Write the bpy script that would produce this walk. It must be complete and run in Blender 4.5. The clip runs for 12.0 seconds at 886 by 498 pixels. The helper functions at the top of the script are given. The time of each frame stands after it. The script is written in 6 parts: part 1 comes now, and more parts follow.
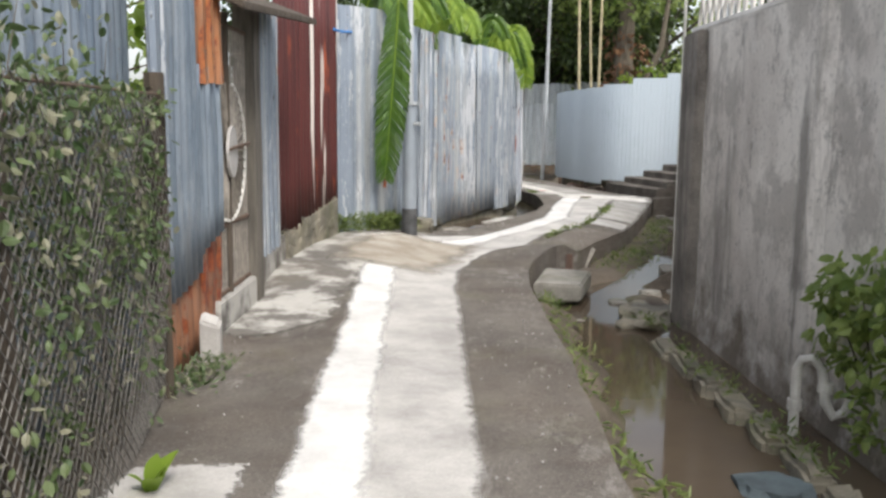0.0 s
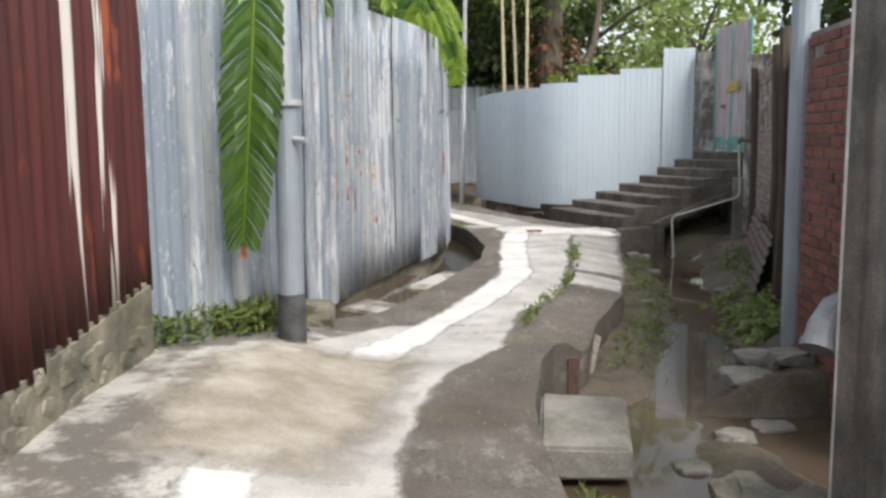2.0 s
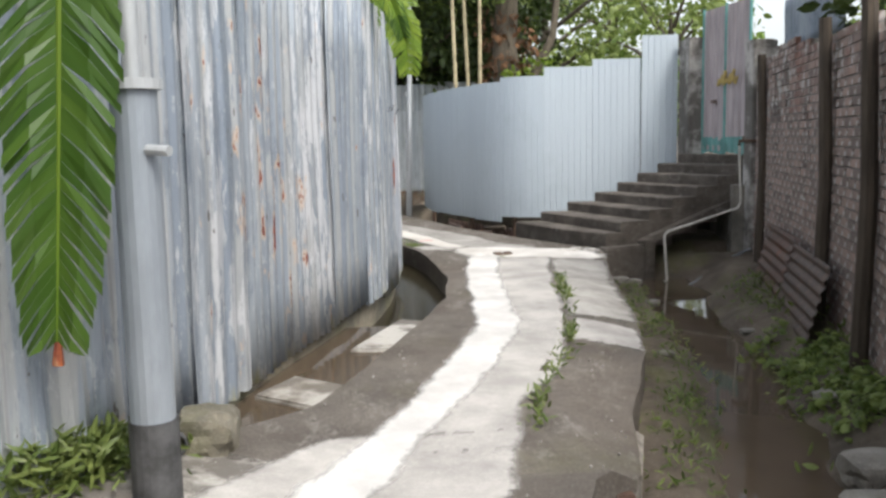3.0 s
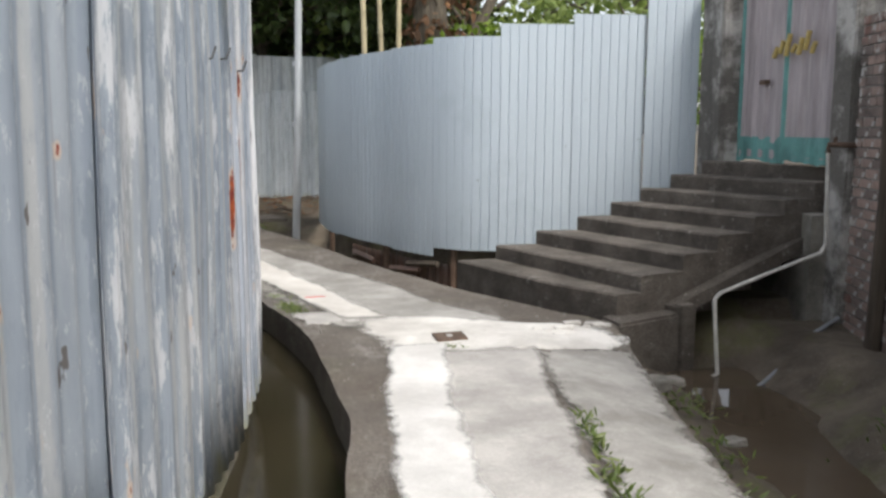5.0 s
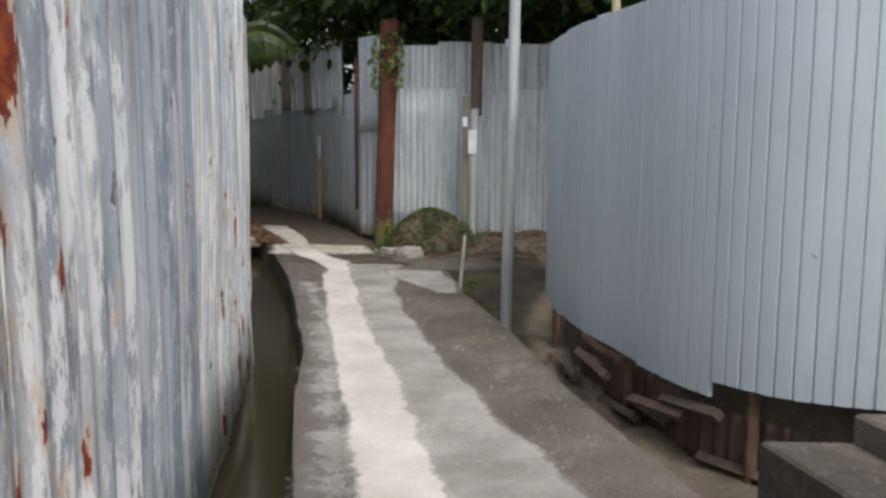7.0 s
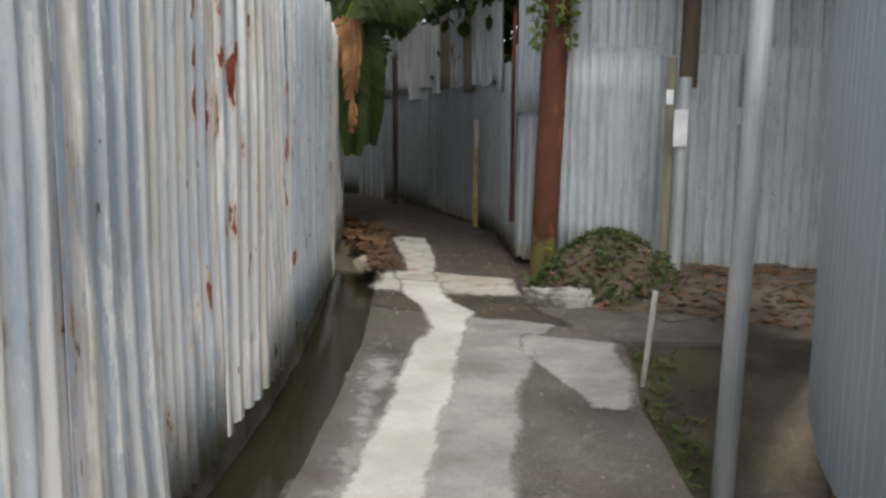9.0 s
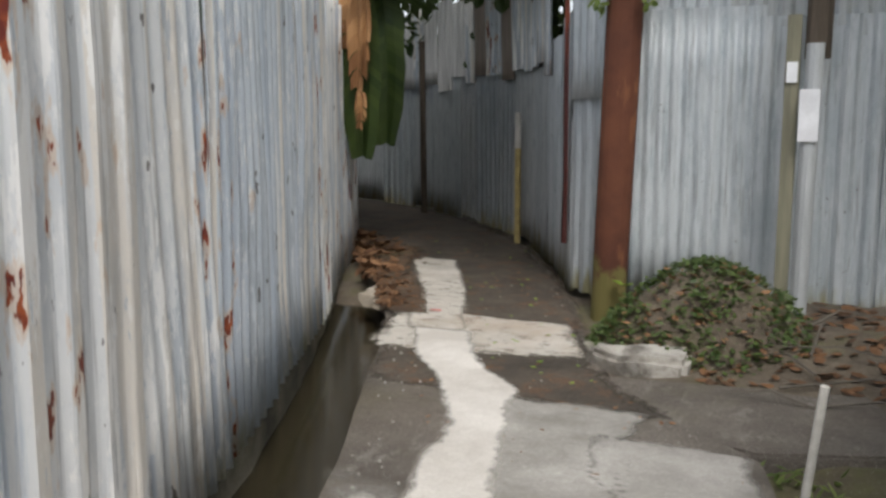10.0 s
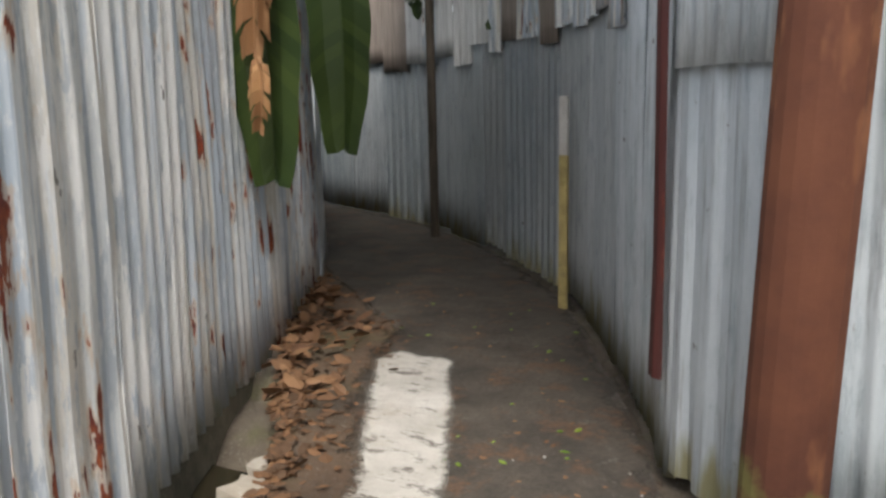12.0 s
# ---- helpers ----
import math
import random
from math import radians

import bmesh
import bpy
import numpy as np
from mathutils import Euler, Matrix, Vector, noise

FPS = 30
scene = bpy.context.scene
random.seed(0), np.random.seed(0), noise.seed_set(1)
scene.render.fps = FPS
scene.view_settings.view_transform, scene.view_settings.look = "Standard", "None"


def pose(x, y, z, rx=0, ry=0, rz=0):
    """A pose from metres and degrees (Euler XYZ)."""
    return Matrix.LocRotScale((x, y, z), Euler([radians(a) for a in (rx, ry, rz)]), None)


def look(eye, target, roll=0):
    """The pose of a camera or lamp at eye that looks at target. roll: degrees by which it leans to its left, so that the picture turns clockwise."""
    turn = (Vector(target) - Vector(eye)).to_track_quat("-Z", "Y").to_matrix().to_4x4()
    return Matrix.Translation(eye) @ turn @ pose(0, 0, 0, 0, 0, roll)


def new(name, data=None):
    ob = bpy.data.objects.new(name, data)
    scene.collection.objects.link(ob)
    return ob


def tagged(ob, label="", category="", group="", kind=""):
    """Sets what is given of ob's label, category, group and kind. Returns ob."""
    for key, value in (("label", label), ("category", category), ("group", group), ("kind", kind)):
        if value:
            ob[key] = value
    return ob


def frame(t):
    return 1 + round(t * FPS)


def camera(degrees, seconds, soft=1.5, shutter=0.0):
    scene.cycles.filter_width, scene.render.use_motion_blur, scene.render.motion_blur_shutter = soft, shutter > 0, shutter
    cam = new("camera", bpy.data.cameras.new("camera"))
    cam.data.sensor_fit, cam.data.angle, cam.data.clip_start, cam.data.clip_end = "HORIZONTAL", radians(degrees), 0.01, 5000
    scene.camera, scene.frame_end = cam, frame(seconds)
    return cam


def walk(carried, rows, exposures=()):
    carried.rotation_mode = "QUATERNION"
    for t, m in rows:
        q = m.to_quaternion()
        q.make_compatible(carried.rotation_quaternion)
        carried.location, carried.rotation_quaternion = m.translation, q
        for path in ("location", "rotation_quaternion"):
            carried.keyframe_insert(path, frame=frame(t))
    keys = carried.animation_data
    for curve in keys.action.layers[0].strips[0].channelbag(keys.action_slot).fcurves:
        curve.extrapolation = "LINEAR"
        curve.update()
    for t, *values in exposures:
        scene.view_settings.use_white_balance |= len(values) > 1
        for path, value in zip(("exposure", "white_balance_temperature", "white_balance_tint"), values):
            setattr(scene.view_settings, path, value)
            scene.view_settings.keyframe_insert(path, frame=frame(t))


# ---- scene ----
cam = camera(54.0, 12.0, soft=2.8)
PATH = [
    (0, (4.152, 1.833, 1.395), (3.953, 3.802, 1.111), 0.6),
    (0.5, (4.01, 2.831, 1.411), (3.826, 4.803, 1.131), 0.5),
    (1, (3.892, 3.853, 1.429), (3.767, 5.832, 1.164), 0.1),
    (1.5, (3.78, 4.92, 1.428), (3.731, 6.901, 1.154), -0.5),
    (2, (3.623, 6.141, 1.413), (3.665, 8.124, 1.155), -0.5),
    (2.5, (3.531, 7.306, 1.438), (3.633, 9.286, 1.17), -0.4),
    (3, (3.554, 8.395, 1.421), (3.736, 10.37, 1.167), -1.1),
    (3.5, (3.635, 9.551, 1.465), (3.931, 11.51, 1.192), 0.1),
    (5.3, (4.064, 13.517, 1.41), (4.469, 15.456, 1.133), 0.4),
    (5.5, (4.114, 13.875, 1.426), (4.492, 15.819, 1.145), 0.7),
    (6, (4.361, 14.719, 1.466), (4.578, 16.687, 1.179), 0.7),
    (6.5, (4.636, 15.834, 1.463), (4.653, 17.816, 1.193), 0.5),
    (7, (4.917, 17.053, 1.471), (4.64, 19.016, 1.208), 0.3),
    (7.2, (5.005, 17.497, 1.475), (4.615, 19.44, 1.207), 0.0),
    (8.8, (4.701, 20.195, 1.413), (3.998, 22.045, 1.123), -0.3),
    (9, (4.625, 20.608, 1.432), (3.887, 22.444, 1.135), 0.5),
    (9.5, (4.287, 21.595, 1.379), (3.496, 23.408, 1.084), 0.1),
    (10, (3.941, 22.498, 1.362), (3.116, 24.295, 1.065), -0.2),
    (10.5, (3.641, 23.266, 1.387), (2.804, 25.053, 1.062), 0.6),
    (11, (3.363, 24.133, 1.375), (2.509, 25.913, 1.054), -0.5),
    (11.5, (3.037, 25.063, 1.349), (2.169, 26.839, 1.044), -1.2),
    (12, (2.79, 25.885, 1.41), (1.854, 27.62, 1.071), -1.0),
]
walk(cam, [(t, look(eye, target, roll)) for t, eye, target, roll in PATH],
     exposures=[(0, 0.95), (3, 0.95), (5.5, 0.75), (7, 0.48), (9, 0.42), (10.5, 0.82), (11.5, 1.08), (12, 1.2)])

# ---- light: bright overcast sky, wide soft sun ----
world = bpy.data.worlds.new("sky")
scene.world = world
world.use_nodes = True
wn, wl = world.node_tree.nodes, world.node_tree.links
sky = wn.new("ShaderNodeTexSky")
sky.sky_type, sky.sun_disc = "NISHITA", False
sky.sun_elevation, sky.sun_rotation = radians(52), radians(150)
sky.air_density, sky.dust_density = 1.0, 3.0
hue = wn.new("ShaderNodeHueSaturation")
hue.inputs["Saturation"].default_value = 0.35
wl.new(sky.outputs["Color"], hue.inputs["Color"])
wl.new(hue.outputs["Color"], wn["Background"].inputs["Color"])
wn["Background"].inputs["Strength"].default_value = 0.15
sun = new("sun", bpy.data.lights.new("sun", "SUN"))
sun.data.energy, sun.data.angle, sun.data.color = 1.5, radians(18), (1.0, 0.96, 0.9)
sun.matrix_world = look((0, 0, 20), (0 - 20 * math.cos(radians(52)) * math.sin(radians(150)),
                                     -20 * math.cos(radians(52)) * math.cos(radians(150)), 20 - 20 * math.sin(radians(52))))

# ---- materials ----
class Nodes:
    """A small helper round one material's node tree."""
    def __init__(self, name, rough=0.8, metal=0.0):
        self.mat = bpy.data.materials.new(name)
        self.mat.use_nodes = True
        self.n, self.l = self.mat.node_tree.nodes, self.mat.node_tree.links
        self.bsdf = self.n["Principled BSDF"]
        self.bsdf.inputs["Roughness"].default_value = rough
        self.bsdf.inputs["Metallic"].default_value = metal
        self.coord = self.n.new("ShaderNodeTexCoord").outputs["Object"]

    def noise(self, scale, stretch=(1, 1, 1), detail=4.0, rough=0.6, shift=0.0):
        m = self.n.new("ShaderNodeMapping")
        m.inputs["Scale"].default_value = stretch
        m.inputs["Location"].default_value = (shift, shift * 0.7, shift * 1.3)
        self.l.new(self.coord, m.inputs["Vector"])
        t = self.n.new("ShaderNodeTexNoise")
        t.inputs["Scale"].default_value, t.inputs["Detail"].default_value, t.inputs["Roughness"].default_value = scale, detail, rough
        self.l.new(m.outputs["Vector"], t.inputs["Vector"])
        return t.outputs["Fac"]

    def ramp(self, fac, stops):
        r = self.n.new("ShaderNodeValToRGB")
        e = r.color_ramp.elements
        while len(e) < len(stops):
            e.new(0.5)
        for k, (p, c) in zip(e, stops):
            k.position = p
            k.color = (*c, 1) if isinstance(c, tuple) else (c, c, c, 1)
        self.l.new(fac, r.inputs["Fac"])
        return r.outputs["Color"]

    def mix(self, fac, a, b, mode="MIX"):
        x = self.n.new("ShaderNodeMix")
        x.data_type, x.blend_type = "RGBA", mode
        for k, v in ((0, fac), (6, a), (7, b)):
            if isinstance(v, (int, float)):
                x.inputs[k].default_value = v if k == 0 else (v, v, v, 1)
            elif isinstance(v, tuple):
                x.inputs[k].default_value = (*v, 1)
            else:
                self.l.new(v, x.inputs[k])
        return x.outputs[2]

    def math(self, op, a, b=0.0):
        x = self.n.new("ShaderNodeMath")
        x.operation = op
        for k, v in ((0, a), (1, b)):
            if isinstance(v, (int, float)):
                x.inputs[k].default_value = v
            else:
                self.l.new(v, x.inputs[k])
        return x.outputs[0]

    def random(self):
        return self.n.new("ShaderNodeObjectInfo").outputs["Random"]

    def island(self):
        return self.n.new("ShaderNodeNewGeometry").outputs["Random Per Island"]

    def height(self):
        s = self.n.new("ShaderNodeSeparateXYZ")
        self.l.new(self.coord, s.inputs[0])
        return s.outputs[2]

    def finish(self, colour, bump=None, strength=0.3, distance=0.01, rough=None):
        if isinstance(colour, tuple):
            self.bsdf.inputs["Base Color"].default_value = (*colour, 1)
        else:
            self.l.new(colour, self.bsdf.inputs["Base Color"])
        if bump is not None:
            b = self.n.new("ShaderNodeBump")
            b.inputs["Strength"].default_value, b.inputs["Distance"].default_value = strength, distance
            self.l.new(bump, b.inputs["Height"])
            self.l.new(b.outputs["Normal"], self.bsdf.inputs["Normal"])
        if rough is not None:
            self.l.new(rough, self.bsdf.inputs["Roughness"])
        return self.mat


def galvanised(name, tones, rust=0.66, rustcol=((0.34, 0.11, 0.03), (0.13, 0.03, 0.015)), pale=0.9, metal=0.12, moss=True, halo=True, flaked=((0.74, 0.71, 0.66), (0.74, 0.76, 0.80)), shade=(0.15, 0.175, 0.215), shine=(0.74, 0.74, 0.73), contrast=1.0, pitch=12.0, crumb=1.0, gloss=0.52, lines=0.6, fall=0.45):
    """Weathered zinc sheet: tone by sheet, flaking pale patches and streaks down the sheet, rust spots with a pale rim."""
    k = Nodes(name, gloss, metal)
    r = k.random()
    base = k.ramp(r, [(i / (len(tones) - 1), c) for i, c in enumerate(tones)])
    other = k.math("FRACT", k.math("MULTIPLY", r, 7.31))
    band = k.noise(1.0, (pitch, pitch, fall), 5, 0.62)
    wide = k.noise(1.0, (9, 9, 1.7), 9, 0.78, 3.1)
    blot = k.noise(2.2, (1, 1, 0.5), 6, 0.7, 7.7)
    c = k.mix(k.ramp(band, [(0.40, 0.0), (0.60, 1.0)]), k.mix(0.5 * contrast, base, shade), k.mix(0.4 * contrast, base, shine))
    flake = k.math("ADD", wide, k.math("MULTIPLY", k.math("SUBTRACT", other, 0.5), 0.30))
    c = k.mix(k.ramp(flake, [(0.49, 0.0), (0.515, pale * 0.85), (0.62, pale)]), c, k.mix(other, *flaked))
    chip = k.noise(crumb, (16, 16, 4.6), 8, 0.78, 15.0)
    c = k.mix(k.ramp(chip, [(0.53, 0.0), (0.56, pale * 0.8)]), c, k.mix(0.7, c, flaked[1]))
    c = k.mix(k.ramp(chip, [(0.41, 0.8), (0.44, 0.0)]), c, k.mix(0.7 * contrast, c, shade))
    c = k.mix(k.ramp(blot, [(0.36, 0.75), (0.48, 0.0)]), c, k.mix(0.6 * contrast, c, shade))
    fine = k.noise(1.0, (42, 42, 2.5), 4, 0.65, 1.7)
    c = k.mix(k.ramp(fine, [(0.54, 0.0), (0.68, 0.75 * lines)]), c, (0.17, 0.16, 0.15))
    c = k.mix(k.ramp(k.noise(20, (1, 1, 0.7), 3, 0.6, 6.0), [(0.69, 0.0), (0.74, 0.7)]), c, (0.12, 0.09, 0.075))
    spot = k.noise(1.0, (12, 12, 4.5), 4, 0.6, 11.0)
    where = k.noise(0.9, (1, 1, 0.35), 2, 0.5, 5.0)
    mask = k.math("ADD", spot, k.math("MULTIPLY", k.math("SUBTRACT", where, 0.5), 0.55))
    mask = k.math("ADD", mask, k.math("MULTIPLY", k.math("SUBTRACT", k.math("FRACT", k.math("MULTIPLY", r, 13.7)), 0.5), 0.14))
    if halo:
        c = k.mix(k.ramp(mask, [(rust - 0.05, 0.0), (rust - 0.01, 0.7)]), c, (0.66, 0.56, 0.45))
    c = k.mix(k.ramp(mask, [(rust, 0.0), (rust + 0.03, 1.0)]), c, k.mix(k.ramp(k.noise(25), [(0.4, 0.0), (0.6, 1.0)]), *rustcol))
    if moss:
        grow = k.noise(4.0, (2.5, 2.5, 0.6), 4, 0.6, 2.0)
        low = k.math("MULTIPLY", k.math("SUBTRACT", 0.36, k.height()), 1.3)
        c = k.mix(k.ramp(k.math("ADD", k.math("SUBTRACT", grow, 0.5), low), [(0.14, 0.0), (0.42, 0.85)]), c, (0.23, 0.205, 0.08))
    return k.finish(c, k.noise(9.0, (1, 1, 0.6), 3), 0.12, 0.02)


def flaking_zinc(name, strips, bare, flake, flakes=0.53, bares=0.56, rust=0.70, rustcol=((0.30, 0.07, 0.02), (0.14, 0.022, 0.013)), metal=0.15, gloss=0.5, dirt=0.55, blue=None):
    """Old painted zinc: each run of the sheet has its tone, paint flakes off in long patches, with rust, drips and nail holes."""
    k = Nodes(name, gloss, metal)
    r = k.random()
    run = k.math("ADD", k.noise(1.0, (5.2, 5.2, 0.05), 2, 0.5, 31.0), k.math("MULTIPLY", k.math("SUBTRACT", r, 0.5), 0.22))
    c = k.ramp(run, [(0.36, strips[0]), (0.375, strips[1]), (0.45, strips[1]), (0.46, strips[2]), (0.53, strips[2]), (0.545, strips[3]), (0.62, strips[3]), (0.63, strips[0])])
    soft = k.noise(1.0, (6, 6, 0.9), 5, 0.65, 7.0)
    c = k.mix(k.ramp(soft, [(0.36, 0.55), (0.52, 0.0)]), c, bare)
    place = k.math("MULTIPLY", k.math("SUBTRACT", k.noise(1.0, (0.9, 0.9, 0.5), 2, 0.5, 51.0), 0.5), 0.35)
    tone = k.math("MULTIPLY", k.math("SUBTRACT", k.math("FRACT", k.math("MULTIPLY", r, 7.31)), 0.5), 0.16)
    worn = k.math("ADD", k.noise(1.0, (9.5, 9.5, 1.7), 9, 0.74, 3.1), k.math("ADD", place, tone))
    c = k.mix(k.ramp(worn, [(flakes, 0.0), (flakes + 0.014, 0.75), (flakes + 0.12, 0.95)]), c, flake)
    gone = k.math("SUBTRACT", k.noise(1.0, (8.0, 8.0, 1.4), 9, 0.74, 17.3), place)
    c = k.mix(k.ramp(gone, [(bares, 0.0), (bares + 0.014, 0.7), (bares + 0.12, 0.9)]), c, bare)
    if blue:
        c = k.mix(k.ramp(k.noise(1.0, (3.2, 3.2, 0.25), 6, 0.7, 27.0), [(0.55, 0.0), (0.59, 0.65)]), c, blue)
    crumb = k.noise(1.0, (34, 34, 11), 6, 0.75, 15.0)
    c = k.mix(k.ramp(crumb, [(0.57, 0.0), (0.63, 0.45)]), c, flake)
    c = k.mix(k.ramp(crumb, [(0.36, 0.5), (0.43, 0.0)]), c, k.mix(0.6, c, bare))
    drip = k.noise(1.0, (26, 26, 0.55), 4, 0.6, 1.7)
    c = k.mix(k.ramp(drip, [(0.60, 0.0), (0.68, dirt)]), c, (0.16, 0.145, 0.13))
    mark = k.noise(1.0, (15, 15, 5.5), 3, 0.6, 6.0)
    c = k.mix(k.ramp(mark, [(0.685, 0.0), (0.71, 0.85)]), c, (0.085, 0.07, 0.06))
    spot = k.noise(1.0, (11, 11, 3.2), 4, 0.6, 11.0)
    where = k.noise(0.9, (1, 1, 0.35), 2, 0.5, 5.0)
    mask = k.math("ADD", spot, k.math("MULTIPLY", k.math("SUBTRACT", where, 0.5), 0.55))
    mask = k.math("ADD", mask, k.math("MULTIPLY", k.math("SUBTRACT", k.math("FRACT", k.math("MULTIPLY", r, 13.7)), 0.5), 0.14))
    c = k.mix(k.ramp(mask, [(rust - 0.055, 0.0), (rust - 0.02, 0.55)]), c, (0.60, 0.44, 0.30))
    c = k.mix(k.ramp(mask, [(rust, 0.0), (rust + 0.015, 1.0)]), c, k.mix(k.ramp(k.noise(25), [(0.4, 0.0), (0.6, 1.0)]), *rustcol))
    grow = k.noise(5.0, (2.0, 2.0, 0.5), 5, 0.65, 2.0)
    low = k.math("MULTIPLY", k.math("SUBTRACT", 0.22, k.height()), 1.1)
    c = k.mix(k.ramp(k.math("ADD", k.math("SUBTRACT", grow, 0.5), low), [(0.10, 0.0), (0.30, 0.75)]), c, (0.33, 0.31, 0.14))
    return k.finish(c, k.math("ADD", k.noise(9.0, (1, 1, 0.6), 3), k.math("MULTIPLY", worn, 0.4)), 0.16, 0.02)


def concrete(name, dark, light, stain=(0.05, 0.045, 0.04), amount=0.5, streaks=False, moss=0.0, rough=0.9, grit=0.35, lo=0.38, hi=0.62):
    k = Nodes(name, rough)
    c = k.mix(k.ramp(k.noise(2.3, detail=7, rough=0.68), [(lo, 0.0), (hi, 1.0)]), dark, light)
    grain = k.noise(75, detail=3, rough=0.7)
    c = k.mix(k.ramp(grain, [(0.38, 0.35), (0.62, 0.0)]), c, k.mix(0.5, c, stain))
    c = k.mix(k.ramp(grain, [(0.60, 0.0), (0.74, 0.35)]), c, (0.62, 0.6, 0.56))
    if streaks:
        c = k.mix(k.ramp(k.noise(1.0, (7, 7, 0.35), 5, 0.65, 4.0), [(0.48, 0.0), (0.66, amount)]), c, stain)
    c = k.mix(k.ramp(k.noise(0.9, detail=6, rough=0.7, shift=9.0), [(0.50, 0.0), (0.68, amount)]), c, stain)
    if moss:
        c = k.mix(k.ramp(k.noise(1.6, detail=6, rough=0.7, shift=21.0), [(0.52, 0.0), (0.66, moss)]), c, (0.10, 0.11, 0.03))
    return k.finish(c, k.math("ADD", k.noise(14, detail=6), k.math("MULTIPLY", grain, 0.5)), grit, 0.02)


def plain(name, colour, rough=0.6, metal=0.0, vary=0.35, scale=9.0, stretch=(1, 1, 1), bump=0.15):
    k = Nodes(name, rough, metal)
    dark = tuple(v * (1 - vary) for v in colour)
    lightc = tuple(min(1.0, v * (1 + vary * 0.6)) for v in colour)
    c = k.mix(k.ramp(k.noise(scale, stretch, 5, 0.65), [(0.33, 0.0), (0.67, 1.0)]), dark, lightc)
    c = k.mix(k.ramp(k.noise(scale * 6, stretch, 3, 0.6, 4), [(0.55, 0.0), (0.75, 0.4)]), c, dark)
    return k.finish(c, k.noise(scale * 3, stretch, 4), bump, 0.01)


def leafy(name, a, b, gloss=0.45, through_light=0.35, dry=None):
    k = Nodes(name, gloss)
    c = k.mix(k.island(), a, b)
    if dry:
        c = k.mix(k.ramp(k.island(), [(0.80, 0.0), (0.84, 1.0)]), c, dry)
    c = k.mix(k.ramp(k.noise(1.2, detail=3), [(0.35, 0.0), (0.7, 0.5)]), c, k.mix(0.5, c, b))
    mat = k.finish(c)
    t = k.n.new("ShaderNodeBsdfTranslucent")
    k.l.new(c, t.inputs["Color"])
    m = k.n.new("ShaderNodeMixShader")
    m.inputs[0].default_value = through_light
    k.l.new(k.bsdf.outputs[0], m.inputs[1])
    k.l.new(t.outputs[0], m.inputs[2])
    k.l.new(m.outputs[0], k.n["Material Output"].inputs["Surface"])
    return mat


M = {}
M["zinc"] = flaking_zinc("weathered_zinc", ((0.25, 0.29, 0.34), (0.33, 0.365, 0.40), (0.39, 0.405, 0.41), (0.29, 0.33, 0.375)), (0.20, 0.235, 0.275), (0.56, 0.575, 0.59), flakes=0.565, bares=0.56, rust=0.70, rustcol=((0.24, 0.045, 0.02), (0.13, 0.02, 0.012)), metal=0.3, gloss=0.45, dirt=0.4)
M["zinc_pale"] = flaking_zinc("pale_flaking_zinc", ((0.50, 0.555, 0.62), (0.70, 0.71, 0.71), (0.72, 0.68, 0.62), (0.58, 0.63, 0.68)), (0.40, 0.445, 0.49), (0.86, 0.85, 0.83), flakes=0.535, bares=0.555, rust=0.68, blue=(0.50, 0.57, 0.65))
M["zinc_light"] = flaking_zinc("mauve_grey_zinc", ((0.38, 0.42, 0.48), (0.50, 0.52, 0.555), (0.54, 0.545, 0.555), (0.43, 0.465, 0.52)), (0.20, 0.235, 0.28), (0.80, 0.80, 0.81), flakes=0.535, bares=0.535, rust=0.67, metal=0.2)
M["zinc_dull"] = galvanised("dull_zinc", [(0.32, 0.375, 0.395), (0.40, 0.44, 0.46), (0.42, 0.43, 0.415), (0.35, 0.40, 0.42)], rust=0.82, pale=0.35, halo=False, flaked=((0.42, 0.42, 0.41), (0.42, 0.45, 0.48)), shine=(0.5, 0.52, 0.52), contrast=0.6)
M["zinc_clean"] = galvanised("smooth_pale_zinc", [(0.31, 0.365, 0.41), (0.42, 0.46, 0.485), (0.34, 0.385, 0.42)], rust=0.80, pale=0.5, halo=False, shade=(0.26, 0.30, 0.32), contrast=0.55, flaked=((0.56, 0.58, 0.58), (0.53, 0.57, 0.60)), metal=0.2)
M["zinc_blue"] = galvanised("blue_grey_zinc", [(0.125, 0.165, 0.215), (0.16, 0.205, 0.255), (0.195, 0.24, 0.28)], rust=0.76, pale=0.3, halo=False, shade=(0.10, 0.13, 0.17), shine=(0.40, 0.44, 0.48), flaked=((0.36, 0.355, 0.34), (0.34, 0.38, 0.42)), metal=0.25)
M["rusty"] = galvanised("rusted_zinc", [(0.33, 0.12, 0.04), (0.22, 0.06, 0.025), (0.40, 0.17, 0.06)], rust=0.50, rustcol=((0.14, 0.03, 0.015), (0.26, 0.07, 0.02)), pale=0.15, metal=0.03, moss=False, halo=False, shade=(0.05, 0.028, 0.022), shine=(0.26, 0.11, 0.05), flaked=((0.36, 0.27, 0.21), (0.30, 0.24, 0.21)))
M["orange"] = galvanised("orange_rusted_sheet", [(0.50, 0.20, 0.06), (0.44, 0.15, 0.04)], rust=0.60, pale=0.1, metal=0.03, moss=False, halo=False, shade=(0.05, 0.028, 0.022), shine=(0.26, 0.11, 0.05), flaked=((0.36, 0.27, 0.21), (0.30, 0.24, 0.21)))
k = Nodes("red_painted_sheet", 0.6)
c = k.mix(k.ramp(k.noise(1.0, (9, 9, 0.5), 5), [(0.35, 0.0), (0.65, 1.0)]), (0.05, 0.012, 0.010), (0.095, 0.021, 0.017))
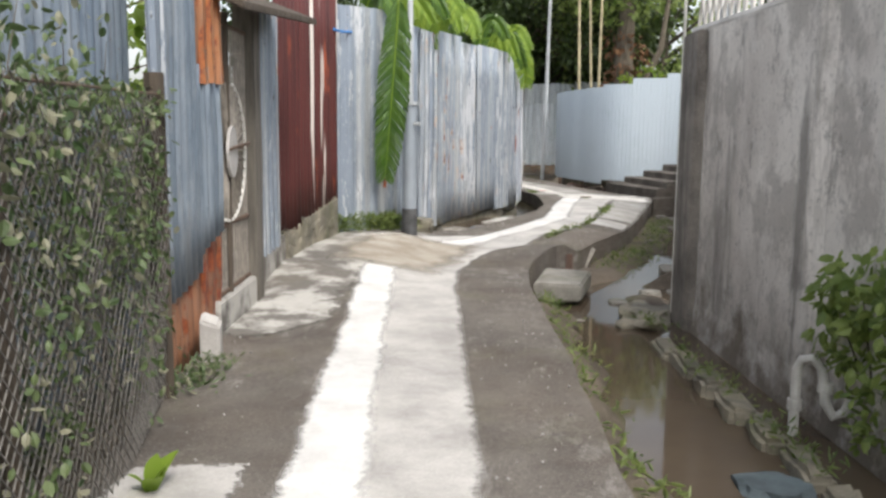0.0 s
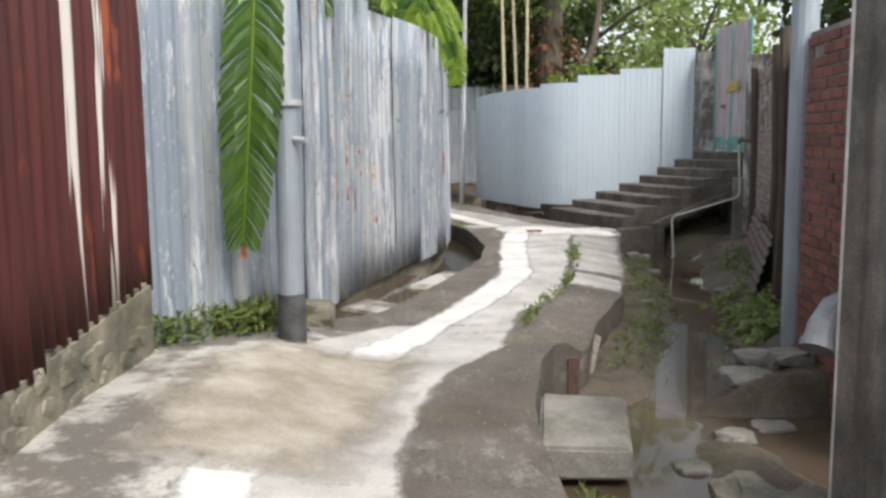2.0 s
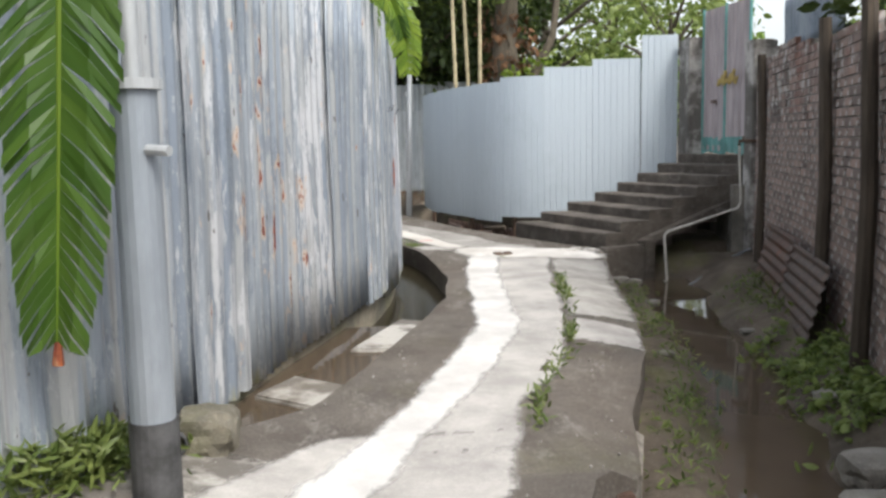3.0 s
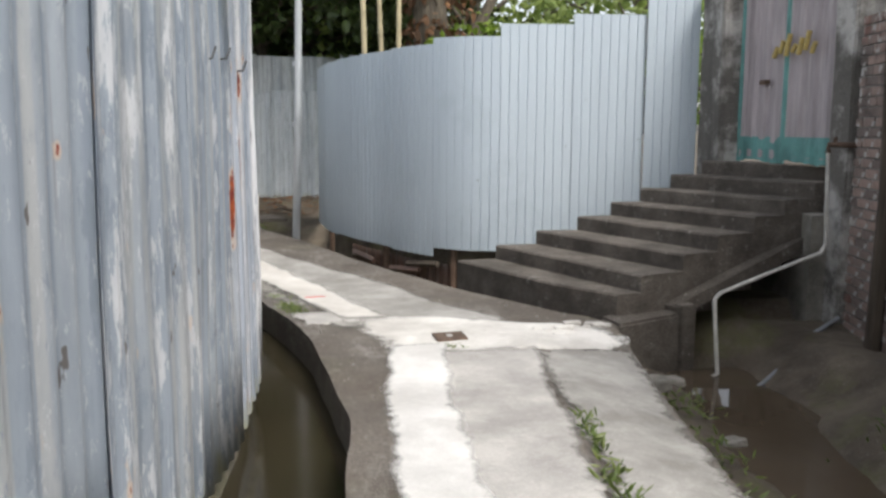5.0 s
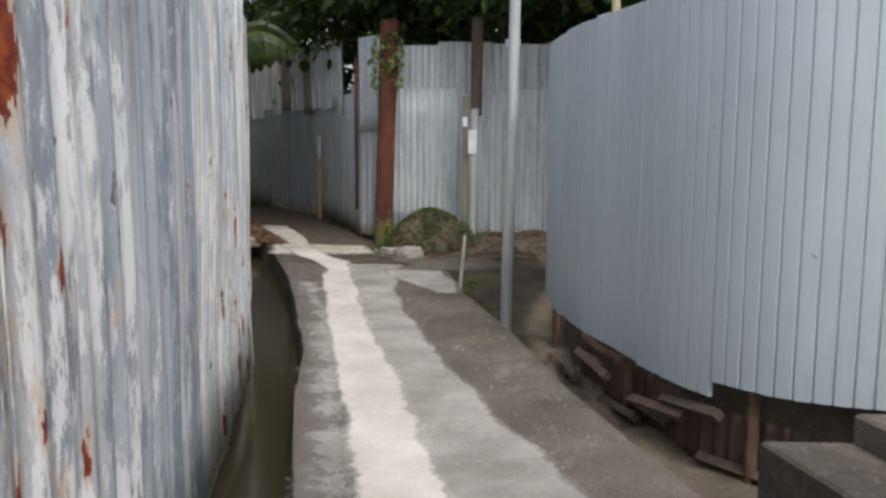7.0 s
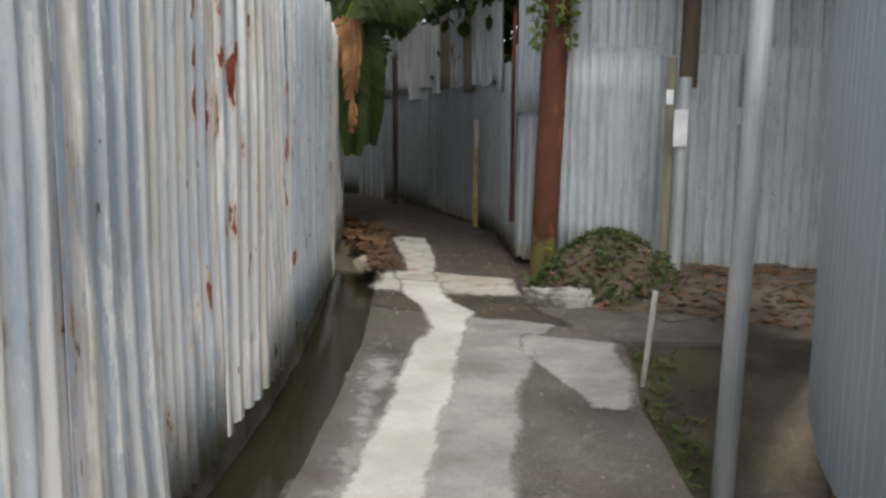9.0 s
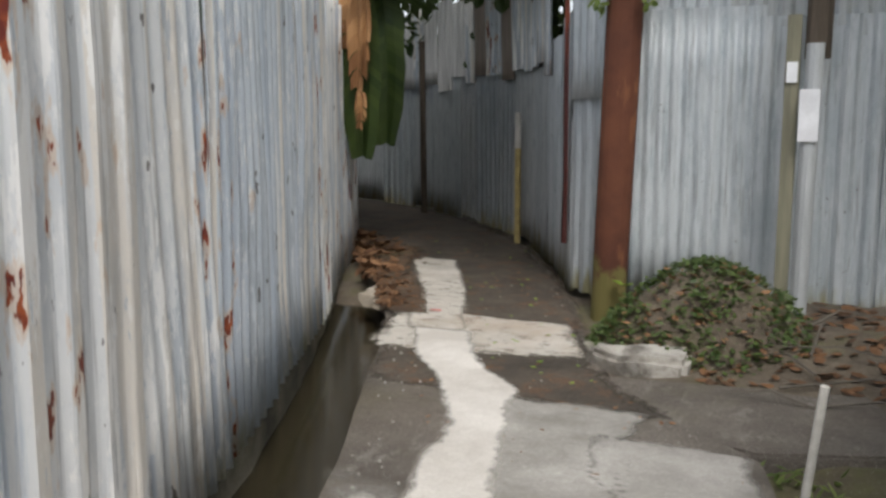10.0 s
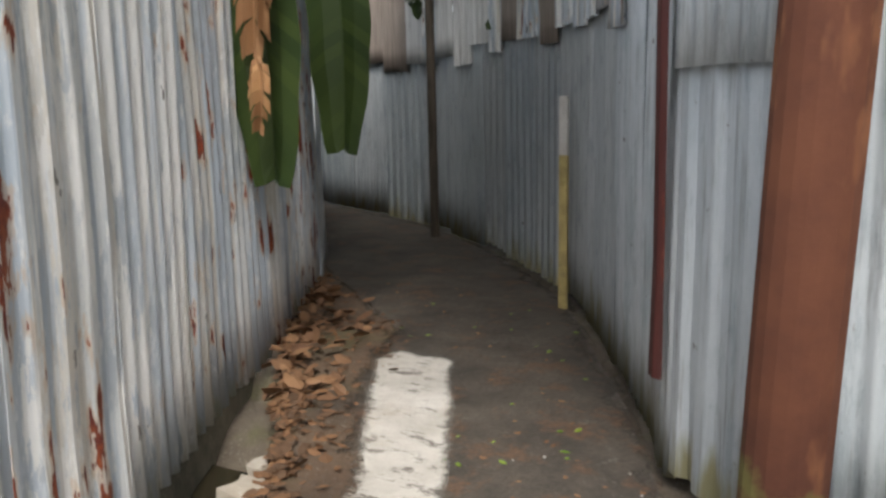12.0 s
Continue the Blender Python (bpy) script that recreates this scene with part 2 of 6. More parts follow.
c = k.mix(k.ramp(k.noise(1.0, (3.4, 3.4, 0.12), 5, 0.6, 6.5), [(0.585, 0.0), (0.60, 1.0)]), c, (0.58, 0.53, 0.48))
c = k.mix(k.ramp(k.noise(1.0, (5, 5, 1.2), 5, 0.6, 2.2), [(0.62, 0.0), (0.70, 0.8)]), c, (0.32, 0.07, 0.025))
M["red_sheet"] = k.finish(c, k.noise(12), 0.1)
k = Nodes("pale_blue_painted_sheet", 0.45, 0.05)
c = k.mix(k.random(), (0.405, 0.465, 0.515), (0.445, 0.505, 0.55))
c = k.mix(k.ramp(k.noise(1.0, (10, 10, 0.5), 5), [(0.35, 0.0), (0.7, 0.35)]), c, (0.50, 0.57, 0.61))
c = k.mix(k.ramp(k.noise(1.3, detail=6, rough=0.7), [(0.55, 0.0), (0.75, 0.35)]), c, (0.31, 0.36, 0.385))
c = k.mix(k.ramp(k.noise(11, detail=3, shift=6), [(0.72, 0.0), (0.76, 0.7)]), c, (0.14, 0.13, 0.12))
M["pale_blue"] = k.finish(c, k.noise(7.0, (1, 1, 0.4)), 0.06, 0.02)
k = Nodes("old_dark_concrete", 0.9)
c = k.mix(k.ramp(k.noise(1.6, detail=7, rough=0.7), [(0.36, 0.0), (0.66, 1.0)]), (0.085, 0.072, 0.06), (0.175, 0.155, 0.132))
c = k.mix(k.ramp(k.noise(4.2, (1, 0.45, 1), 7, 0.78, 5), [(0.55, 0.0), (0.66, 0.6)]), c, (0.32, 0.30, 0.275))
grain = k.noise(80, detail=3, rough=0.75)
c = k.mix(k.ramp(grain, [(0.36, 0.5), (0.55, 0.0)]), c, (0.04, 0.036, 0.032))
c = k.mix(k.ramp(grain, [(0.60, 0.0), (0.72, 0.45)]), c, (0.38, 0.36, 0.33))
c = k.mix(k.ramp(k.noise(1.1, detail=6, rough=0.7, shift=21), [(0.54, 0.0), (0.68, 0.3)]), c, (0.10, 0.10, 0.035))
c = k.mix(k.ramp(k.noise(0.7, detail=6, rough=0.72, shift=33), [(0.45, 0.0), (0.62, 0.6)]), c, k.mix(0.5, c, (0.085, 0.06, 0.04)))
c = k.mix(k.ramp(k.noise(150, detail=2, rough=0.6, shift=3), [(0.66, 0.0), (0.72, 0.7)]), c, (0.44, 0.42, 0.39))
c = k.mix(k.ramp(k.noise(24, detail=6, rough=0.8, shift=13), [(0.58, 0.0), (0.66, 0.55)]), c, (0.045, 0.036, 0.028))
M["asphalt"] = k.finish(c, k.math("ADD", k.noise(14, detail=6), k.math("MULTIPLY", grain, 0.6)), 0.55, 0.02)
M["cement_white"] = concrete("white_cement", (0.52, 0.51, 0.488), (0.70, 0.685, 0.66), (0.36, 0.345, 0.32), 0.4, grit=0.3)
k = Nodes("worn_white_cement", 0.9)
c = k.mix(k.ramp(k.noise(3.0, detail=6, rough=0.7), [(0.35, 0.0), (0.65, 1.0)]), (0.38, 0.355, 0.31), (0.53, 0.505, 0.46))
c = k.mix(k.ramp(k.noise(7.0, (1.0, 2.2, 1), 6, 0.75, 3), [(0.55, 0.0), (0.60, 0.85)]), c, (0.10, 0.085, 0.07))
c = k.mix(k.ramp(k.noise(1.4, detail=5, shift=8), [(0.52, 0.0), (0.7, 0.5)]), c, (0.36, 0.27, 0.19))
M["cement_worn"] = k.finish(c, k.noise(18, detail=5), 0.5, 0.02)
M["cement_cream"] = concrete("cream_cement", (0.50, 0.48, 0.445), (0.72, 0.70, 0.66), (0.25, 0.23, 0.20), 0.4, grit=0.3)
M["cement_grey"] = concrete("grey_cement", (0.33, 0.315, 0.295), (0.50, 0.48, 0.45), (0.17, 0.16, 0.145), 0.45, grit=0.25)
M["cement_mottled"] = concrete("mottled_cement", (0.135, 0.125, 0.112), (0.46, 0.445, 0.41), (0.17, 0.14, 0.10), 0.45, grit=0.4, lo=0.45, hi=0.56)
M["cement_stained"] = concrete("brown_stained_cement", (0.25, 0.215, 0.17), (0.42, 0.385, 0.33), (0.26, 0.20, 0.13), 0.6, grit=0.2)
M["cement_dirty"] = concrete("dirty_cement", (0.24, 0.23, 0.21), (0.40, 0.385, 0.36), (0.13, 0.118, 0.10), 0.45, grit=0.4)
M["cement_dull"] = concrete("dull_white_cement", (0.50, 0.475, 0.435), (0.66, 0.635, 0.595), (0.27, 0.245, 0.21), 0.3, grit=0.3)
k = Nodes("mossy_dark_concrete", 0.92)
c = k.mix(k.ramp(k.noise(2.6, detail=7, rough=0.7), [(0.36, 0.0), (0.66, 1.0)]), (0.07, 0.058, 0.047), (0.185, 0.16, 0.135))
c = k.mix(k.ramp(k.noise(5.5, (1, 1, 1.4), 7, 0.78, 5), [(0.595, 0.0), (0.65, 0.65)]), c, (0.30, 0.28, 0.25))
grain = k.noise(70, detail=3, rough=0.7)
c = k.mix(k.ramp(grain, [(0.38, 0.5), (0.6, 0.0)]), c, (0.035, 0.032, 0.028))
c = k.mix(k.ramp(k.noise(16, detail=6, rough=0.75, shift=12), [(0.61, 0.0), (0.66, 0.7)]), c, (0.33, 0.31, 0.28))
c = k.mix(k.ramp(k.noise(1.3, detail=6, rough=0.7, shift=23), [(0.48, 0.0), (0.62, 0.6)]), c, (0.05, 0.043, 0.034))
M["step"] = k.finish(c, k.math("ADD", k.noise(10, detail=6), k.math("MULTIPLY", grain, 0.6)), 0.55, 0.025)
k = Nodes("streaked_plaster", 0.9)
c = k.mix(k.ramp(k.noise(0.85, (1, 1, 0.7), 6, 0.62, 2.0), [(0.40, 0.0), (0.60, 1.0)]), (0.46, 0.425, 0.385), (0.72, 0.685, 0.63))
c = k.mix(k.ramp(k.noise(1.0, (2.2, 2.2, 0.28), 7, 0.7, 4.0), [(0.555, 0.0), (0.66, 0.7)]), c, (0.13, 0.118, 0.105))
c = k.mix(k.ramp(k.noise(3.6, (1, 1, 0.7), 8, 0.75, 9.0), [(0.56, 0.0), (0.62, 0.5)]), c, (0.15, 0.137, 0.122))
c = k.mix(k.ramp(k.noise(4.5, (1, 1, 0.5), 7, 0.75, 17.0), [(0.57, 0.0), (0.62, 0.6)]), c, (0.60, 0.575, 0.535))
c = k.mix(k.ramp(k.noise(30, detail=4, shift=5), [(0.55, 0.0), (0.7, 0.4)]), c, (0.14, 0.13, 0.115))
c = k.mix(k.ramp(k.noise(1.3, (1, 1, 0.8), 7, 0.7, 41.0), [(0.50, 0.0), (0.57, 0.55)]), c, (0.27, 0.25, 0.222))
foot = k.math("SUBTRACT", k.noise(2.0, detail=6, rough=0.7, shift=3), k.math("MULTIPLY", k.height(), 0.45))
c = k.mix(k.ramp(foot, [(0.48, 0.0), (0.66, 0.85)]), c, (0.115, 0.09, 0.062))
M["wall"] = k.finish(c, k.noise(30, detail=6), 0.3, 0.015)
M["wall_dark"] = concrete("damp_dark_plaster", (0.13, 0.115, 0.10), (0.29, 0.26, 0.225), (0.05, 0.044, 0.037), 0.6, streaks=True, grit=0.5)
M["pillar"] = concrete("flaking_plaster", (0.14, 0.13, 0.115), (0.50, 0.48, 0.45), (0.06, 0.055, 0.05), 0.7, streaks=True, grit=0.5, lo=0.45, hi=0.58)
M["plinth"] = concrete("mossy_rubble_plinth", (0.13, 0.12, 0.095), (0.36, 0.32, 0.24), (0.05, 0.048, 0.035), 0.6, moss=0.4, grit=0.7)
M["stone"] = concrete("grey_stone", (0.16, 0.15, 0.13), (0.34, 0.32, 0.28), (0.07, 0.065, 0.05), 0.5, moss=0.3, grit=0.6)
k = Nodes("ditch_water", 0.04)
k.bsdf.inputs["IOR"].default_value = 1.33
M["water"] = k.finish(k.mix(k.noise(1.5), (0.062, 0.046, 0.031), (0.115, 0.088, 0.061)), k.noise(5.0, detail=2), 0.02, 0.02)
k = Nodes("green_ditch_water", 0.13)
k.bsdf.inputs["IOR"].default_value = 1.33
M["water_green"] = k.finish(k.mix(k.noise(1.5), (0.02, 0.017, 0.010), (0.042, 0.035, 0.02)), k.noise(5.0, detail=2), 0.02, 0.02)
M["white_sheet"] = plain("whitish_ribbed_sheet", (0.66, 0.66, 0.65), 0.55, 0.05, 0.3, 3, (8, 8, 0.4))
M["strip_brown"] = plain("brown_ribbed_sheet", (0.30, 0.25, 0.215), 0.6, 0.05, 0.3, 3, (8, 8, 0.4))
M["pole"] = plain("galvanised_pole", (0.46, 0.48, 0.49), 0.5, 0.3, 0.25, 4, (1, 1, 0.3))
M["pole_blue"] = plain("blue_grey_pipe", (0.30, 0.335, 0.37), 0.45, 0.3, 0.25, 4, (1, 1, 0.3))
M["black_base"] = plain("black_tar", (0.065, 0.066, 0.068), 0.7, 0, 0.6)
M["wood"] = plain("weathered_wood", (0.22, 0.2, 0.172), 0.85, 0, 0.5, 4, (6, 6, 0.5), 0.4)
M["wood_post"] = plain("mouldy_grey_wood", (0.13, 0.115, 0.095), 0.9, 0, 0.5, 4, (6, 6, 0.5), 0.4)
M["wood_dark"] = plain("rotten_wood", (0.075, 0.058, 0.042), 0.9, 0, 0.5, 4, (6, 6, 0.5), 0.4)
M["bamboo"] = plain("dry_bamboo", (0.42, 0.36, 0.22), 0.6, 0, 0.3, 5)
M["wire"] = plain("dull_wire", (0.15, 0.14, 0.125), 0.6, 0.3, 0.4, 20)
M["gate_iron"] = plain("tan_painted_iron", (0.25, 0.22, 0.185), 0.6, 0.1, 0.4, 14)
M["iron"] = plain("rusty_iron", (0.13, 0.085, 0.06), 0.7, 0.3, 0.5, 12)
k = Nodes("rusted_post_paint", 0.85)
c = k.mix(k.ramp(k.noise(3.0, detail=6), [(0.35, 0.0), (0.7, 1.0)]), (0.058, 0.016, 0.008), (0.12, 0.040, 0.018))
c = k.mix(k.ramp(k.noise(2.2, (1, 1, 0.4), 5, 0.6, 8), [(0.58, 0.0), (0.68, 0.8)]), c, (0.33, 0.14, 0.06))
grow = k.math("SUBTRACT", k.noise(5.0), k.math("MULTIPLY", k.height(), 0.75))
c = k.mix(k.ramp(grow, [(0.22, 0.0), (0.34, 0.85)]), c, (0.13, 0.12, 0.035))
M["red_post"] = k.finish(c, k.noise(25), 0.3)
M["pvc"] = plain("white_pvc", (0.62, 0.60, 0.55), 0.5, 0, 0.3, 7)
M["pvc_grey"] = plain("grey_pvc", (0.25, 0.265, 0.28), 0.5, 0, 0.2, 7)
M["gate_pink"] = plain("faded_pink_sheet", (0.40, 0.35, 0.355), 0.55, 0.1, 0.25, 3, (6, 6, 0.6))
M["gate_green"] = plain("teal_paint", (0.12, 0.30, 0.28), 0.5, 0, 0.3, 4)
M["brass"] = plain("gold_ornament", (0.55, 0.42, 0.15), 0.5, 0.3, 0.3, 20)
M["white_plate"] = plain("white_enamel", (0.75, 0.76, 0.78), 0.45, 0, 0.15, 6)
k = Nodes("red_brick", 0.9)
c = k.mix(k.random(), (0.13, 0.048, 0.036), (0.25, 0.085, 0.06))
c = k.mix(k.ramp(k.noise(6, detail=6), [(0.45, 0.0), (0.65, 0.7)]), c, (0.16, 0.10, 0.08))
M["brick"] = k.finish(c, k.noise(40), 0.4)
k = Nodes("sooty_brick", 0.95)
c = k.mix(k.math("FRACT", k.math("ADD", k.island(), k.random())), (0.17, 0.135, 0.12), (0.36, 0.26, 0.22))
c = k.mix(k.ramp(k.noise(3, detail=6), [(0.45, 0.0), (0.65, 0.8)]), c, (0.06, 0.053, 0.046))
c = k.mix(k.ramp(k.noise(7, detail=5, shift=4), [(0.525, 0.0), (0.575, 0.85)]), c, (0.47, 0.45, 0.42))
c = k.mix(k.ramp(k.noise(0.8, detail=6, rough=0.7, shift=14), [(0.50, 0.0), (0.60, 0.6)]), c, (0.20, 0.085, 0.06))
M["brick_dark"] = k.finish(c, k.noise(40), 0.5)
M["mortar"] = concrete("lime_mortar", (0.16, 0.15, 0.135), (0.32, 0.30, 0.275), (0.05, 0.045, 0.04), 0.5)
M["leaf_tree"] = leafy("tree_leaf", (0.11, 0.175, 0.04), (0.31, 0.385, 0.115), 0.5, 0.5)
M["leaf_bright"] = leafy("bright_leaf", (0.14, 0.24, 0.03), (0.26, 0.36, 0.05), 0.4, 0.45)
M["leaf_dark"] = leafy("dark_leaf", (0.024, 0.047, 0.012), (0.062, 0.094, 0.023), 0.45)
M["leaf_dry"] = leafy("dry_leaf", (0.17, 0.075, 0.03), (0.42, 0.23, 0.10), 0.7, 0.2)
M["leaf_brown"] = leafy("brown_leaf", (0.10, 0.048, 0.024), (0.27, 0.145, 0.07), 0.75, 0.15)
M["leaf_mound"] = leafy("creeper_leaf", (0.03, 0.062, 0.014), (0.10, 0.145, 0.035), 0.5, 0.3)
M["leaf_litter"] = leafy("fallen_leaf", (0.05, 0.03, 0.018), (0.20, 0.10, 0.045), 0.85, 0.1)
M["leaf_ivy"] = leafy("ivy_leaf", (0.05, 0.095, 0.03), (0.16, 0.20, 0.085), 0.5, 0.3, dry=(0.27, 0.26, 0.18))
M["leaf_grass"] = leafy("weed_leaf", (0.07, 0.12, 0.022), (0.18, 0.22, 0.06), 0.5, 0.3)
M["leaf_banana"] = leafy("banana_leaf", (0.036, 0.086, 0.011), (0.076, 0.142, 0.021), 0.35, 0.22)
M["scrap"] = galvanised("brown_scrap_sheet", [(0.10, 0.055, 0.04), (0.075, 0.045, 0.035)], rust=0.62, rustcol=((0.16, 0.06, 0.03), (0.07, 0.03, 0.02)), pale=0.12, metal=0.02, moss=False, halo=False, shade=(0.035, 0.025, 0.02), shine=(0.17, 0.10, 0.07), flaked=((0.22, 0.18, 0.15), (0.2, 0.17, 0.15)))
M["humus"] = concrete("leaf_mould", (0.035, 0.026, 0.018), (0.10, 0.07, 0.045), (0.15, 0.08, 0.04), 0.5, moss=0.3, grit=0.9)
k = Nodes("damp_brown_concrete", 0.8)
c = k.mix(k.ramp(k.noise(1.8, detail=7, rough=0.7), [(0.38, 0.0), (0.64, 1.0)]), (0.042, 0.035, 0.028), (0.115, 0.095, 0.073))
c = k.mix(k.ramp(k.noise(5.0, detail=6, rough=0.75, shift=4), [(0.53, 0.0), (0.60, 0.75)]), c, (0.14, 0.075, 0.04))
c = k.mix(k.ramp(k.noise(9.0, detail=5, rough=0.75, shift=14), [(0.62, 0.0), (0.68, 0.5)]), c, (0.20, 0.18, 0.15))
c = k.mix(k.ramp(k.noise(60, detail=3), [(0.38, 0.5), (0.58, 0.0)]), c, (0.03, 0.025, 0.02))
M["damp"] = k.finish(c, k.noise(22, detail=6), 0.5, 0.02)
M["twig"] = plain("grey_twig", (0.12, 0.105, 0.085), 0.9, 0, 0.4, 10)
M["bark"] = plain("bark", (0.12, 0.10, 0.075), 0.95, 0, 0.5, 6, (3, 3, 0.6), 0.6)
M["earth"] = concrete("damp_earth", (0.07, 0.055, 0.04), (0.16, 0.13, 0.095), (0.04, 0.03, 0.02), 0.5, moss=0.5, grit=0.8)
M["glass_dirt"] = plain("blue_cloth", (0.11, 0.14, 0.15), 0.8, 0, 0.4, 5)
M["red_paint"] = plain("red_spray_paint", (0.55, 0.10, 0.09), 0.7, 0, 0.3, 15)


def crumbling(mat, lo, hi, rag):
    """The same cement, worn away in crumbs towards the rim of its patch."""
    m = mat.copy()
    n, l = m.node_tree.nodes, m.node_tree.links
    co, at = n.new("ShaderNodeTexCoord"), n.new("ShaderNodeAttribute")
    at.attribute_name = "rim"
    total = at.outputs["Fac"]
    for scale, amount in ((4.0, rag), (17.0, rag * 0.6), (70.0, rag * 0.5)):
        t, x, y = n.new("ShaderNodeTexNoise"), n.new("ShaderNodeMath"), n.new("ShaderNodeMath")
        t.inputs["Scale"].default_value, t.inputs["Detail"].default_value = scale, 4
        l.new(co.outputs["Object"], t.inputs["Vector"])
        x.operation, x.inputs[1].default_value, x.inputs[2].default_value = "MULTIPLY_ADD", amount, -amount * 0.5
        l.new(t.outputs["Fac"], x.inputs[0])
        l.new(total, y.inputs[0])
        l.new(x.outputs[0], y.inputs[1])
        total = y.outputs[0]
    r = n.new("ShaderNodeMapRange")
    r.inputs["From Min"].default_value, r.inputs["From Max"].default_value = lo, hi
    l.new(total, r.inputs["Value"])
    mix, clear, out = n.new("ShaderNodeMixShader"), n.new("ShaderNodeBsdfTransparent"), n["Material Output"]
    solid = out.inputs["Surface"].links[0].from_socket
    l.new(r.outputs["Result"], mix.inputs[0])
    l.new(clear.outputs[0], mix.inputs[1])
    l.new(solid, mix.inputs[2])
    l.new(mix.outputs[0], out.inputs["Surface"])
    return m


# ---- geometry helpers ----
def mesh_object(name, verts, faces, mat, parent=None, label="", smooth=False):
    me = bpy.data.meshes.new(name)
    me.from_pydata([tuple(v) for v in np.asarray(verts, float).tolist()], [], [tuple(f) for f in faces])
    if mat is not None:
        me.materials.append(mat)
    if smooth:
        me.polygons.foreach_set("use_smooth", [True] * len(me.polygons))
    me.update()
    ob = new(name, me)
    if parent is not None:
        ob.parent = parent
    if label:
        tagged(ob, label)
    return ob


def part(name, bm, material, parent, label="", smooth=False):
    me = bpy.data.meshes.new(name)
    if smooth:
        for f in bm.faces:
            f.smooth = True
    bm.to_mesh(me)
    bm.free()
    me.materials.append(material)
    ob = new(name, me)
    if parent is not None:
        ob.parent = parent
    if label:
        tagged(ob, label)
    return ob


def thing(name, label, category, at=(0, 0, 0), group="", kind=""):
    ob = new(name)
    ob.empty_display_size = 0.1
    ob.location = at
    return tagged(ob, label, category, group, kind)


def under(ob, parent):
    """Hang a part, built in world places, under a thing that stands somewhere."""
    ob.parent = parent
    ob.matrix_parent_inverse = Matrix.Translation(parent.location).inverted()
    return ob


def box(x0, y0, z0, x1, y1, z1, bevel=0.0, wobble=0.0, seed=0, cuts=0):
    bm = bmesh.new()
    bmesh.ops.create_cube(bm, size=1)
    for v in bm.verts:
        v.co = Vector(((x0 + x1) / 2 + v.co.x * (x1 - x0), (y0 + y1) / 2 + v.co.y * (y1 - y0), (z0 + z1) / 2 + v.co.z * (z1 - z0)))
    if bevel:
        bmesh.ops.bevel(bm, geom=bm.edges[:], offset=bevel, segments=2, affect="EDGES")
    if cuts:
        bmesh.ops.subdivide_edges(bm, edges=bm.edges[:], cuts=cuts, use_grid_fill=True)
    if wobble:
        for v in bm.verts:
            v.co += noise.noise_vector(v.co * 4 + Vector((seed, 0, 0))) * wobble
    return bm


def prism(corners, z0, z1, bevel=0.0):
    """An upright block over plan corners (counter-clockwise); z1 may be one height per corner."""
    bm = bmesh.new()
    tops = z1 if isinstance(z1, (list, tuple)) else [z1] * len(corners)
    lows = z0 if isinstance(z0, (list, tuple)) else [z0] * len(corners)
    lo = [bm.verts.new((x, y, z)) for (x, y), z in zip(corners, lows)]
    hi = [bm.verts.new((x, y, z)) for (x, y), z in zip(corners, tops)]
    bm.faces.new(lo[::-1])
    bm.faces.new(hi)
    n = len(corners)
    for i in range(n):
        bm.faces.new((lo[i], lo[(i + 1) % n], hi[(i + 1) % n], hi[i]))
    if bevel:
        bmesh.ops.bevel(bm, geom=bm.edges[:], offset=bevel, segments=2, affect="EDGES")
    return bm


def tube(points, radius, sides=10, bm=None):
    """A tapering tube along points; radius is one number or one per point. Ends are closed."""
    bm = bm or bmesh.new()
    pts = [Vector(p) for p in points]
    rad = radius if isinstance(radius, (list, tuple)) else [radius] * len(pts)
    rings = []
    side = None
    for i, p in enumerate(pts):
        d = (pts[min(i + 1, len(pts) - 1)] - pts[max(i - 1, 0)]).normalized()
        if side is None:
            side = d.cross(Vector((0, 0, 1)) if abs(d.z) < 0.9 else Vector((1, 0, 0))).normalized()
        side = (side - d * side.dot(d)).normalized()
        up = d.cross(side)
        rings.append([bm.verts.new(p + (side * math.cos(a) + up * math.sin(a)) * rad[i]) for a in np.linspace(0, 2 * math.pi, sides, endpoint=False)])
    for a, b in zip(rings, rings[1:]):
        for j in range(sides):
            bm.faces.new((a[j], a[(j + 1) % sides], b[(j + 1) % sides], b[j]))
    bm.faces.new(rings[0][::-1])
    bm.faces.new(rings[-1])
    return bm


def lump(x, y, z, sx, sy, sz, seed, rough=0.25, sub=2):
    """A broken stone."""
    bm = bmesh.new()
    bmesh.ops.create_icosphere(bm, subdivisions=sub, radius=1)
    for v in bm.verts:
        d = 1 + rough * noise.noise(v.co * 1.7 + Vector((seed * 3.1, seed, 0)))
        co = v.co * d
        co = Vector((max(-0.8, min(0.8, co.x)), max(-0.8, min(0.8, co.y)), max(-0.75, min(0.7, co.z))))
        v.co = Vector((x + co.x * sx, y + co.y * sy, z + co.z * sz))
    return bm


def curve(table):
    ys, xs = zip(*table)
    return lambda y: float(np.interp(y, ys, xs))


def smoothstep(a, b, v):
    t = min(1.0, max(0.0, (v - a) / (b - a)))
    return t * t * (3 - 2 * t)


def wob(x, y, scale, seed=0.0):
    return noise.noise(Vector((x * scale, y * scale, seed)))


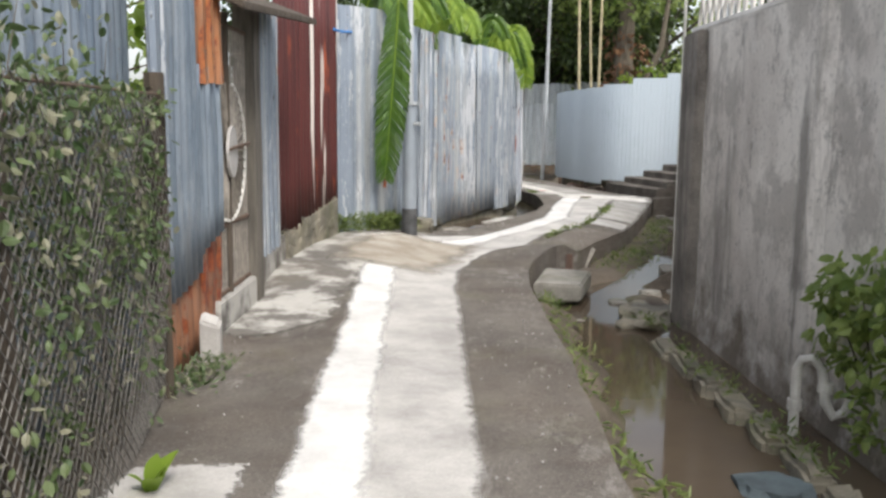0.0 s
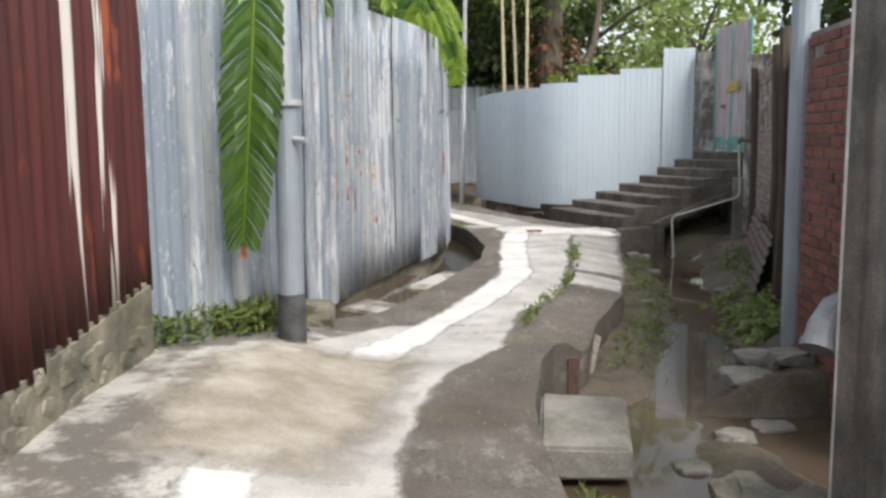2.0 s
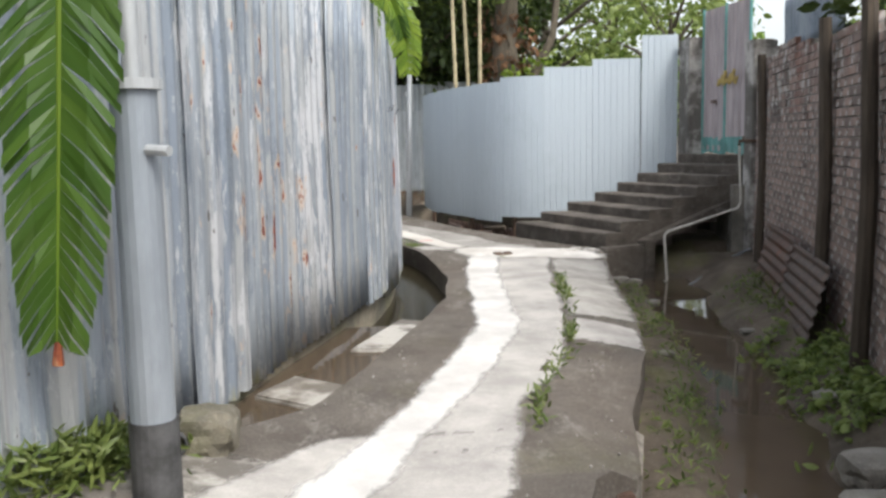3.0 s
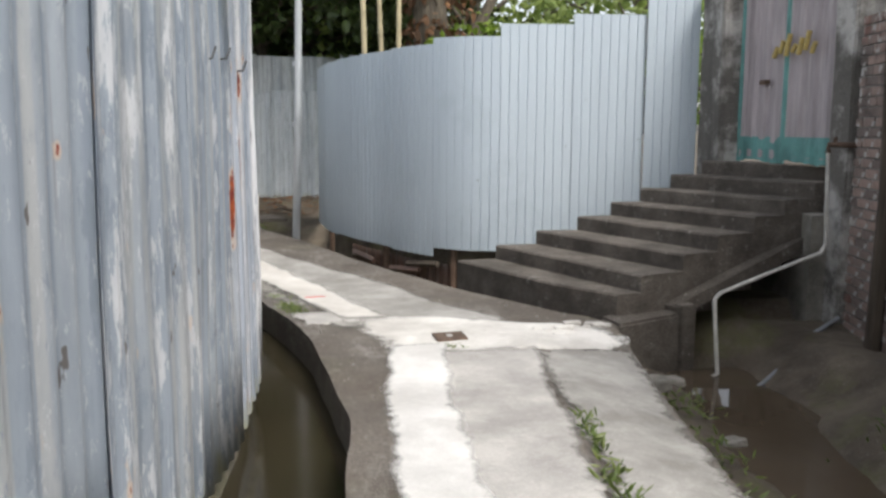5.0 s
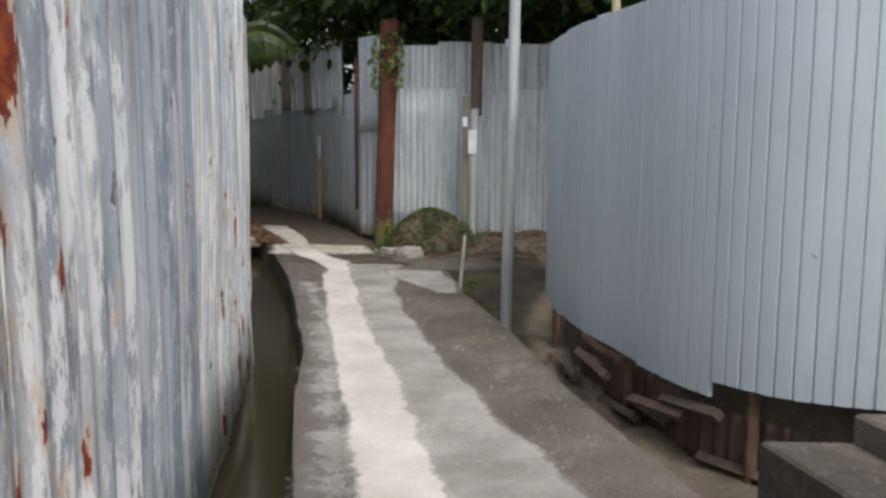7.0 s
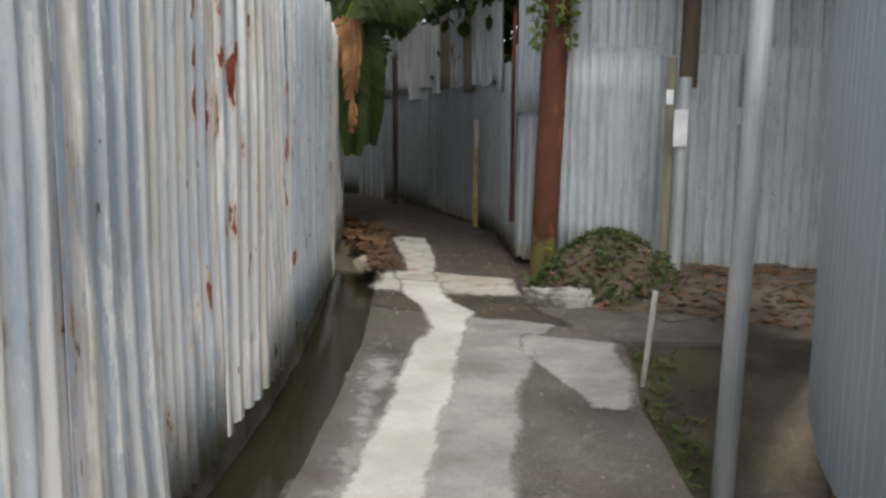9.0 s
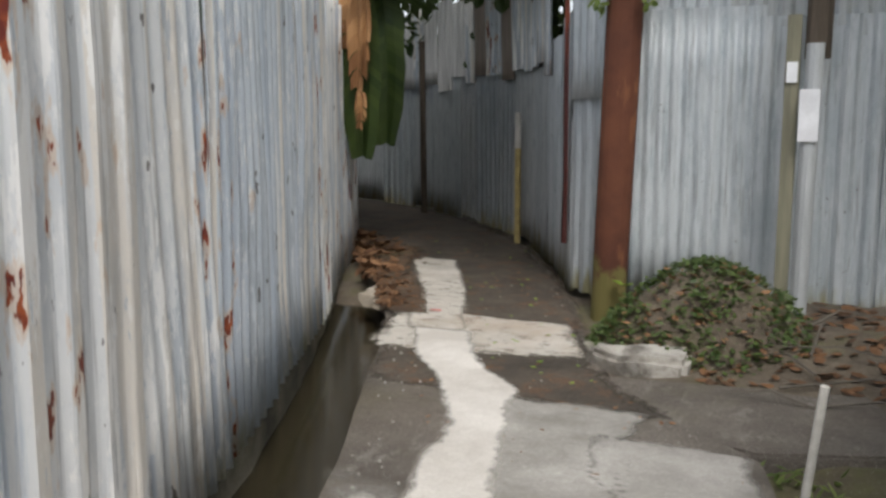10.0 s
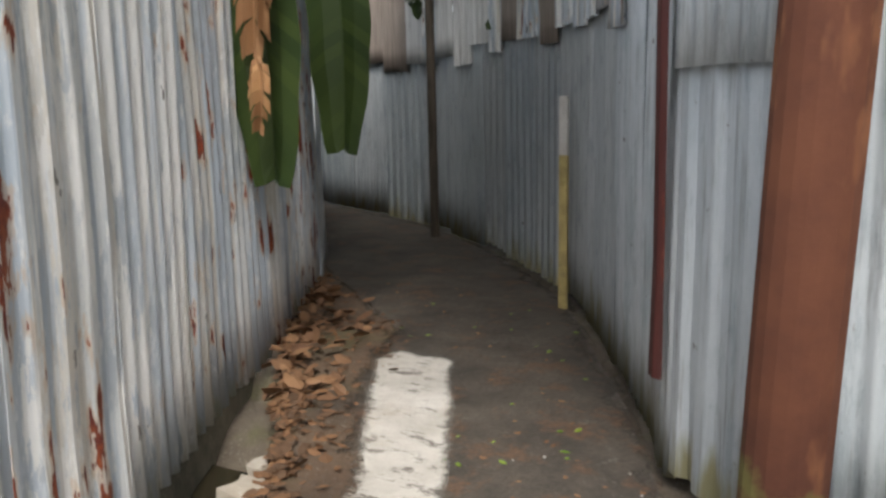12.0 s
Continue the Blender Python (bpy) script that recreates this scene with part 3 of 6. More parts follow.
def leaves(spots, size, seed, shape="diamond", droop=0.3, flat=0.0):
    """Many small leaves, each a bent blade of its own, at the given places. Returns verts, faces."""
    rng = np.random.default_rng(seed)
    p = np.asarray(spots, float)
    n = len(p)
    a = rng.uniform(0, 2 * np.pi, n)
    tilt = rng.uniform(-0.9, 0.6, n) * (1 - flat) - droop
    d = np.stack([np.cos(a) * np.cos(tilt), np.sin(a) * np.cos(tilt), np.sin(tilt)], 1)
    roll = rng.normal(0, 0.5 * (1 - flat) + 0.1, n)
    s = np.stack([-np.sin(a), np.cos(a), np.zeros(n)], 1)
    u = np.cross(d, s)
    s, u = s * np.cos(roll)[:, None] + u * np.sin(roll)[:, None], u * np.cos(roll)[:, None] - s * np.sin(roll)[:, None]
    z = size * rng.uniform(0.6, 1.3, n)[:, None]
    w = 0.32 if shape == "diamond" else 0.13
    bend = u * z * rng.uniform(0.02, 0.16, n)[:, None]
    v = np.stack([p, p + d * z * 0.28 + s * z * w * 0.85 - u * z * 0.05, p + d * z * 0.66 + s * z * w * 0.8 - u * z * 0.06 - bend * 0.4, p + d * z - bend,
                  p + d * z * 0.66 - s * z * w * 0.8 - u * z * 0.06 - bend * 0.4, p + d * z * 0.28 - s * z * w * 0.85 - u * z * 0.05, p + d * z * 0.5 + u * z * 0.04], 1)
    f = []
    for i in range(n):
        b = 7 * i
        f += [(b + j, b + (j + 1) % 6, b + 6) for j in range(6)]
    return v.reshape(-1, 3), f


# ---- plan: the lane as x over y ----
lane_left = curve([(-3, 3.5), (0, 3.2), (3.8, 2.8), (4.7, 2.55), (5.7, 2.32), (6.3, 2.2), (7, 2.1), (8, 1.95), (9.4, 1.85), (11, 1.95), (11.6, 2.5),
                   (12.3, 2.85), (12.8, 3.28), (13.3, 3.46), (14.1, 3.73), (14.9, 4.0), (15.8, 4.25), (16.9, 4.38), (17.7, 4.33), (18.5, 4.28),
                   (19.2, 4.15), (20.3, 3.85), (21.4, 3.5), (22.5, 3.22), (23.2, 2.97), (24.33, 2.57), (25.4, 2.16), (26.4, 1.72), (27.4, 1.28),
                   (28.3, 0.78), (29.2, 0.1), (30.2, -0.6), (31.4, -1.4), (33.4, -3.0), (36, -5.6)])
lane_right = curve([(-3, 4.85), (0, 4.75), (4.9, 4.55), (6.1, 4.46), (7, 4.38), (9, 4.17), (9.86, 4.14), (10.4, 4.17), (11.4, 4.36), (11.72, 4.47),
                    (11.82, 4.7), (12.75, 4.95), (14.1, 5.47), (14.7, 5.62), (16.8, 6.06), (17.5, 6.2), (18.2, 6.36), (18.75, 6.45), (18.95, 6.2),
                    (20.35, 5.5), (21.84, 4.96), (23.36, 4.5), (24.69, 4.03), (25.9, 3.72), (26.3, 3.3), (26.64, 2.94), (27.2, 2.69), (28.3, 2.3),
                    (28.75, 2.08), (29.5, 1.75), (31.3, 0.8), (32.85, -0.45), (34.1, -1.85), (34.9, -3.25), (36, -5.0)])
seam = curve([(11.8, 4.2), (12.85, 4.43), (13.93, 4.85), (14.87, 5.11), (17.34, 5.54), (18.2, 5.75), (18.8, 6.4)])


def lane_z(x, y):
    z = 0.05 + 0.012 * wob(x, y, 1.3)
    z += 0.16 * smoothstep(3.5, 2.4, x) * smoothstep(7.5, 10.2, y) * smoothstep(13.2, 11.6, y)
    if 11.8 < y < 18.8 and x > seam(y):
        z -= 0.02 + 0.12 * smoothstep(0, 0.9, x - seam(y)) * smoothstep(18.8, 17.2, y)
    return z


# fence that follows the lane: x, y
FENCE_LEFT = [(2.0, 11.05), (2.55, 11.75), (2.98, 13.4), (3.42, 14.8), (3.72, 16.0), (3.9, 17.2), (3.93, 18.2), (3.75, 19.4), (3.43, 20.5),
              (3.02, 22.0), (2.58, 23.1), (2.2, 24.2), (1.72, 25.4), (1.1, 26.8), (0.5, 28.0), (0.1, 28.8), (-0.4, 29.8), (-1.25, 31.3), (-2.7, 33.3), (-4.6, 35.4)]
FENCE_FAR = [(2.62, 28.35), (2.1, 28.85), (1.84, 29.45), (0.9, 31.25), (-0.38, 32.85), (-1.75, 34.1), (-3.2, 34.95), (-5.6, 36.0)]
FENCE_BACK = [(2.58, 28.36), (3.7, 28.5), (4.85, 28.72), (6.4, 29.1)]
FENCE_PALE = [(4.95, 26.4), (4.76, 25.1), (4.8, 24.1), (5.0, 23.15), (5.24, 22.55), (5.52, 21.85), (5.93, 21.38), (6.5, 21.2), (7.2, 21.1), (8.2, 20.95)]
fence_left_x = curve([(y, x) for x, y in FENCE_LEFT])
ditch_right_x = curve([(-3, 6.9), (2, 6.4), (5.5, 6.05), (7.6, 5.8), (9.9, 5.5), (10.1, 6.05), (12.3, 6.3), (13.9, 6.9), (16.2, 7.7), (19, 8.45)])


def ground_z(x, y):
    """Bare ground: level behind the fences, deep in the ditches."""
    z = 0.02 + 0.03 * wob(x, y, 0.8, 3)
    if y < 19.4 and lane_right(y) - 0.25 < x < ditch_right_x(y) + 0.15:
        d = x - lane_right(y)
        z = -0.46 + 0.05 * wob(x, y, 2.2, 5) + 0.03 * wob(x, y, 7, 1)
        if y > 11.5:
            z += 0.16 * smoothstep(0.75, 0.2, d) + 0.34 * smoothstep(0.85, 1.55, d + 0.2 * wob(x, y, 1.5, 8))
        else:
            z += 0.26 * smoothstep(0.55, 0.05, d + 0.25 * wob(x, y, 1.7, 4)) * smoothstep(10.8, 9.5, y)
        z += 0.18 * math.exp(-((x - 5.35) ** 2 / 0.10 + (y - 10.4) ** 2 / 0.55))
    elif 12.2 < y < 29.2 and fence_left_x(y) - 0.25 < x < lane_left(y) + 0.12:
        z = -0.34 + 0.25 * smoothstep(28.3, 28.9, y) + 0.1 * smoothstep(13.2, 12.3, y)
    elif 18.9 < y < 26.2 and x > lane_right(y) - 0.15:
        d = x - lane_right(y)
        z = -0.32 + 0.08 * wob(x, y, 3, 2) + 0.3 * smoothstep(0.8, 1.3, d) if y < 22.5 else -0.30 + 0.08 * wob(x, y, 3, 2)
        if y > 25:
            z += 0.3 * smoothstep(25.0, 26.2, y)
    elif 26.2 <= y < 29.5 and lane_right(y) - 0.1 < x < 6.0:
        z = 0.0 + 0.05 * wob(x, y, 3, 2) + 0.18 * smoothstep(26.6, 27.8, y) * smoothstep(0.1, 0.6, x - lane_right(y))
    elif lane_left(y) < x < lane_right(y):
        z = -0.12
    return z


def ground_sheet():
    fine_x = np.arange(-3.0, 10.01, 0.13)
    fine_y = np.arange(-2.0, 36.01, 0.13)
    xs = np.r_[[-900, -200, -60, -20, -8], fine_x, [14, 30, 80, 250, 900]]
    ys = np.r_[[-900, -200, -60, -20, -6], fine_y, [40, 55, 90, 250, 900]]
    verts = [(x, y, ground_z(x, y)) for y in ys for x in xs]
    w = len(xs)
    faces = [(j * w + i, j * w + i + 1, j * w + w + i + 1, j * w + w + i) for j in range(len(ys) - 1) for i in range(w - 1)]
    return tagged(mesh_object("ground", verts, faces, M["earth"], smooth=True), "damp brown earth with moss and muddy ditches", "ground", kind="structure")


def ribbon(name, rows, mat, lift, label, jag=0.03, step=0.05, cols=8, seed=0.0, depth=0.02, zfun=lane_z, category="path", fade=(0.01, 0.06, 0.10), grow=0.04, tuck=0.0):
    """A worn band laid over the lane: rows of y, left x, right x."""
    left, right = curve([(r[0], r[1]) for r in rows]), curve([(r[0], r[2]) for r in rows])
    ys = np.arange(rows[0][0], rows[-1][0] + step * 0.5, step)
    verts, faces, rim = [], [], []
    m = cols + 3
    if not fade:
        grow = 0.0
    for y in ys:
        a = left(y) - grow - tuck + jag * (wob(0, y, 2.0, seed) + 0.25 * wob(0, y, 6, seed + 2))
        b = right(y) + grow + jag * (wob(0, y, 2.0, seed + 5) + 0.25 * wob(0, y, 6, seed + 7))
        b = max(b, a + 0.01)
        verts.append((a, y, zfun(a, y) - depth))
        for i in range(cols + 1):
            x = a + (b - a) * i / cols
            dy = 0.0
            if y == ys[0] or y == ys[-1]:
                dy = jag * 1.5 * wob(x, y, 6, seed)
            verts.append((x, y + dy, zfun(x, y + dy) + lift))
        verts.append((b, y, zfun(b, y) - depth))
        end = min(y - ys[0], ys[-1] - y)
        rim += [0.0] + [min(end, (b - a) * min(i, cols - i) / cols) for i in range(cols + 1)] + [0.0]
    for j in range(len(ys) - 1):
        for i in range(m - 1):
            faces.append((j * m + i, j * m + i + 1, j * m + m + i + 1, j * m + m + i))
    ob = mesh_object(name, verts, faces, crumbling(mat, *fade) if fade else mat)
    if fade:
        ob.data.attributes.new("rim", "FLOAT", "POINT").data.foreach_set("value", rim)
    return tagged(ob, label, category, kind="structure")


ground_sheet()
ys = np.r_[np.arange(-2.5, 36, 0.1)]
ribbon("road", [(float(y), lane_left(y), lane_right(y)) for y in ys], M["asphalt"], 0.0, "old dark worn concrete lane beside a ditch", 0.016, 0.08, 26, 1.0, 0.40, fade=None)

shoulder = [(7.0, 2.1, 2.45), (7.6, 2.0, 2.75), (8.4, 1.95, 2.72), (9.3, 1.9, 2.72), (10.0, 1.9, 3.0), (11.0, 1.98, 3.25), (11.6, 2.5, 3.3), (12.0, 2.75, 3.3)]
ribbon("pavement_1", shoulder, M["cement_mottled"], 0.006, "pale flaking cement apron beside the fences", 0.06, seed=11, fade=(0.02, 0.07, 0.3))
ribbon("pavement_2", [(-2, 4.1, 4.5), (0, 3.9, 4.3), (4.83, 3.55, 3.99), (6.04, 3.36, 3.86), (7.84, 3.12, 3.66), (9.45, 2.9, 3.49), (10.42, 2.95, 3.58), (10.9, 2.95, 3.70), (11.6, 3.1, 4.1), (12.3, 3.5, 4.25)],
       M["cement_grey"], 0.010, "light grey cement strip of the lane", 0.025, seed=21, tuck=0.14)
ribbon("pavement_3", [(-2, 3.75, 4.12), (0, 3.6, 3.95), (4.74, 3.28, 3.58), (5.6, 3.15, 3.44), (7.23, 2.95, 3.22), (7.77, 2.88, 3.16), (9.3, 2.70, 2.97), (9.75, 2.84, 3.0)],
       M["cement_white"], 0.016, "white cement stripe along the lane", 0.03, seed=31)
ribbon("pavement_4", [(9.3, 2.55, 3.15), (10.0, 2.45, 3.3), (10.8, 2.55, 3.4), (11.4, 2.85, 3.45)], M["cement_stained"], 0.021, "brown stained cement patch on the lane", 0.10, seed=41, fade=(0.0, 0.28, 0.3), grow=0.2)
ribbon("pavement_5", [(12.0, 3.75, 4.2), (12.6, 3.9, 4.3), (13.5, 4.2, 4.75), (14.9, 4.6, 5.08), (17.0, 4.85, 5.42), (18.3, 5.0, 5.7)], M["cement_grey"], 0.010, "light grey cement strip of the lane", 0.03, seed=51, tuck=0.14)
ribbon("pavement_6", [(9.72, 2.80, 3.03), (10.3, 2.90, 3.12), (10.75, 3.03, 3.25), (11.47, 3.2, 3.5), (12.65, 3.74, 3.98), (13.4, 3.99, 4.3), (14.5, 4.36, 4.66), (16.9, 4.57, 4.88), (18.2, 4.76, 5.1)],
       M["cement_white"], 0.016, "white cement stripe along the lane", 0.025, seed=61)
ribbon("pavement_7", [(17.92, 4.80, 5.05), (18.05, 4.76, 6.18), (18.3, 4.72, 6.36), (18.55, 4.68, 6.24), (18.68, 4.64, 5.68), (19.05, 4.57, 5.1)], M["cement_cream"], 0.013, "cream cement patch before the steps", 0.04, seed=71, fade=(0.0, 0.12, 0.3), grow=0.06)
ribbon("pavement_8", [(18.72, 4.64, 5.72), (19.4, 4.55, 5.36), (20.4, 4.3, 5.0), (21.5, 4.0, 4.5), (22.5, 3.7, 4.1), (23.4, 3.4, 3.8), (24.5, 3.05, 3.45), (25.9, 2.6, 3.2), (26.25, 2.5, 3.2)],
       M["cement_dirty"], 0.010, "light grey cement strip of the lane", 0.04, seed=81, tuck=0.14)
ribbon("pavement_9", [(24.6, 3.8, 3.98), (25.0, 3.55, 3.92), (25.5, 3.15, 3.78), (25.95, 3.05, 3.66)], M["cement_dirty"], 0.010, "pale cement patch at the lane edge", 0.05, seed=91)
ribbon("pavement_10", [(19.0, 4.58, 4.85), (20.24, 4.14, 4.48), (22.1, 3.55, 3.90), (23.3, 3.16, 3.46), (25.1, 2.62, 2.92), (25.85, 2.42, 2.68), (26.33, 2.18, 2.54), (26.8, 1.80, 2.15), (27.0, 1.70, 2.05), (27.35, 1.52, 1.90)],
       M["cement_dull"], 0.016, "white cement stripe along the lane", 0.025, seed=101)
ribbon("pavement_11", [(27.25, 1.52, 1.92), (27.6, 1.35, 1.74), (28.4, 1.05, 1.42), (29.0, 0.72, 1.1), (29.6, 0.38, 0.8), (29.8, 0.42, 0.72)], M["cement_worn"], 0.018, "worn white cement stripe along the lane", 0.025, seed=111)


def patch(name, a, b, c, d, mat, lift, label, jag, seed):
    """A worn four-cornered patch laid over the lane."""
    n = 14
    verts, faces, rim = [], [], []
    for j in range(n + 1):
        for i in range(n + 1):
            u, v = i / n, j / n
            rim.append(0.6 * min(i, n - i, j, n - j) / n)
            p = (Vector(a) * (1 - u) + Vector(b) * u) * (1 - v) + (Vector(d) * (1 - u) + Vector(c) * u) * v
            edge = 1.0 if i in (0, n) or j in (0, n) else 0.0
            x, y = p.x + edge * jag * wob(p.x, p.y, 7, seed), p.y + edge * jag * wob(p.x, p.y, 7, seed + 3)
            verts.append((x, y, lane_z(x, y) + lift - edge * (lift + 0.004)))
    for j in range(n):
        for i in range(n):
            faces.append((j * n + j + i, j * n + j + i + 1, j * n + j + n + i + 2, j * n + j + n + i + 1))
    ob = mesh_object(name, verts, faces, crumbling(mat, 0.02, 0.05, 0.13))
    ob.data.attributes.new("rim", "FLOAT", "POINT").data.foreach_set("value", rim)
    return tagged(ob, label, "path", kind="structure")


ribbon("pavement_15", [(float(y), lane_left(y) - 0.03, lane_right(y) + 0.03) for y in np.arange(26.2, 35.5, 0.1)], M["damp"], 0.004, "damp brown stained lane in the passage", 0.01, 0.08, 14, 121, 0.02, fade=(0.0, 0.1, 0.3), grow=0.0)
patch("pavement_12", (1.47, 26.75), (2.80, 26.98), (2.46, 27.80), (1.08, 27.84), M["cement_worn"], 0.010, "worn white cement band across the lane", 0.03, 5)


patch("pavement_17", (4.26, 18.82), (4.61, 18.94), (4.47, 19.3), (4.16, 19.32), M["cement_grey"], 0.012, "pale cement patch at the drain edge", 0.03, 12)
ribbon("pavement_18", [(14.85, 5.12, 5.64), (15.6, 5.25, 5.8), (16.8, 5.46, 6.02), (17.5, 5.58, 6.16), (18.1, 5.7, 6.3)], M["cement_dirty"], 0.008, "rough grey outer slab of the lane", 0.03, seed=141, fade=(0.0, 0.08, 0.25))
ribbon("pavement_19", [(float(y), lane_left(y) + 0.02, lane_left(y) + w) for y, w in ((19.5, 0.34), (20.6, 0.36), (21.6, 0.34), (22.6, 0.36), (23.6, 0.38), (24.4, 0.36), (25.2, 0.30))], M["cement_dirty"], 0.007, "flaking pale cement on the drain side of the lane", 0.05, seed=151, fade=(0.04, 0.22, 0.45))
patch("pavement_13", (4.95, 14.15), (5.46, 13.98), (5.6, 14.66), (5.12, 14.86), M["cement_grey"], 0.012, "pale square slab at the lane edge", 0.02, 8)
patch("pavement_14", (2.55, 4.2), (3.22, 4.3), (3.08, 5.08), (2.62, 4.98), M["cement_grey"], 0.014, "pale broken slab at the fence foot", 0.05, 9)


def water_sheet(name, rows, z, mat, label):
    verts, faces = [], []
    for i, (y, a, b) in enumerate(rows):
        verts += [(a, y, z), (b, y, z)]
        if i:
            faces.append((2 * i - 2, 2 * i - 1, 2 * i + 1, 2 * i))
    return tagged(mesh_object(name, verts, faces, mat), label, "water", kind="structure")


water_sheet("water_1", [(float(y), lane_right(y) - 0.1, ditch_right_x(y)) for y in np.arange(-2, 19.2, 0.4)], -0.375, M["water"], "still brown ditch water")
water_sheet("water_2", [(float(y), fence_left_x(y) - 0.2, lane_left(y) + 0.05) for y in np.arange(13.0, 28.8, 0.3)], -0.17, M["water_green"], "still green drain water below the fence")


# ---- corrugated sheets ----
class Line:
    def __init__(self, pts, steps=40):
        p = np.array(pts, float)
        # a smooth curve through the plan points
        out = []
        for i in range(len(p) - 1):
            p0, p1, p2, p3 = p[max(i - 1, 0)], p[i], p[i + 1], p[min(i + 2, len(p) - 1)]
            for t in np.linspace(0, 1, steps, endpoint=False):
                out.append(0.5 * (2 * p1 + (p2 - p0) * t + (2 * p0 - 5 * p1 + 4 * p2 - p3) * t * t + (3 * p1 - p0 - 3 * p2 + p3) * t ** 3))
        self.p = np.array(out + [p[-1]])
        self.s = np.r_[0, np.cumsum(np.hypot(*np.diff(self.p, axis=0).T))]
        self.length = self.s[-1]

    def at(self, s):
        x, y = np.interp(s, self.s, self.p[:, 0]), np.interp(s, self.s, self.p[:, 1])
        e = 0.03
        dx = np.interp(s + e, self.s, self.p[:, 0]) - np.interp(s - e, self.s, self.p[:, 0])
        dy = np.interp(s + e, self.s, self.p[:, 1]) - np.interp(s - e, self.s, self.p[:, 1])
        h = np.hypot(dx, dy) + 1e-9
        return np.stack([x, y], -1), np.stack([dy / h, -dx / h], -1)


def profile(kind, s):
    """Depth of the sheet's wave at distance s along it."""
    if kind == "sine":
        return 0.0125 * np.cos(s * 2 * np.pi / 0.112)
    if kind == "fine":
        return 0.011 * np.cos(s * 2 * np.pi / 0.082)
    if kind == "wide":
        u = (s / 0.165) % 1.0
        return 0.020 * np.clip(np.abs(u - 0.5) * 7 - 1.6, -0.35, 0.8)
    u = (s / 0.089) % 1.0
    return np.where(np.abs(u - 0.5) < 0.07, -0.009, 0.0)


def sheet(name, line, s0, s1, z0, z1, kind, mat, parent, offset=0.0, lean=0.0, seed=0.0, ragged=0.012, label="", bulge=0.012, slant=(0.0, 0.0)):
    per = {"sine": 0.011, "fine": 0.0102, "wide": 0.01, "rib": 0.00593}[kind]
    s = np.arange(s0, s1 + per / 2, per)
    xy, nrm = line.at(s)
    wave = profile(kind, s - s0 + seed)
    u = (s - s0) / max(1e-6, s1 - s0)
    rows = 6
    verts = []
    for side in (0.0, -0.0025):
        for r in range(rows):
            v = r / (rows - 1)
            lo, hi = z0 + slant[0] * u, z1 + slant[1] * u
            z = lo + (hi - lo) * v
            if r == 0 and ragged:
                z = z + ragged * np.array([noise.noise(Vector((q * 2.5, seed * 3.3, 0))) + 0.5 * noise.noise(Vector((q * 14, seed, 4))) for q in s])
            sag = bulge * np.array([noise.noise(Vector((q * 0.9, v * 2.0, seed))) for q in s])
            off = wave * (1.5 if r == 0 else 1.0) + offset + side + sag + lean * v
            verts.append(np.stack([xy[:, 0] + nrm[:, 0] * off, xy[:, 1] + nrm[:, 1] * off, np.broadcast_to(z, s.shape)], -1))
    n = len(s)
    verts = np.concatenate(verts)
    idx = np.arange(rows * n).reshape(rows, n)
    a, b, c, d = idx[:-1, :-1].ravel(), idx[:-1, 1:].ravel(), idx[1:, 1:].ravel(), idx[1:, :-1].ravel()
    front = np.stack([a, b, c, d], 1)
    back = np.stack([d, c, b, a], 1) + rows * n
    rim = []
    for e in (idx[0], idx[-1][::-1], idx[::-1, 0], idx[:, -1]):
        rim.append(np.stack([e[1:], e[:-1], e[:-1] + rows * n, e[1:] + rows * n], 1))
    faces = np.concatenate([front, back] + rim).tolist()
    return mesh_object(name, verts, faces, mat, parent, label, smooth=kind in ("sine", "fine"))


def sheet_fence(name, label, pts, zlow, zhigh, mats, kinds, seed, width=(0.62, 0.9), start=0.0, end=None, jitter=0.05, ragged=0.02, bulge=0.018):
    rng = random.Random(seed)
    line = Line(pts)
    owner = thing(name, label, "fence", kind="structure")
    s, i = start, 0
    end = line.length if end is None else end
    while s < end - 0.05:
        w = min(rng.uniform(*width), end - s)
        xy, _ = line.at(s + w / 2)
        sheet("sheet", line, s - 0.04, s + w, zlow(xy) + rng.uniform(-1, 1) * jitter * 0.6, zhigh(xy) + rng.uniform(-1, 1) * jitter, rng.choice(kinds),
              mats(xy) if callable(mats) else rng.choice(mats), owner, offset=0.006 * (i % 2) + rng.uniform(0, 0.006), lean=rng.uniform(-0.02, 0.02), seed=seed + i * 1.37, ragged=ragged, bulge=bulge)
        s += w
        i += 1
    return owner, line


zlow_left = curve([(11, 0.12), (13, 0.10), (15, 0.10), (17, 0.02), (18, 0.05), (20, 0.03), (22, 0.0), (24, 0.05), (28, 0.06), (32, 0.05), (36, 0.05)])
zhigh_left = curve([(11, 2.60), (11.9, 2.62), (12.2, 2.52), (15, 2.56), (17.5, 2.54), (20, 2.5), (24, 2.42), (28, 2.32), (36, 2.3)])
def left_sheet(p):
    return M["zinc_pale"] if p[1] > 19.6 else M["zinc_light"] if p[1] > 16.9 else M["zinc"]
sheet_fence("fence_left", "long fence of weathered grey corrugated zinc sheets with rust spots", FENCE_LEFT, lambda p: zlow_left(p[1]), lambda p: zhigh_left(p[1]),
            left_sheet, ["sine", "sine", "wide"], 5, bulge=0.03)
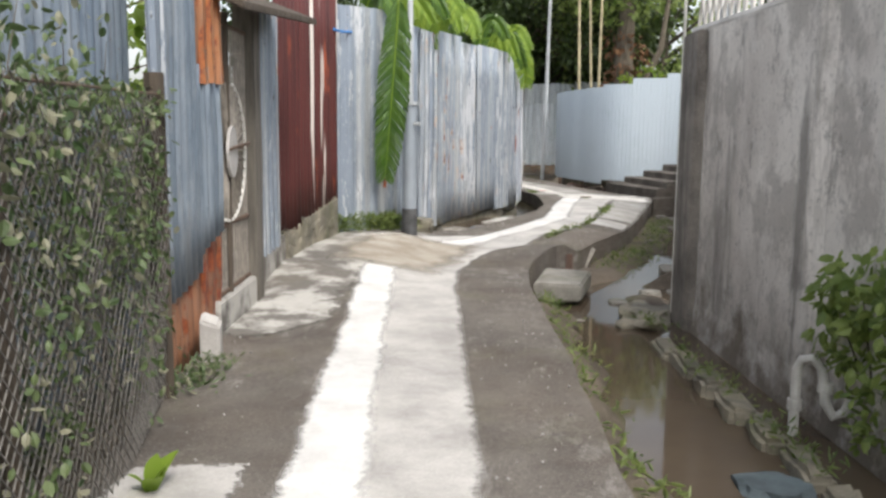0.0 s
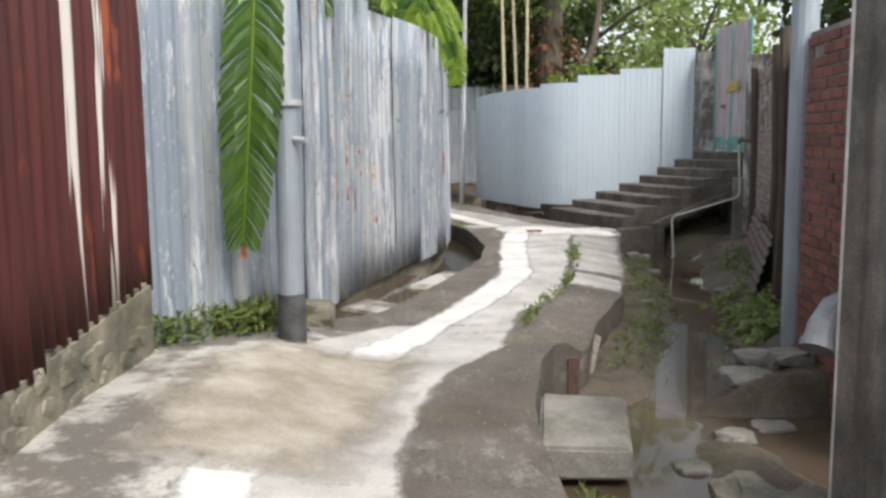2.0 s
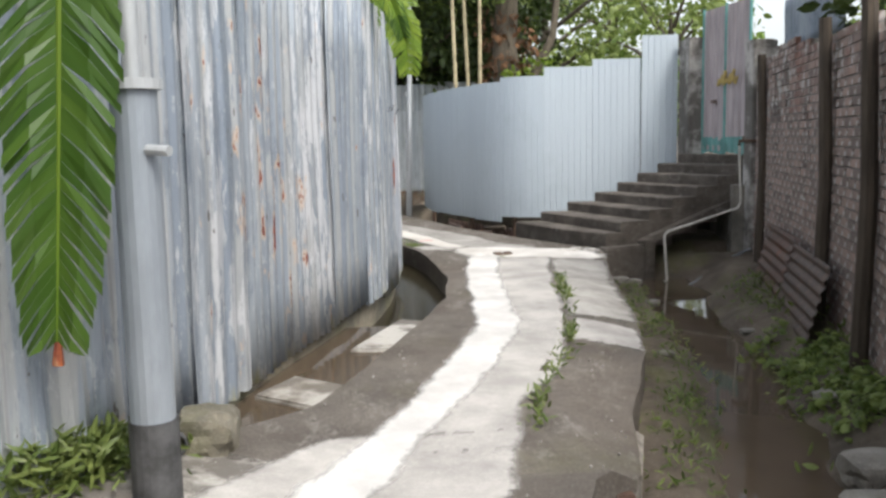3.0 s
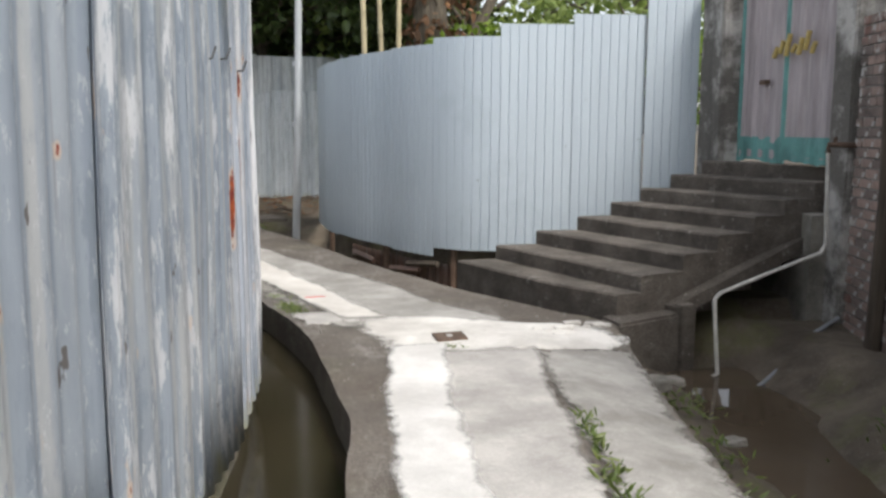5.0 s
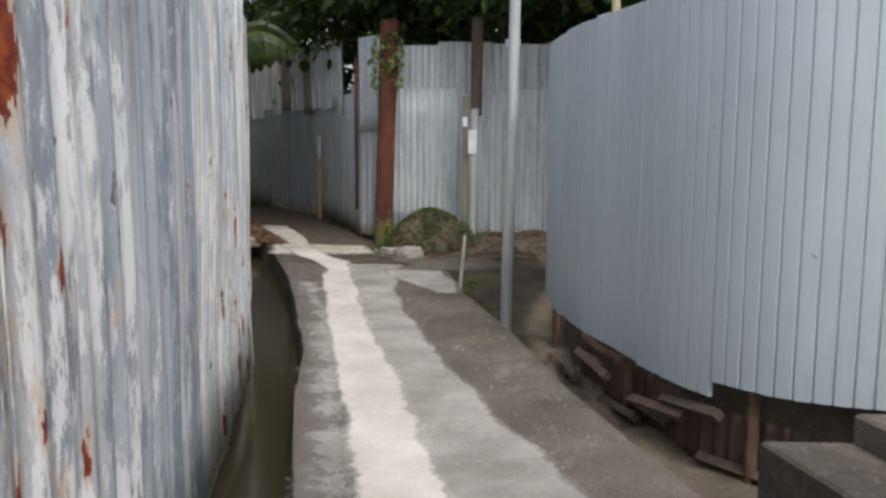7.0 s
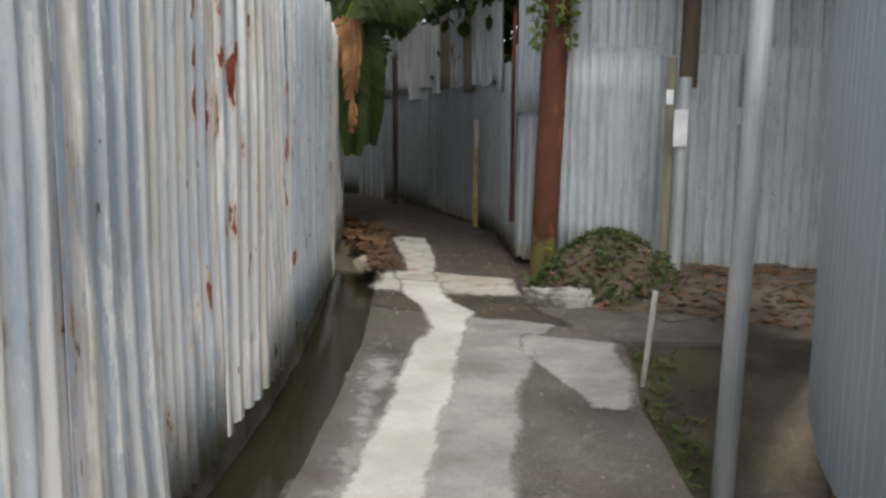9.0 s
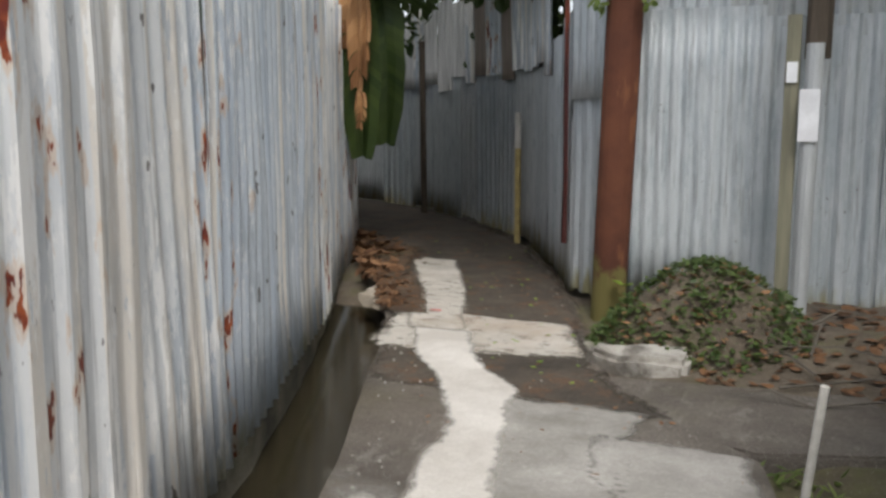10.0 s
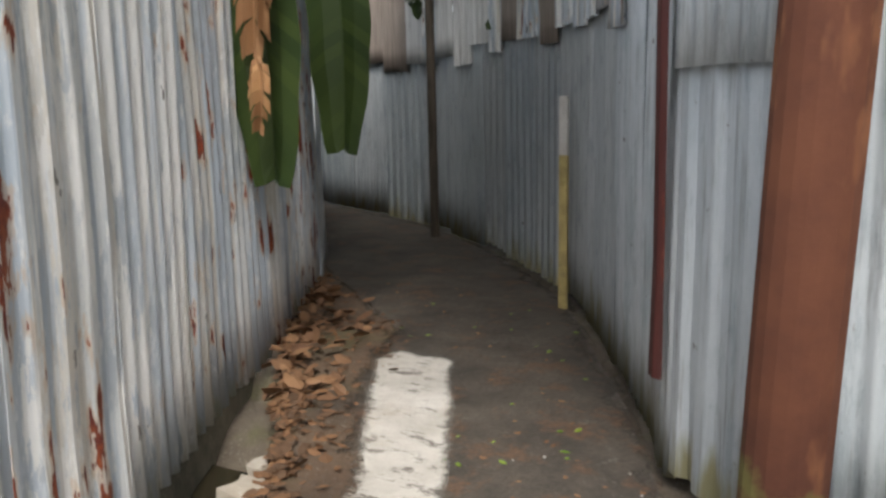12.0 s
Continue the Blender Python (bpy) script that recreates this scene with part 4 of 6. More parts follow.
# low footing under the long fence
foot = Line(FENCE_LEFT)
def footing():
    s = np.arange(0.9, 22.0, 0.25)
    xy, nr = foot.at(s)
    verts, faces = [], []
    for (x, y), (nx, ny) in zip(xy, nr):
        j = 0.03 * wob(x, y, 3)
        top = zlow_left(y) + 0.02 + 0.03 * wob(x, y, 2.3, 4)
        for off, z in ((-0.045 + j * 0.6, -0.45), (-0.05 + j * 0.6, top - 0.01), (-0.24, top), (-0.24, -0.45)):
            verts.append((x + nx * off, y + ny * off, z))
    for i in range(len(s) - 1):
        for k in range(3):
            faces.append((4 * i + k, 4 * i + 4 + k, 4 * i + 5 + k, 4 * i + 1 + k))
    tagged(mesh_object("trim", verts, faces, M["plinth"]), "mossy concrete footing under the zinc fence", "footing", kind="structure")
footing()

# far fence on the other side of the passage
sheet_fence("fence_far", "dull grey corrugated zinc fence along the dark passage", FENCE_FAR, lambda p: 0.06, lambda p: 2.06 + 0.12 * smoothstep(30, 28.5, p[1]), lambda p: M["zinc_clean"] if p[1] < 30.0 else M["zinc_dull"], ["fine", "wide", "fine"], 17, jitter=0.06)
far = Line(FENCE_FAR)
far_top = thing("fence_far_top", "row of short patched zinc sheets above the fence", "fence", kind="structure")
rng = random.Random(4)
s = 1.9
while s < far.length - 1.0:
    w = rng.uniform(0.35, 0.6)
    sheet("sheet", far, s, s + w, rng.uniform(1.72, 1.9), rng.uniform(2.75, 2.95), rng.choice(["fine", "wide"]), rng.choice([M["zinc_pale"], M["zinc_pale"], M["white_sheet"], M["strip_brown"]]), far_top, offset=-0.026 - rng.uniform(0, 0.01), seed=s * 3, lean=-0.02)
    s += w * 0.95
sheet("sheet", far, 0.0, 0.75, 1.5, 2.75, "sine", M["zinc_clean"], far_top, offset=-0.022, seed=3.3)
back, back_line = sheet_fence("fence_back", "corrugated zinc fence behind the mound", FENCE_BACK, lambda p: 0.12, lambda p: 2.02, [M["zinc_clean"]], ["fine", "wide"], 23, jitter=0.05)
back_top = thing("fence_back_top", "upper overlapping zinc sheets with dark streaks", "fence", kind="structure")
s = 0.0
while s < back_line.length - 0.2:
    w = rng.uniform(0.6, 0.85)
    sheet("sheet", back_line, s, s + w, rng.uniform(1.86, 1.96), rng.uniform(2.6, 2.72), "wide", rng.choice([M["zinc_dull"], M["zinc_clean"]]), back_top, offset=-0.02, seed=s * 2)
    s += w
# pale blue fence
pale = Line(FENCE_PALE)
pale_fence = thing("fence_pale", "pale blue painted ribbed metal sheet fence", "fence", kind="structure")
def pale_top(p):
    x, y = p
    if y > 21.6:
        return 2.2 + 0.02 * (24 - y)
    return 2.24 if x < 5.9 else 2.30 if x < 6.5 else 2.42 if x < 7.1 else 2.52 if x < 7.42 else 2.84
s, i = 0.0, 0
while s < pale.length - 0.1:
    w = min(0.712, pale.length - s)
    mid, _ = pale.at(s + w / 2)
    low = 0.12 if mid[1] > 21.55 else 0.13 if mid[0] < 5.85 else 0.2
    low2 = 0.13 if mid[1] > 21.55 else low
    sheet("sheet", pale, s, s + w, low2 - (0.0 if i % 3 else 0.015), pale_top(mid), "rib", M["pale_blue"], pale_fence, offset=0.003 * (i % 2) + (0.04 if mid[0] > 7.9 else 0), seed=0.05, ragged=0.006, bulge=0.008)
    s += w
    i += 1
for q in (2.2, 4.0, 5.2):
    xy, nr = pale.at(np.array([q]))
    under_post = tube([(xy[0][0] - nr[0][0] * 0.08, xy[0][1] - nr[0][1] * 0.08, -0.4), (xy[0][0] - nr[0][0] * 0.08, xy[0][1] - nr[0][1] * 0.08, 2.0)], 0.035, 8)
    part("post", under_post, M["iron"], pale_fence, "dark iron post")

# stairs
STAIR_L = [(5.75, 20.70), (6.12, 20.72), (6.51, 20.72), (6.90, 20.68), (7.24, 20.70), (7.53, 20.67), (7.80, 20.62), (8.10, 20.58)]
STAIR_R = [(6.42, 18.79), (6.75, 18.88), (7.15, 19.01), (7.48, 19.10), (7.84, 19.20), (8.13, 19.24), (8.40, 19.26), (8.66, 19.28)]
def stair_left(i):
    return Vector(STAIR_L[min(i, 8) - 1])
def stair_right(i):
    return Vector(STAIR_R[min(i, 8) - 1])
def stair_z(i):
    return 0.205 + 0.132 * (i - 1)
stairs = thing("stairs", "eight dark mossy concrete steps up to a gate", "stairs", kind="structure")
for i in range(1, 9):
    l0, r0 = stair_left(i), stair_right(i)
    l1, r1 = stair_left(i + 1), stair_right(i + 1)
    if i == 8:
        l1, r1 = Vector((9.3, 20.6)), Vector((9.5, 19.35))
    low = -0.5 if i < 3 else stair_z(i) - 0.46
    n = 10
    bm = bmesh.new()
    front_lo, front_hi, back_hi, back_lo = [], [], [], []
    for q in range(n + 1):
        f, b = r0.lerp(l0, q / n), r1.lerp(l1, q / n)
        w = 0.012 * noise.noise(Vector((q * 0.9, i * 2.2, 0)))
        if i == 1 and q < 4:
            f = f + Vector((0.05 * (4 - q) ** 1.5 / 3, 0.02 * (4 - q)))
        front_lo.append(bm.verts.new((f.x + w, f.y, low)))
        front_hi.append((f.x + w, f.y, stair_z(i)))
        back_hi.append(bm.verts.new((b.x, b.y, stair_z(i) + 0.004)))
        back_lo.append(bm.verts.new((b.x, b.y, low)))
    lip = [bm.verts.new((x - 0.002, y, z - 0.014)) for x, y, z in front_hi]
    top = [bm.verts.new((x + 0.014, y, z)) for x, y, z in front_hi]
    for q in range(n):
        for a, b in ((front_lo, lip), (lip, top), (top, back_hi), (back_hi, back_lo), (back_lo, front_lo)):
            bm.faces.new((a[q], a[q + 1], b[q + 1], b[q]))
    for q in (0, n):
        bm.faces.new((front_lo[q], lip[q], top[q], back_hi[q], back_lo[q]))
    part("step", bm, M["step"], stairs)
part("abutment", prism([(6.45, 18.60), (7.05, 18.80), (6.98, 19.05), (6.43, 18.9)], -0.55, [0.04, 0.06, 0.06, 0.04], 0.02), M["step"], stairs, "dark damp concrete block")
part("soffit", prism([(7.0, 18.85), (8.5, 19.26), (8.0, 21.0), (6.5, 20.9)], [0.0, 0.50, 0.5, 0.0], [0.10, 0.62, 0.62, 0.10]), M["step"], stairs, "dark soffit slab")
part("culvert_wall", prism([(6.3, 20.4), (8.9, 20.8), (8.9, 21.0), (6.3, 20.7)], -0.6, 0.3), M["step"], stairs)
part("culvert_side", prism([(8.25, 19.05), (8.55, 19.1), (8.9, 20.9), (8.7, 20.9)], -0.6, 0.75), M["stone"], stairs)

# gate above the stairs and its pillars
def pillar(name, x, y, sx, sy, z0, z1, label):
    bm = box(x - sx, y - sy, z0, x + sx, y + sy, z1, 0.015, 0.02, x, 4)
    return tagged(part(name, bm, M["pillar"], None), label, "pillar", kind="structure")
pillar("pillar_1", 8.33, 20.66, 0.14, 0.2, 0.9, 2.75, "flaking grey plaster gate pillar")
pillar("pillar_2", 8.56, 19.02, 0.15, 0.13, -0.55, 2.55, "flaking plaster pillar on a stone base")
gate = thing("gate", "faded pink metal gate with teal frame, closed", "gate", (8.47, 19.8, 1.13))
for a, b in ((0.0, 0.48), (0.52, 1.0)):
    gl = Line([(8.42 + 0.1 * a, 20.46 - 1.26 * a), (8.42 + 0.1 * b, 20.46 - 1.26 * b)])
    leaf = sheet("door", gl, 0, gl.length, 1.15, 3.1, "wide", M["gate_pink"], None, seed=a)
    under(leaf, gate)
    kick = sheet("kick_plate", gl, 0, gl.length, 1.14, 1.36, "wide", M["gate_green"], None, seed=a, offset=0.006, ragged=0.03, label="flaking teal painted foot of the door")
    under(kick, leaf)
for u in (0.0, 0.5, 1.0):
    under(part("frame", tube([(8.40 + 0.1 * u, 20.46 - 1.26 * u, 1.13), (8.40 + 0.1 * u, 20.46 - 1.26 * u, 3.12)], 0.022, 8), M["gate_green"], None, "teal frame tube"), gate)
orn = bmesh.new()
for q in range(7):
    tube([(8.415, 19.98 - 0.09 * q, 2.05 + 0.03 * (q % 2)), (8.415, 19.93 - 0.09 * q, 2.13 + 0.05 * (q % 3))], 0.022, 6, orn)
under(part("ornament", orn, M["brass"], None, "small gold and green paper ornament"), gate)
under(part("latch", box(8.37, 20.02, 1.82, 8.42, 20.12, 1.86, 0.004), M["iron"], None, "dark iron latch"), gate)

# plastered wall on the ditch
wall_pts = [(5.54, 9.84), (5.83, 7.3), (5.87, 7.2), (6.06, 5.5), (6.55, 2.0), (7.0, -2.0)]
def wall_right():
    bm = bmesh.new()
    cols = []
    for (x, y) in wall_pts:
        cols.append((x, y))
    dense = []
    for a, b in zip(cols, cols[1:]):
        n = max(1, int(math.dist(a, b) / 0.18))
        dense += [(a[0] + (b[0] - a[0]) * k / n, a[1] + (b[1] - a[1]) * k / n) for k in range(n)]
    dense.append(cols[-1])
    zs = np.linspace(-0.6, 2.2, 18)
    grid = []
    for x, y in dense:
        step = 0.035 if y < 7.25 else 0.0
        flare = lambda z: 0.05 * smoothstep(-0.1, -0.5, z)
        grid.append([bm.verts.new((x + step - flare(z) + 0.008 * wob(y * 1.0, z, 3.0, 2), y, z)) for z in zs] + [bm.verts.new((x + 0.2, y, 2.2)), bm.verts.new((x + 0.2, y, -0.6))])
    for a, b in zip(grid, grid[1:]):
        for k in range(len(a) - 1):
            bm.faces.new((a[k], a[k + 1], b[k + 1], b[k]))
    bm.faces.new(grid[0][::-1])
    bm.faces.new(grid[-1])
    bmesh.ops.recalc_face_normals(bm, faces=bm.faces[:])
    w = tagged(part("wall_right", bm, M["wall"], None), "grey plaster wall with dark rain streaks", "wall", kind="structure")
    # coping and lattice of curved concrete bars
    cap = thing("balustrade", "pale lattice balustrade on top of the plaster wall", "balustrade", kind="structure")
    part("coping", tube([(5.56, 9.84, 2.22), (5.93, 7.2, 2.22), (6.16, 5.5, 2.22), (6.65, 2.0, 2.22)], 0.045, 8), M["cement_cream"], cap)
    part("top_rail", tube([(5.56, 9.84, 2.72), (5.93, 7.2, 2.72), (6.16, 5.5, 2.72), (6.65, 2.0, 2.72)], 0.04, 8), M["cement_cream"], cap)
    ln = Line([(5.56, 9.82), (5.93, 7.2), (6.16, 5.5), (6.65, 2.0)])
    s = 0.05
    first = None
    while s < ln.length:
        xy, nr = ln.at(np.array([s, s + 0.14]))
        (x0, y0), (x1, y1) = xy
        arc = [(x0 + (x1 - x0) * (0.5 - 0.5 * math.cos(t)), y0 + (y1 - y0) * (0.5 - 0.5 * math.cos(t)), 2.24 + 0.46 * t / math.pi) for t in np.linspace(0, math.pi, 6)]
        part("baluster", tube(arc, 0.016, 5), M["cement_cream"], cap)
        arc2 = [(x1 + (x0 - x1) * (0.5 - 0.5 * math.cos(t)), y1 + (y0 - y1) * (0.5 - 0.5 * math.cos(t)), 2.24 + 0.46 * t / math.pi) for t in np.linspace(0, math.pi, 6)]
        part("baluster", tube(arc2, 0.016, 5), M["cement_cream"], cap)
        s += 0.15
wall_right()
cap_corner = tagged(part("trim_corner", prism([(5.505, 9.42), (5.80, 9.44), (5.78, 9.94), (5.46, 9.92)], -0.6, 2.2, 0.02), M["wall_dark"], None), "weathered plaster end pier of the wall", "pier", kind="structure")

# brick wall beyond it, and the sooty brick wall along the ditch
def brick_wall(name, label, a, b, z0, z1, mat, as_parts, seed, ragged=0.0):
    owner = thing(name, label, "wall", kind="structure")
    d = Vector((b[0] - a[0], b[1] - a[1], 0))
    length = d.length
    d.normalize()
    nrm = Vector((-d.y, d.x, 0))
    core = prism([(a[0], a[1]), (a[0] - nrm.x * 0.18, a[1] - nrm.y * 0.18), (b[0] - nrm.x * 0.18, b[1] - nrm.y * 0.18), (b[0], b[1])], z0, z1 - ragged)
    bmesh.ops.recalc_face_normals(core, faces=core.faces[:])
    part("mortar", core, M["mortar"], owner)
    rngb = random.Random(seed)
    me = None
    verts, faces = [], []
    row = made = 0
    z = z0
    while z < z1 - 0.03:
        s = -0.11 if row % 2 else 0.0
        while s < length:
            s0, s1 = max(0.0, s), min(length, s + 0.208)
            if s1 - s0 > 0.06 and not (z > z1 - ragged and rngb.random() < 0.55) and rngb.random() > 0.01:
                out = 0.008 + rngb.uniform(0, 0.010)
                p0 = Vector((a[0], a[1], z)) + d * s0
                if as_parts and made < 300 and abs(s1 - s0 - 0.208) < 0.002:
                    made += 1
                    if me is None:
                        bb = box(0, -0.05, 0, 0.208, 0.0, 0.062, 0.004)
                        me = bpy.data.meshes.new("brick")
                        bb.to_mesh(me)
                        bb.free()
                        me.materials.append(mat)
                    ob = new("brick", me)
                    ob.matrix_basis = Matrix.Translation(p0 + nrm * out) @ Matrix.Rotation(math.atan2(d.y, d.x), 4, "Z")
                    ob.parent = owner
                else:
                    base = len(verts)
                    for zz in (0, 0.062):
                        for q, o in ((0, -0.03), (s1 - s0, -0.03), (s1 - s0, out), (0, out)):
                            verts.append(p0 + d * q + nrm * o + Vector((0, 0, zz)))
                    faces += [tuple(base + k for k in f) for f in ((0, 3, 2, 1), (4, 5, 6, 7), (0, 1, 5, 4), (1, 2, 6, 5), (2, 3, 7, 6), (3, 0, 4, 7))]
            s += 0.22
        z += 0.075
        row += 1
    if verts:
        tagged(mesh_object("bricks", verts, faces, mat, owner), kind="stuff")
    return owner
brick_wall("wall_brick", "bare red brick wall beside the plaster wall", (6.05, 10.3), (6.32, 12.25), -0.55, 2.1, M["brick"], True, 3)
DARK = [(6.32, 12.45), (6.95, 13.9), (7.7, 16.2), (8.45, 18.85)]
for k in range(3):
    brick_wall("wall_ditch_%d" % (k + 1), "old sooty brick wall along the ditch", DARK[k], DARK[k + 1], -0.35, 2.1 + 0.12 * k, M["brick_dark"], True, 30 + k, 0.08)

# ---- start of the lane, left side ----
def panel(name, label, a, b, z0, z1, kind, mat, offset=0.0, slant=(0, 0), ragged=0.02, seed=1.0, lean=0.0):
    ln = Line([a, b])
    owner = thing(name, label, "sheet", (a[0], a[1], max(z0, 0)))
    under(sheet("sheet", ln, 0, ln.length, z0, z1, kind, mat, None, offset, lean, seed, ragged, slant=slant), owner)
    return owner
# lane lies to the right of a line that runs up y
sheet_fence("fence_start", "blue-grey corrugated sheets behind an overgrown wire fence", [(2.85, -1.5), (2.62, 2.0), (2.3, 4.6), (2.17, 6.0)], lambda p: 0.0, lambda p: 2.65, [M["zinc_blue"]], ["fine"], 41, jitter=0.03)
panel("blue_sheet", "blue-grey corrugated sheet nailed beside the wire fence", (2.31, 5.97), (2.225, 6.67), 0.46, 2.7, "sine", M["zinc_blue"], 0.02, (0.07, 0), seed=2)
panel("rusty_sheet", "rust-red corrugated sheet at the foot of a blue one", (2.29, 6.12), (2.23, 6.68), 0.05, 0.66, "sine", M["rusty"], 0.0, (0.02, 0.1), seed=3)
panel("grey_sheet", "grey zinc sheet with a rusted edge", (2.225, 6.66), (2.175, 7.18), 0.62, 1.72, "sine", M["zinc_blue"], 0.025, (0.1, 0), seed=4)
panel("orange_sheet", "orange rusted sheet high on the fence", (2.22, 6.67), (2.175, 7.18), 1.62, 2.75, "wide", M["orange"], 0.035, seed=5)
panel("rust_strip", "narrow rusted sheet below a grey one", (2.21, 6.72), (2.175, 7.16), 0.05, 0.75, "wide", M["rusty"], 0.0, seed=6)
panel("grey_strip", "narrow pale zinc strip beside the wire fence post", (2.36, 5.82), (2.33, 6.05), 0.75, 2.7, "wide", M["zinc"], 0.0, seed=7)
slab = prism([(2.33, 6.40), (2.44, 6.42), (2.42, 6.52), (2.31, 6.50)], 0.03, [0.30, 0.26, 0.30, 0.34], 0.014)
tagged(part("stone_slab", slab, M["cement_grey"], None), "pale stone slab leaning on the fence foot", "slab")


def chain_link():
    a, b = Vector((3.25, 2.0, 0)), Vector((2.41, 5.82, 0))
    d = (b - a)
    length, lo, hi, gap = d.length, 0.06, 1.52, 0.07
    d.normalize()
    nrm = Vector((d.y, -d.x, 0))
    owner = thing("wire_fence", "old chain-link wire fence overgrown with ivy", "fence", (b.x, b.y, 0.05))
    for sign, off in ((1, 0.0), (-1, 0.004)):
        bm = bmesh.new()
        c = -(hi - lo)
        while c < length + (hi - lo):
            p0, p1 = (c, lo), (c + sign * (hi - lo), hi)
            pts = []
            t0, t1 = 0.0, 1.0
            dx = p1[0] - p0[0]
            ta, tb = sorted(((0 - p0[0]) / dx, (length - p0[0]) / dx))
            t0, t1 = max(t0, ta), min(t1, tb)
            if t1 - t0 > 0.02:
                for t in (t0, (t0 + t1) / 2, t1):
                    s, z = p0[0] + dx * t, lo + (hi - lo) * t
                    sag = 0.05 * noise.noise(Vector((s * 1.2, z * 1.2, 3)))
                    pts.append(a + d * s + nrm * (off + sag) + Vector((0, 0, z)))
                tube(pts, 0.0024, 3, bm)
            c += gap
        under(part("wire_mesh", bm, M["wire"], None, "grey rusty diagonal wires"), owner)
    for s in (0.02, length * 0.5, length):
        p = a + d * s - nrm * 0.03
        under(part("post", tube([p, p + Vector((0, 0, 1.62))], 0.05 if s > length - 0.1 else 0.03, 8), M["wood_dark"], None, "dark wooden post"), owner)
    under(part("top_wire", tube([a + Vector((0, 0, hi)), (a + b) / 2 + Vector((0, 0, hi - 0.02)), b + Vector((0, 0, hi))], 0.006, 5), M["iron"], None), owner)
    rng = np.random.default_rng(3)
    n = 17000
    s, z = rng.uniform(0, length, n), rng.uniform(0.05, 1.55, n)
    dens = np.array([0.45 + 0.9 * noise.noise(Vector((q * 1.6, w * 1.8, 9))) + 0.75 * (w - 0.8) for q, w in zip(s, z)])
    ok = rng.uniform(0, 1, n) < dens
    s, z = s[ok], z[ok]
    o = rng.uniform(-0.30, 0.06, len(s))
    p = np.array([(a.x, a.y, 0)]) + np.outer(s, (d.x, d.y, 0)) + np.outer(o, (nrm.x, nrm.y, 0))
    p[:, 2] = z
    extra_s = rng.uniform(0, length * 0.75, 700)
    e = np.array([(a.x, a.y, 0)]) + np.outer(extra_s, (d.x, d.y, 0)) + np.outer(rng.uniform(-0.25, 0.05, 700), (nrm.x, nrm.y, 0))
    e[:, 2] = 1.5 + rng.gamma(1.5, 0.13, 700)
    v, f = leaves(np.r_[p, e], 0.042, 5, droop=0.5)
    ivy = thing("ivy", "tangled green and withered ivy on the wire fence", "ivy", (2.5, 5.0, 0.05))
    under(tagged(mesh_object("leaves", v, f, M["leaf_ivy"]), kind="stuff"), ivy)
    bm = bmesh.new()
    for q in range(800):
        ss, zz = rng.uniform(0, length), rng.uniform(0.05, 1.35)
        an, ln = rng.uniform(0, np.pi), rng.uniform(0.15, 0.45)
        oo = rng.uniform(-0.22, 0.0)
        p0 = a + d * ss + nrm * oo + Vector((0, 0, zz))
        p1 = p0 + d * math.cos(an) * ln * 0.5 + Vector((0, 0, math.sin(an) * ln * 0.5)) + nrm * rng.uniform(-0.03, 0.02)
        p2 = p0 + d * math.cos(an) * ln + Vector((0, 0, math.sin(an) * ln - 0.04))
        tube([p0, p1, p2], [0.004, 0.003, 0.0015], 3, bm)
    under(tagged(part("stem", bm, M["twig"], None, "dry grey stems"), kind="stuff"), ivy)
chain_link()


def blade_plant(name, x, y, z, count, length, width, mat, label, seed, spread=0.6):
    """A small plant of broad pointed blades."""
    rng = random.Random(seed)
    owner = thing(name, label, "plant", (x, y, z))
    for i in range(count):
        a, up = rng.uniform(0, 6.28), rng.uniform(0.6, 1.3)
        n = 6
        verts, faces = [], []
        L = length * rng.uniform(0.7, 1.15)
        for j in range(n + 1):
            t = j / n
            r = L * t * math.cos(up) * (1 + 0.5 * t) * spread
            h = L * (t * math.sin(up) - 0.35 * t * t)
            w = width * math.sin(math.pi * min(0.98, 0.12 + 0.86 * t)) * 0.5
            for q, dz in ((-w, 0.0), (0, -0.25 * w), (w, 0.0)):
                verts.append((x + math.cos(a) * r - math.sin(a) * q, y + math.sin(a) * r + math.cos(a) * q, z + h + dz))
        for j in range(n):
            for q in (0, 1):
                faces.append((3 * j + q, 3 * j + q + 1, 3 * j + 4 + q, 3 * j + 3 + q))
        under(mesh_object("leaf", verts, faces, mat, smooth=True), owner)
    return owner
blade_plant("seedling", 2.80, 4.72, 0.05, 6, 0.24, 0.075, M["leaf_bright"], "small bright green seedling at the fence foot", 3)


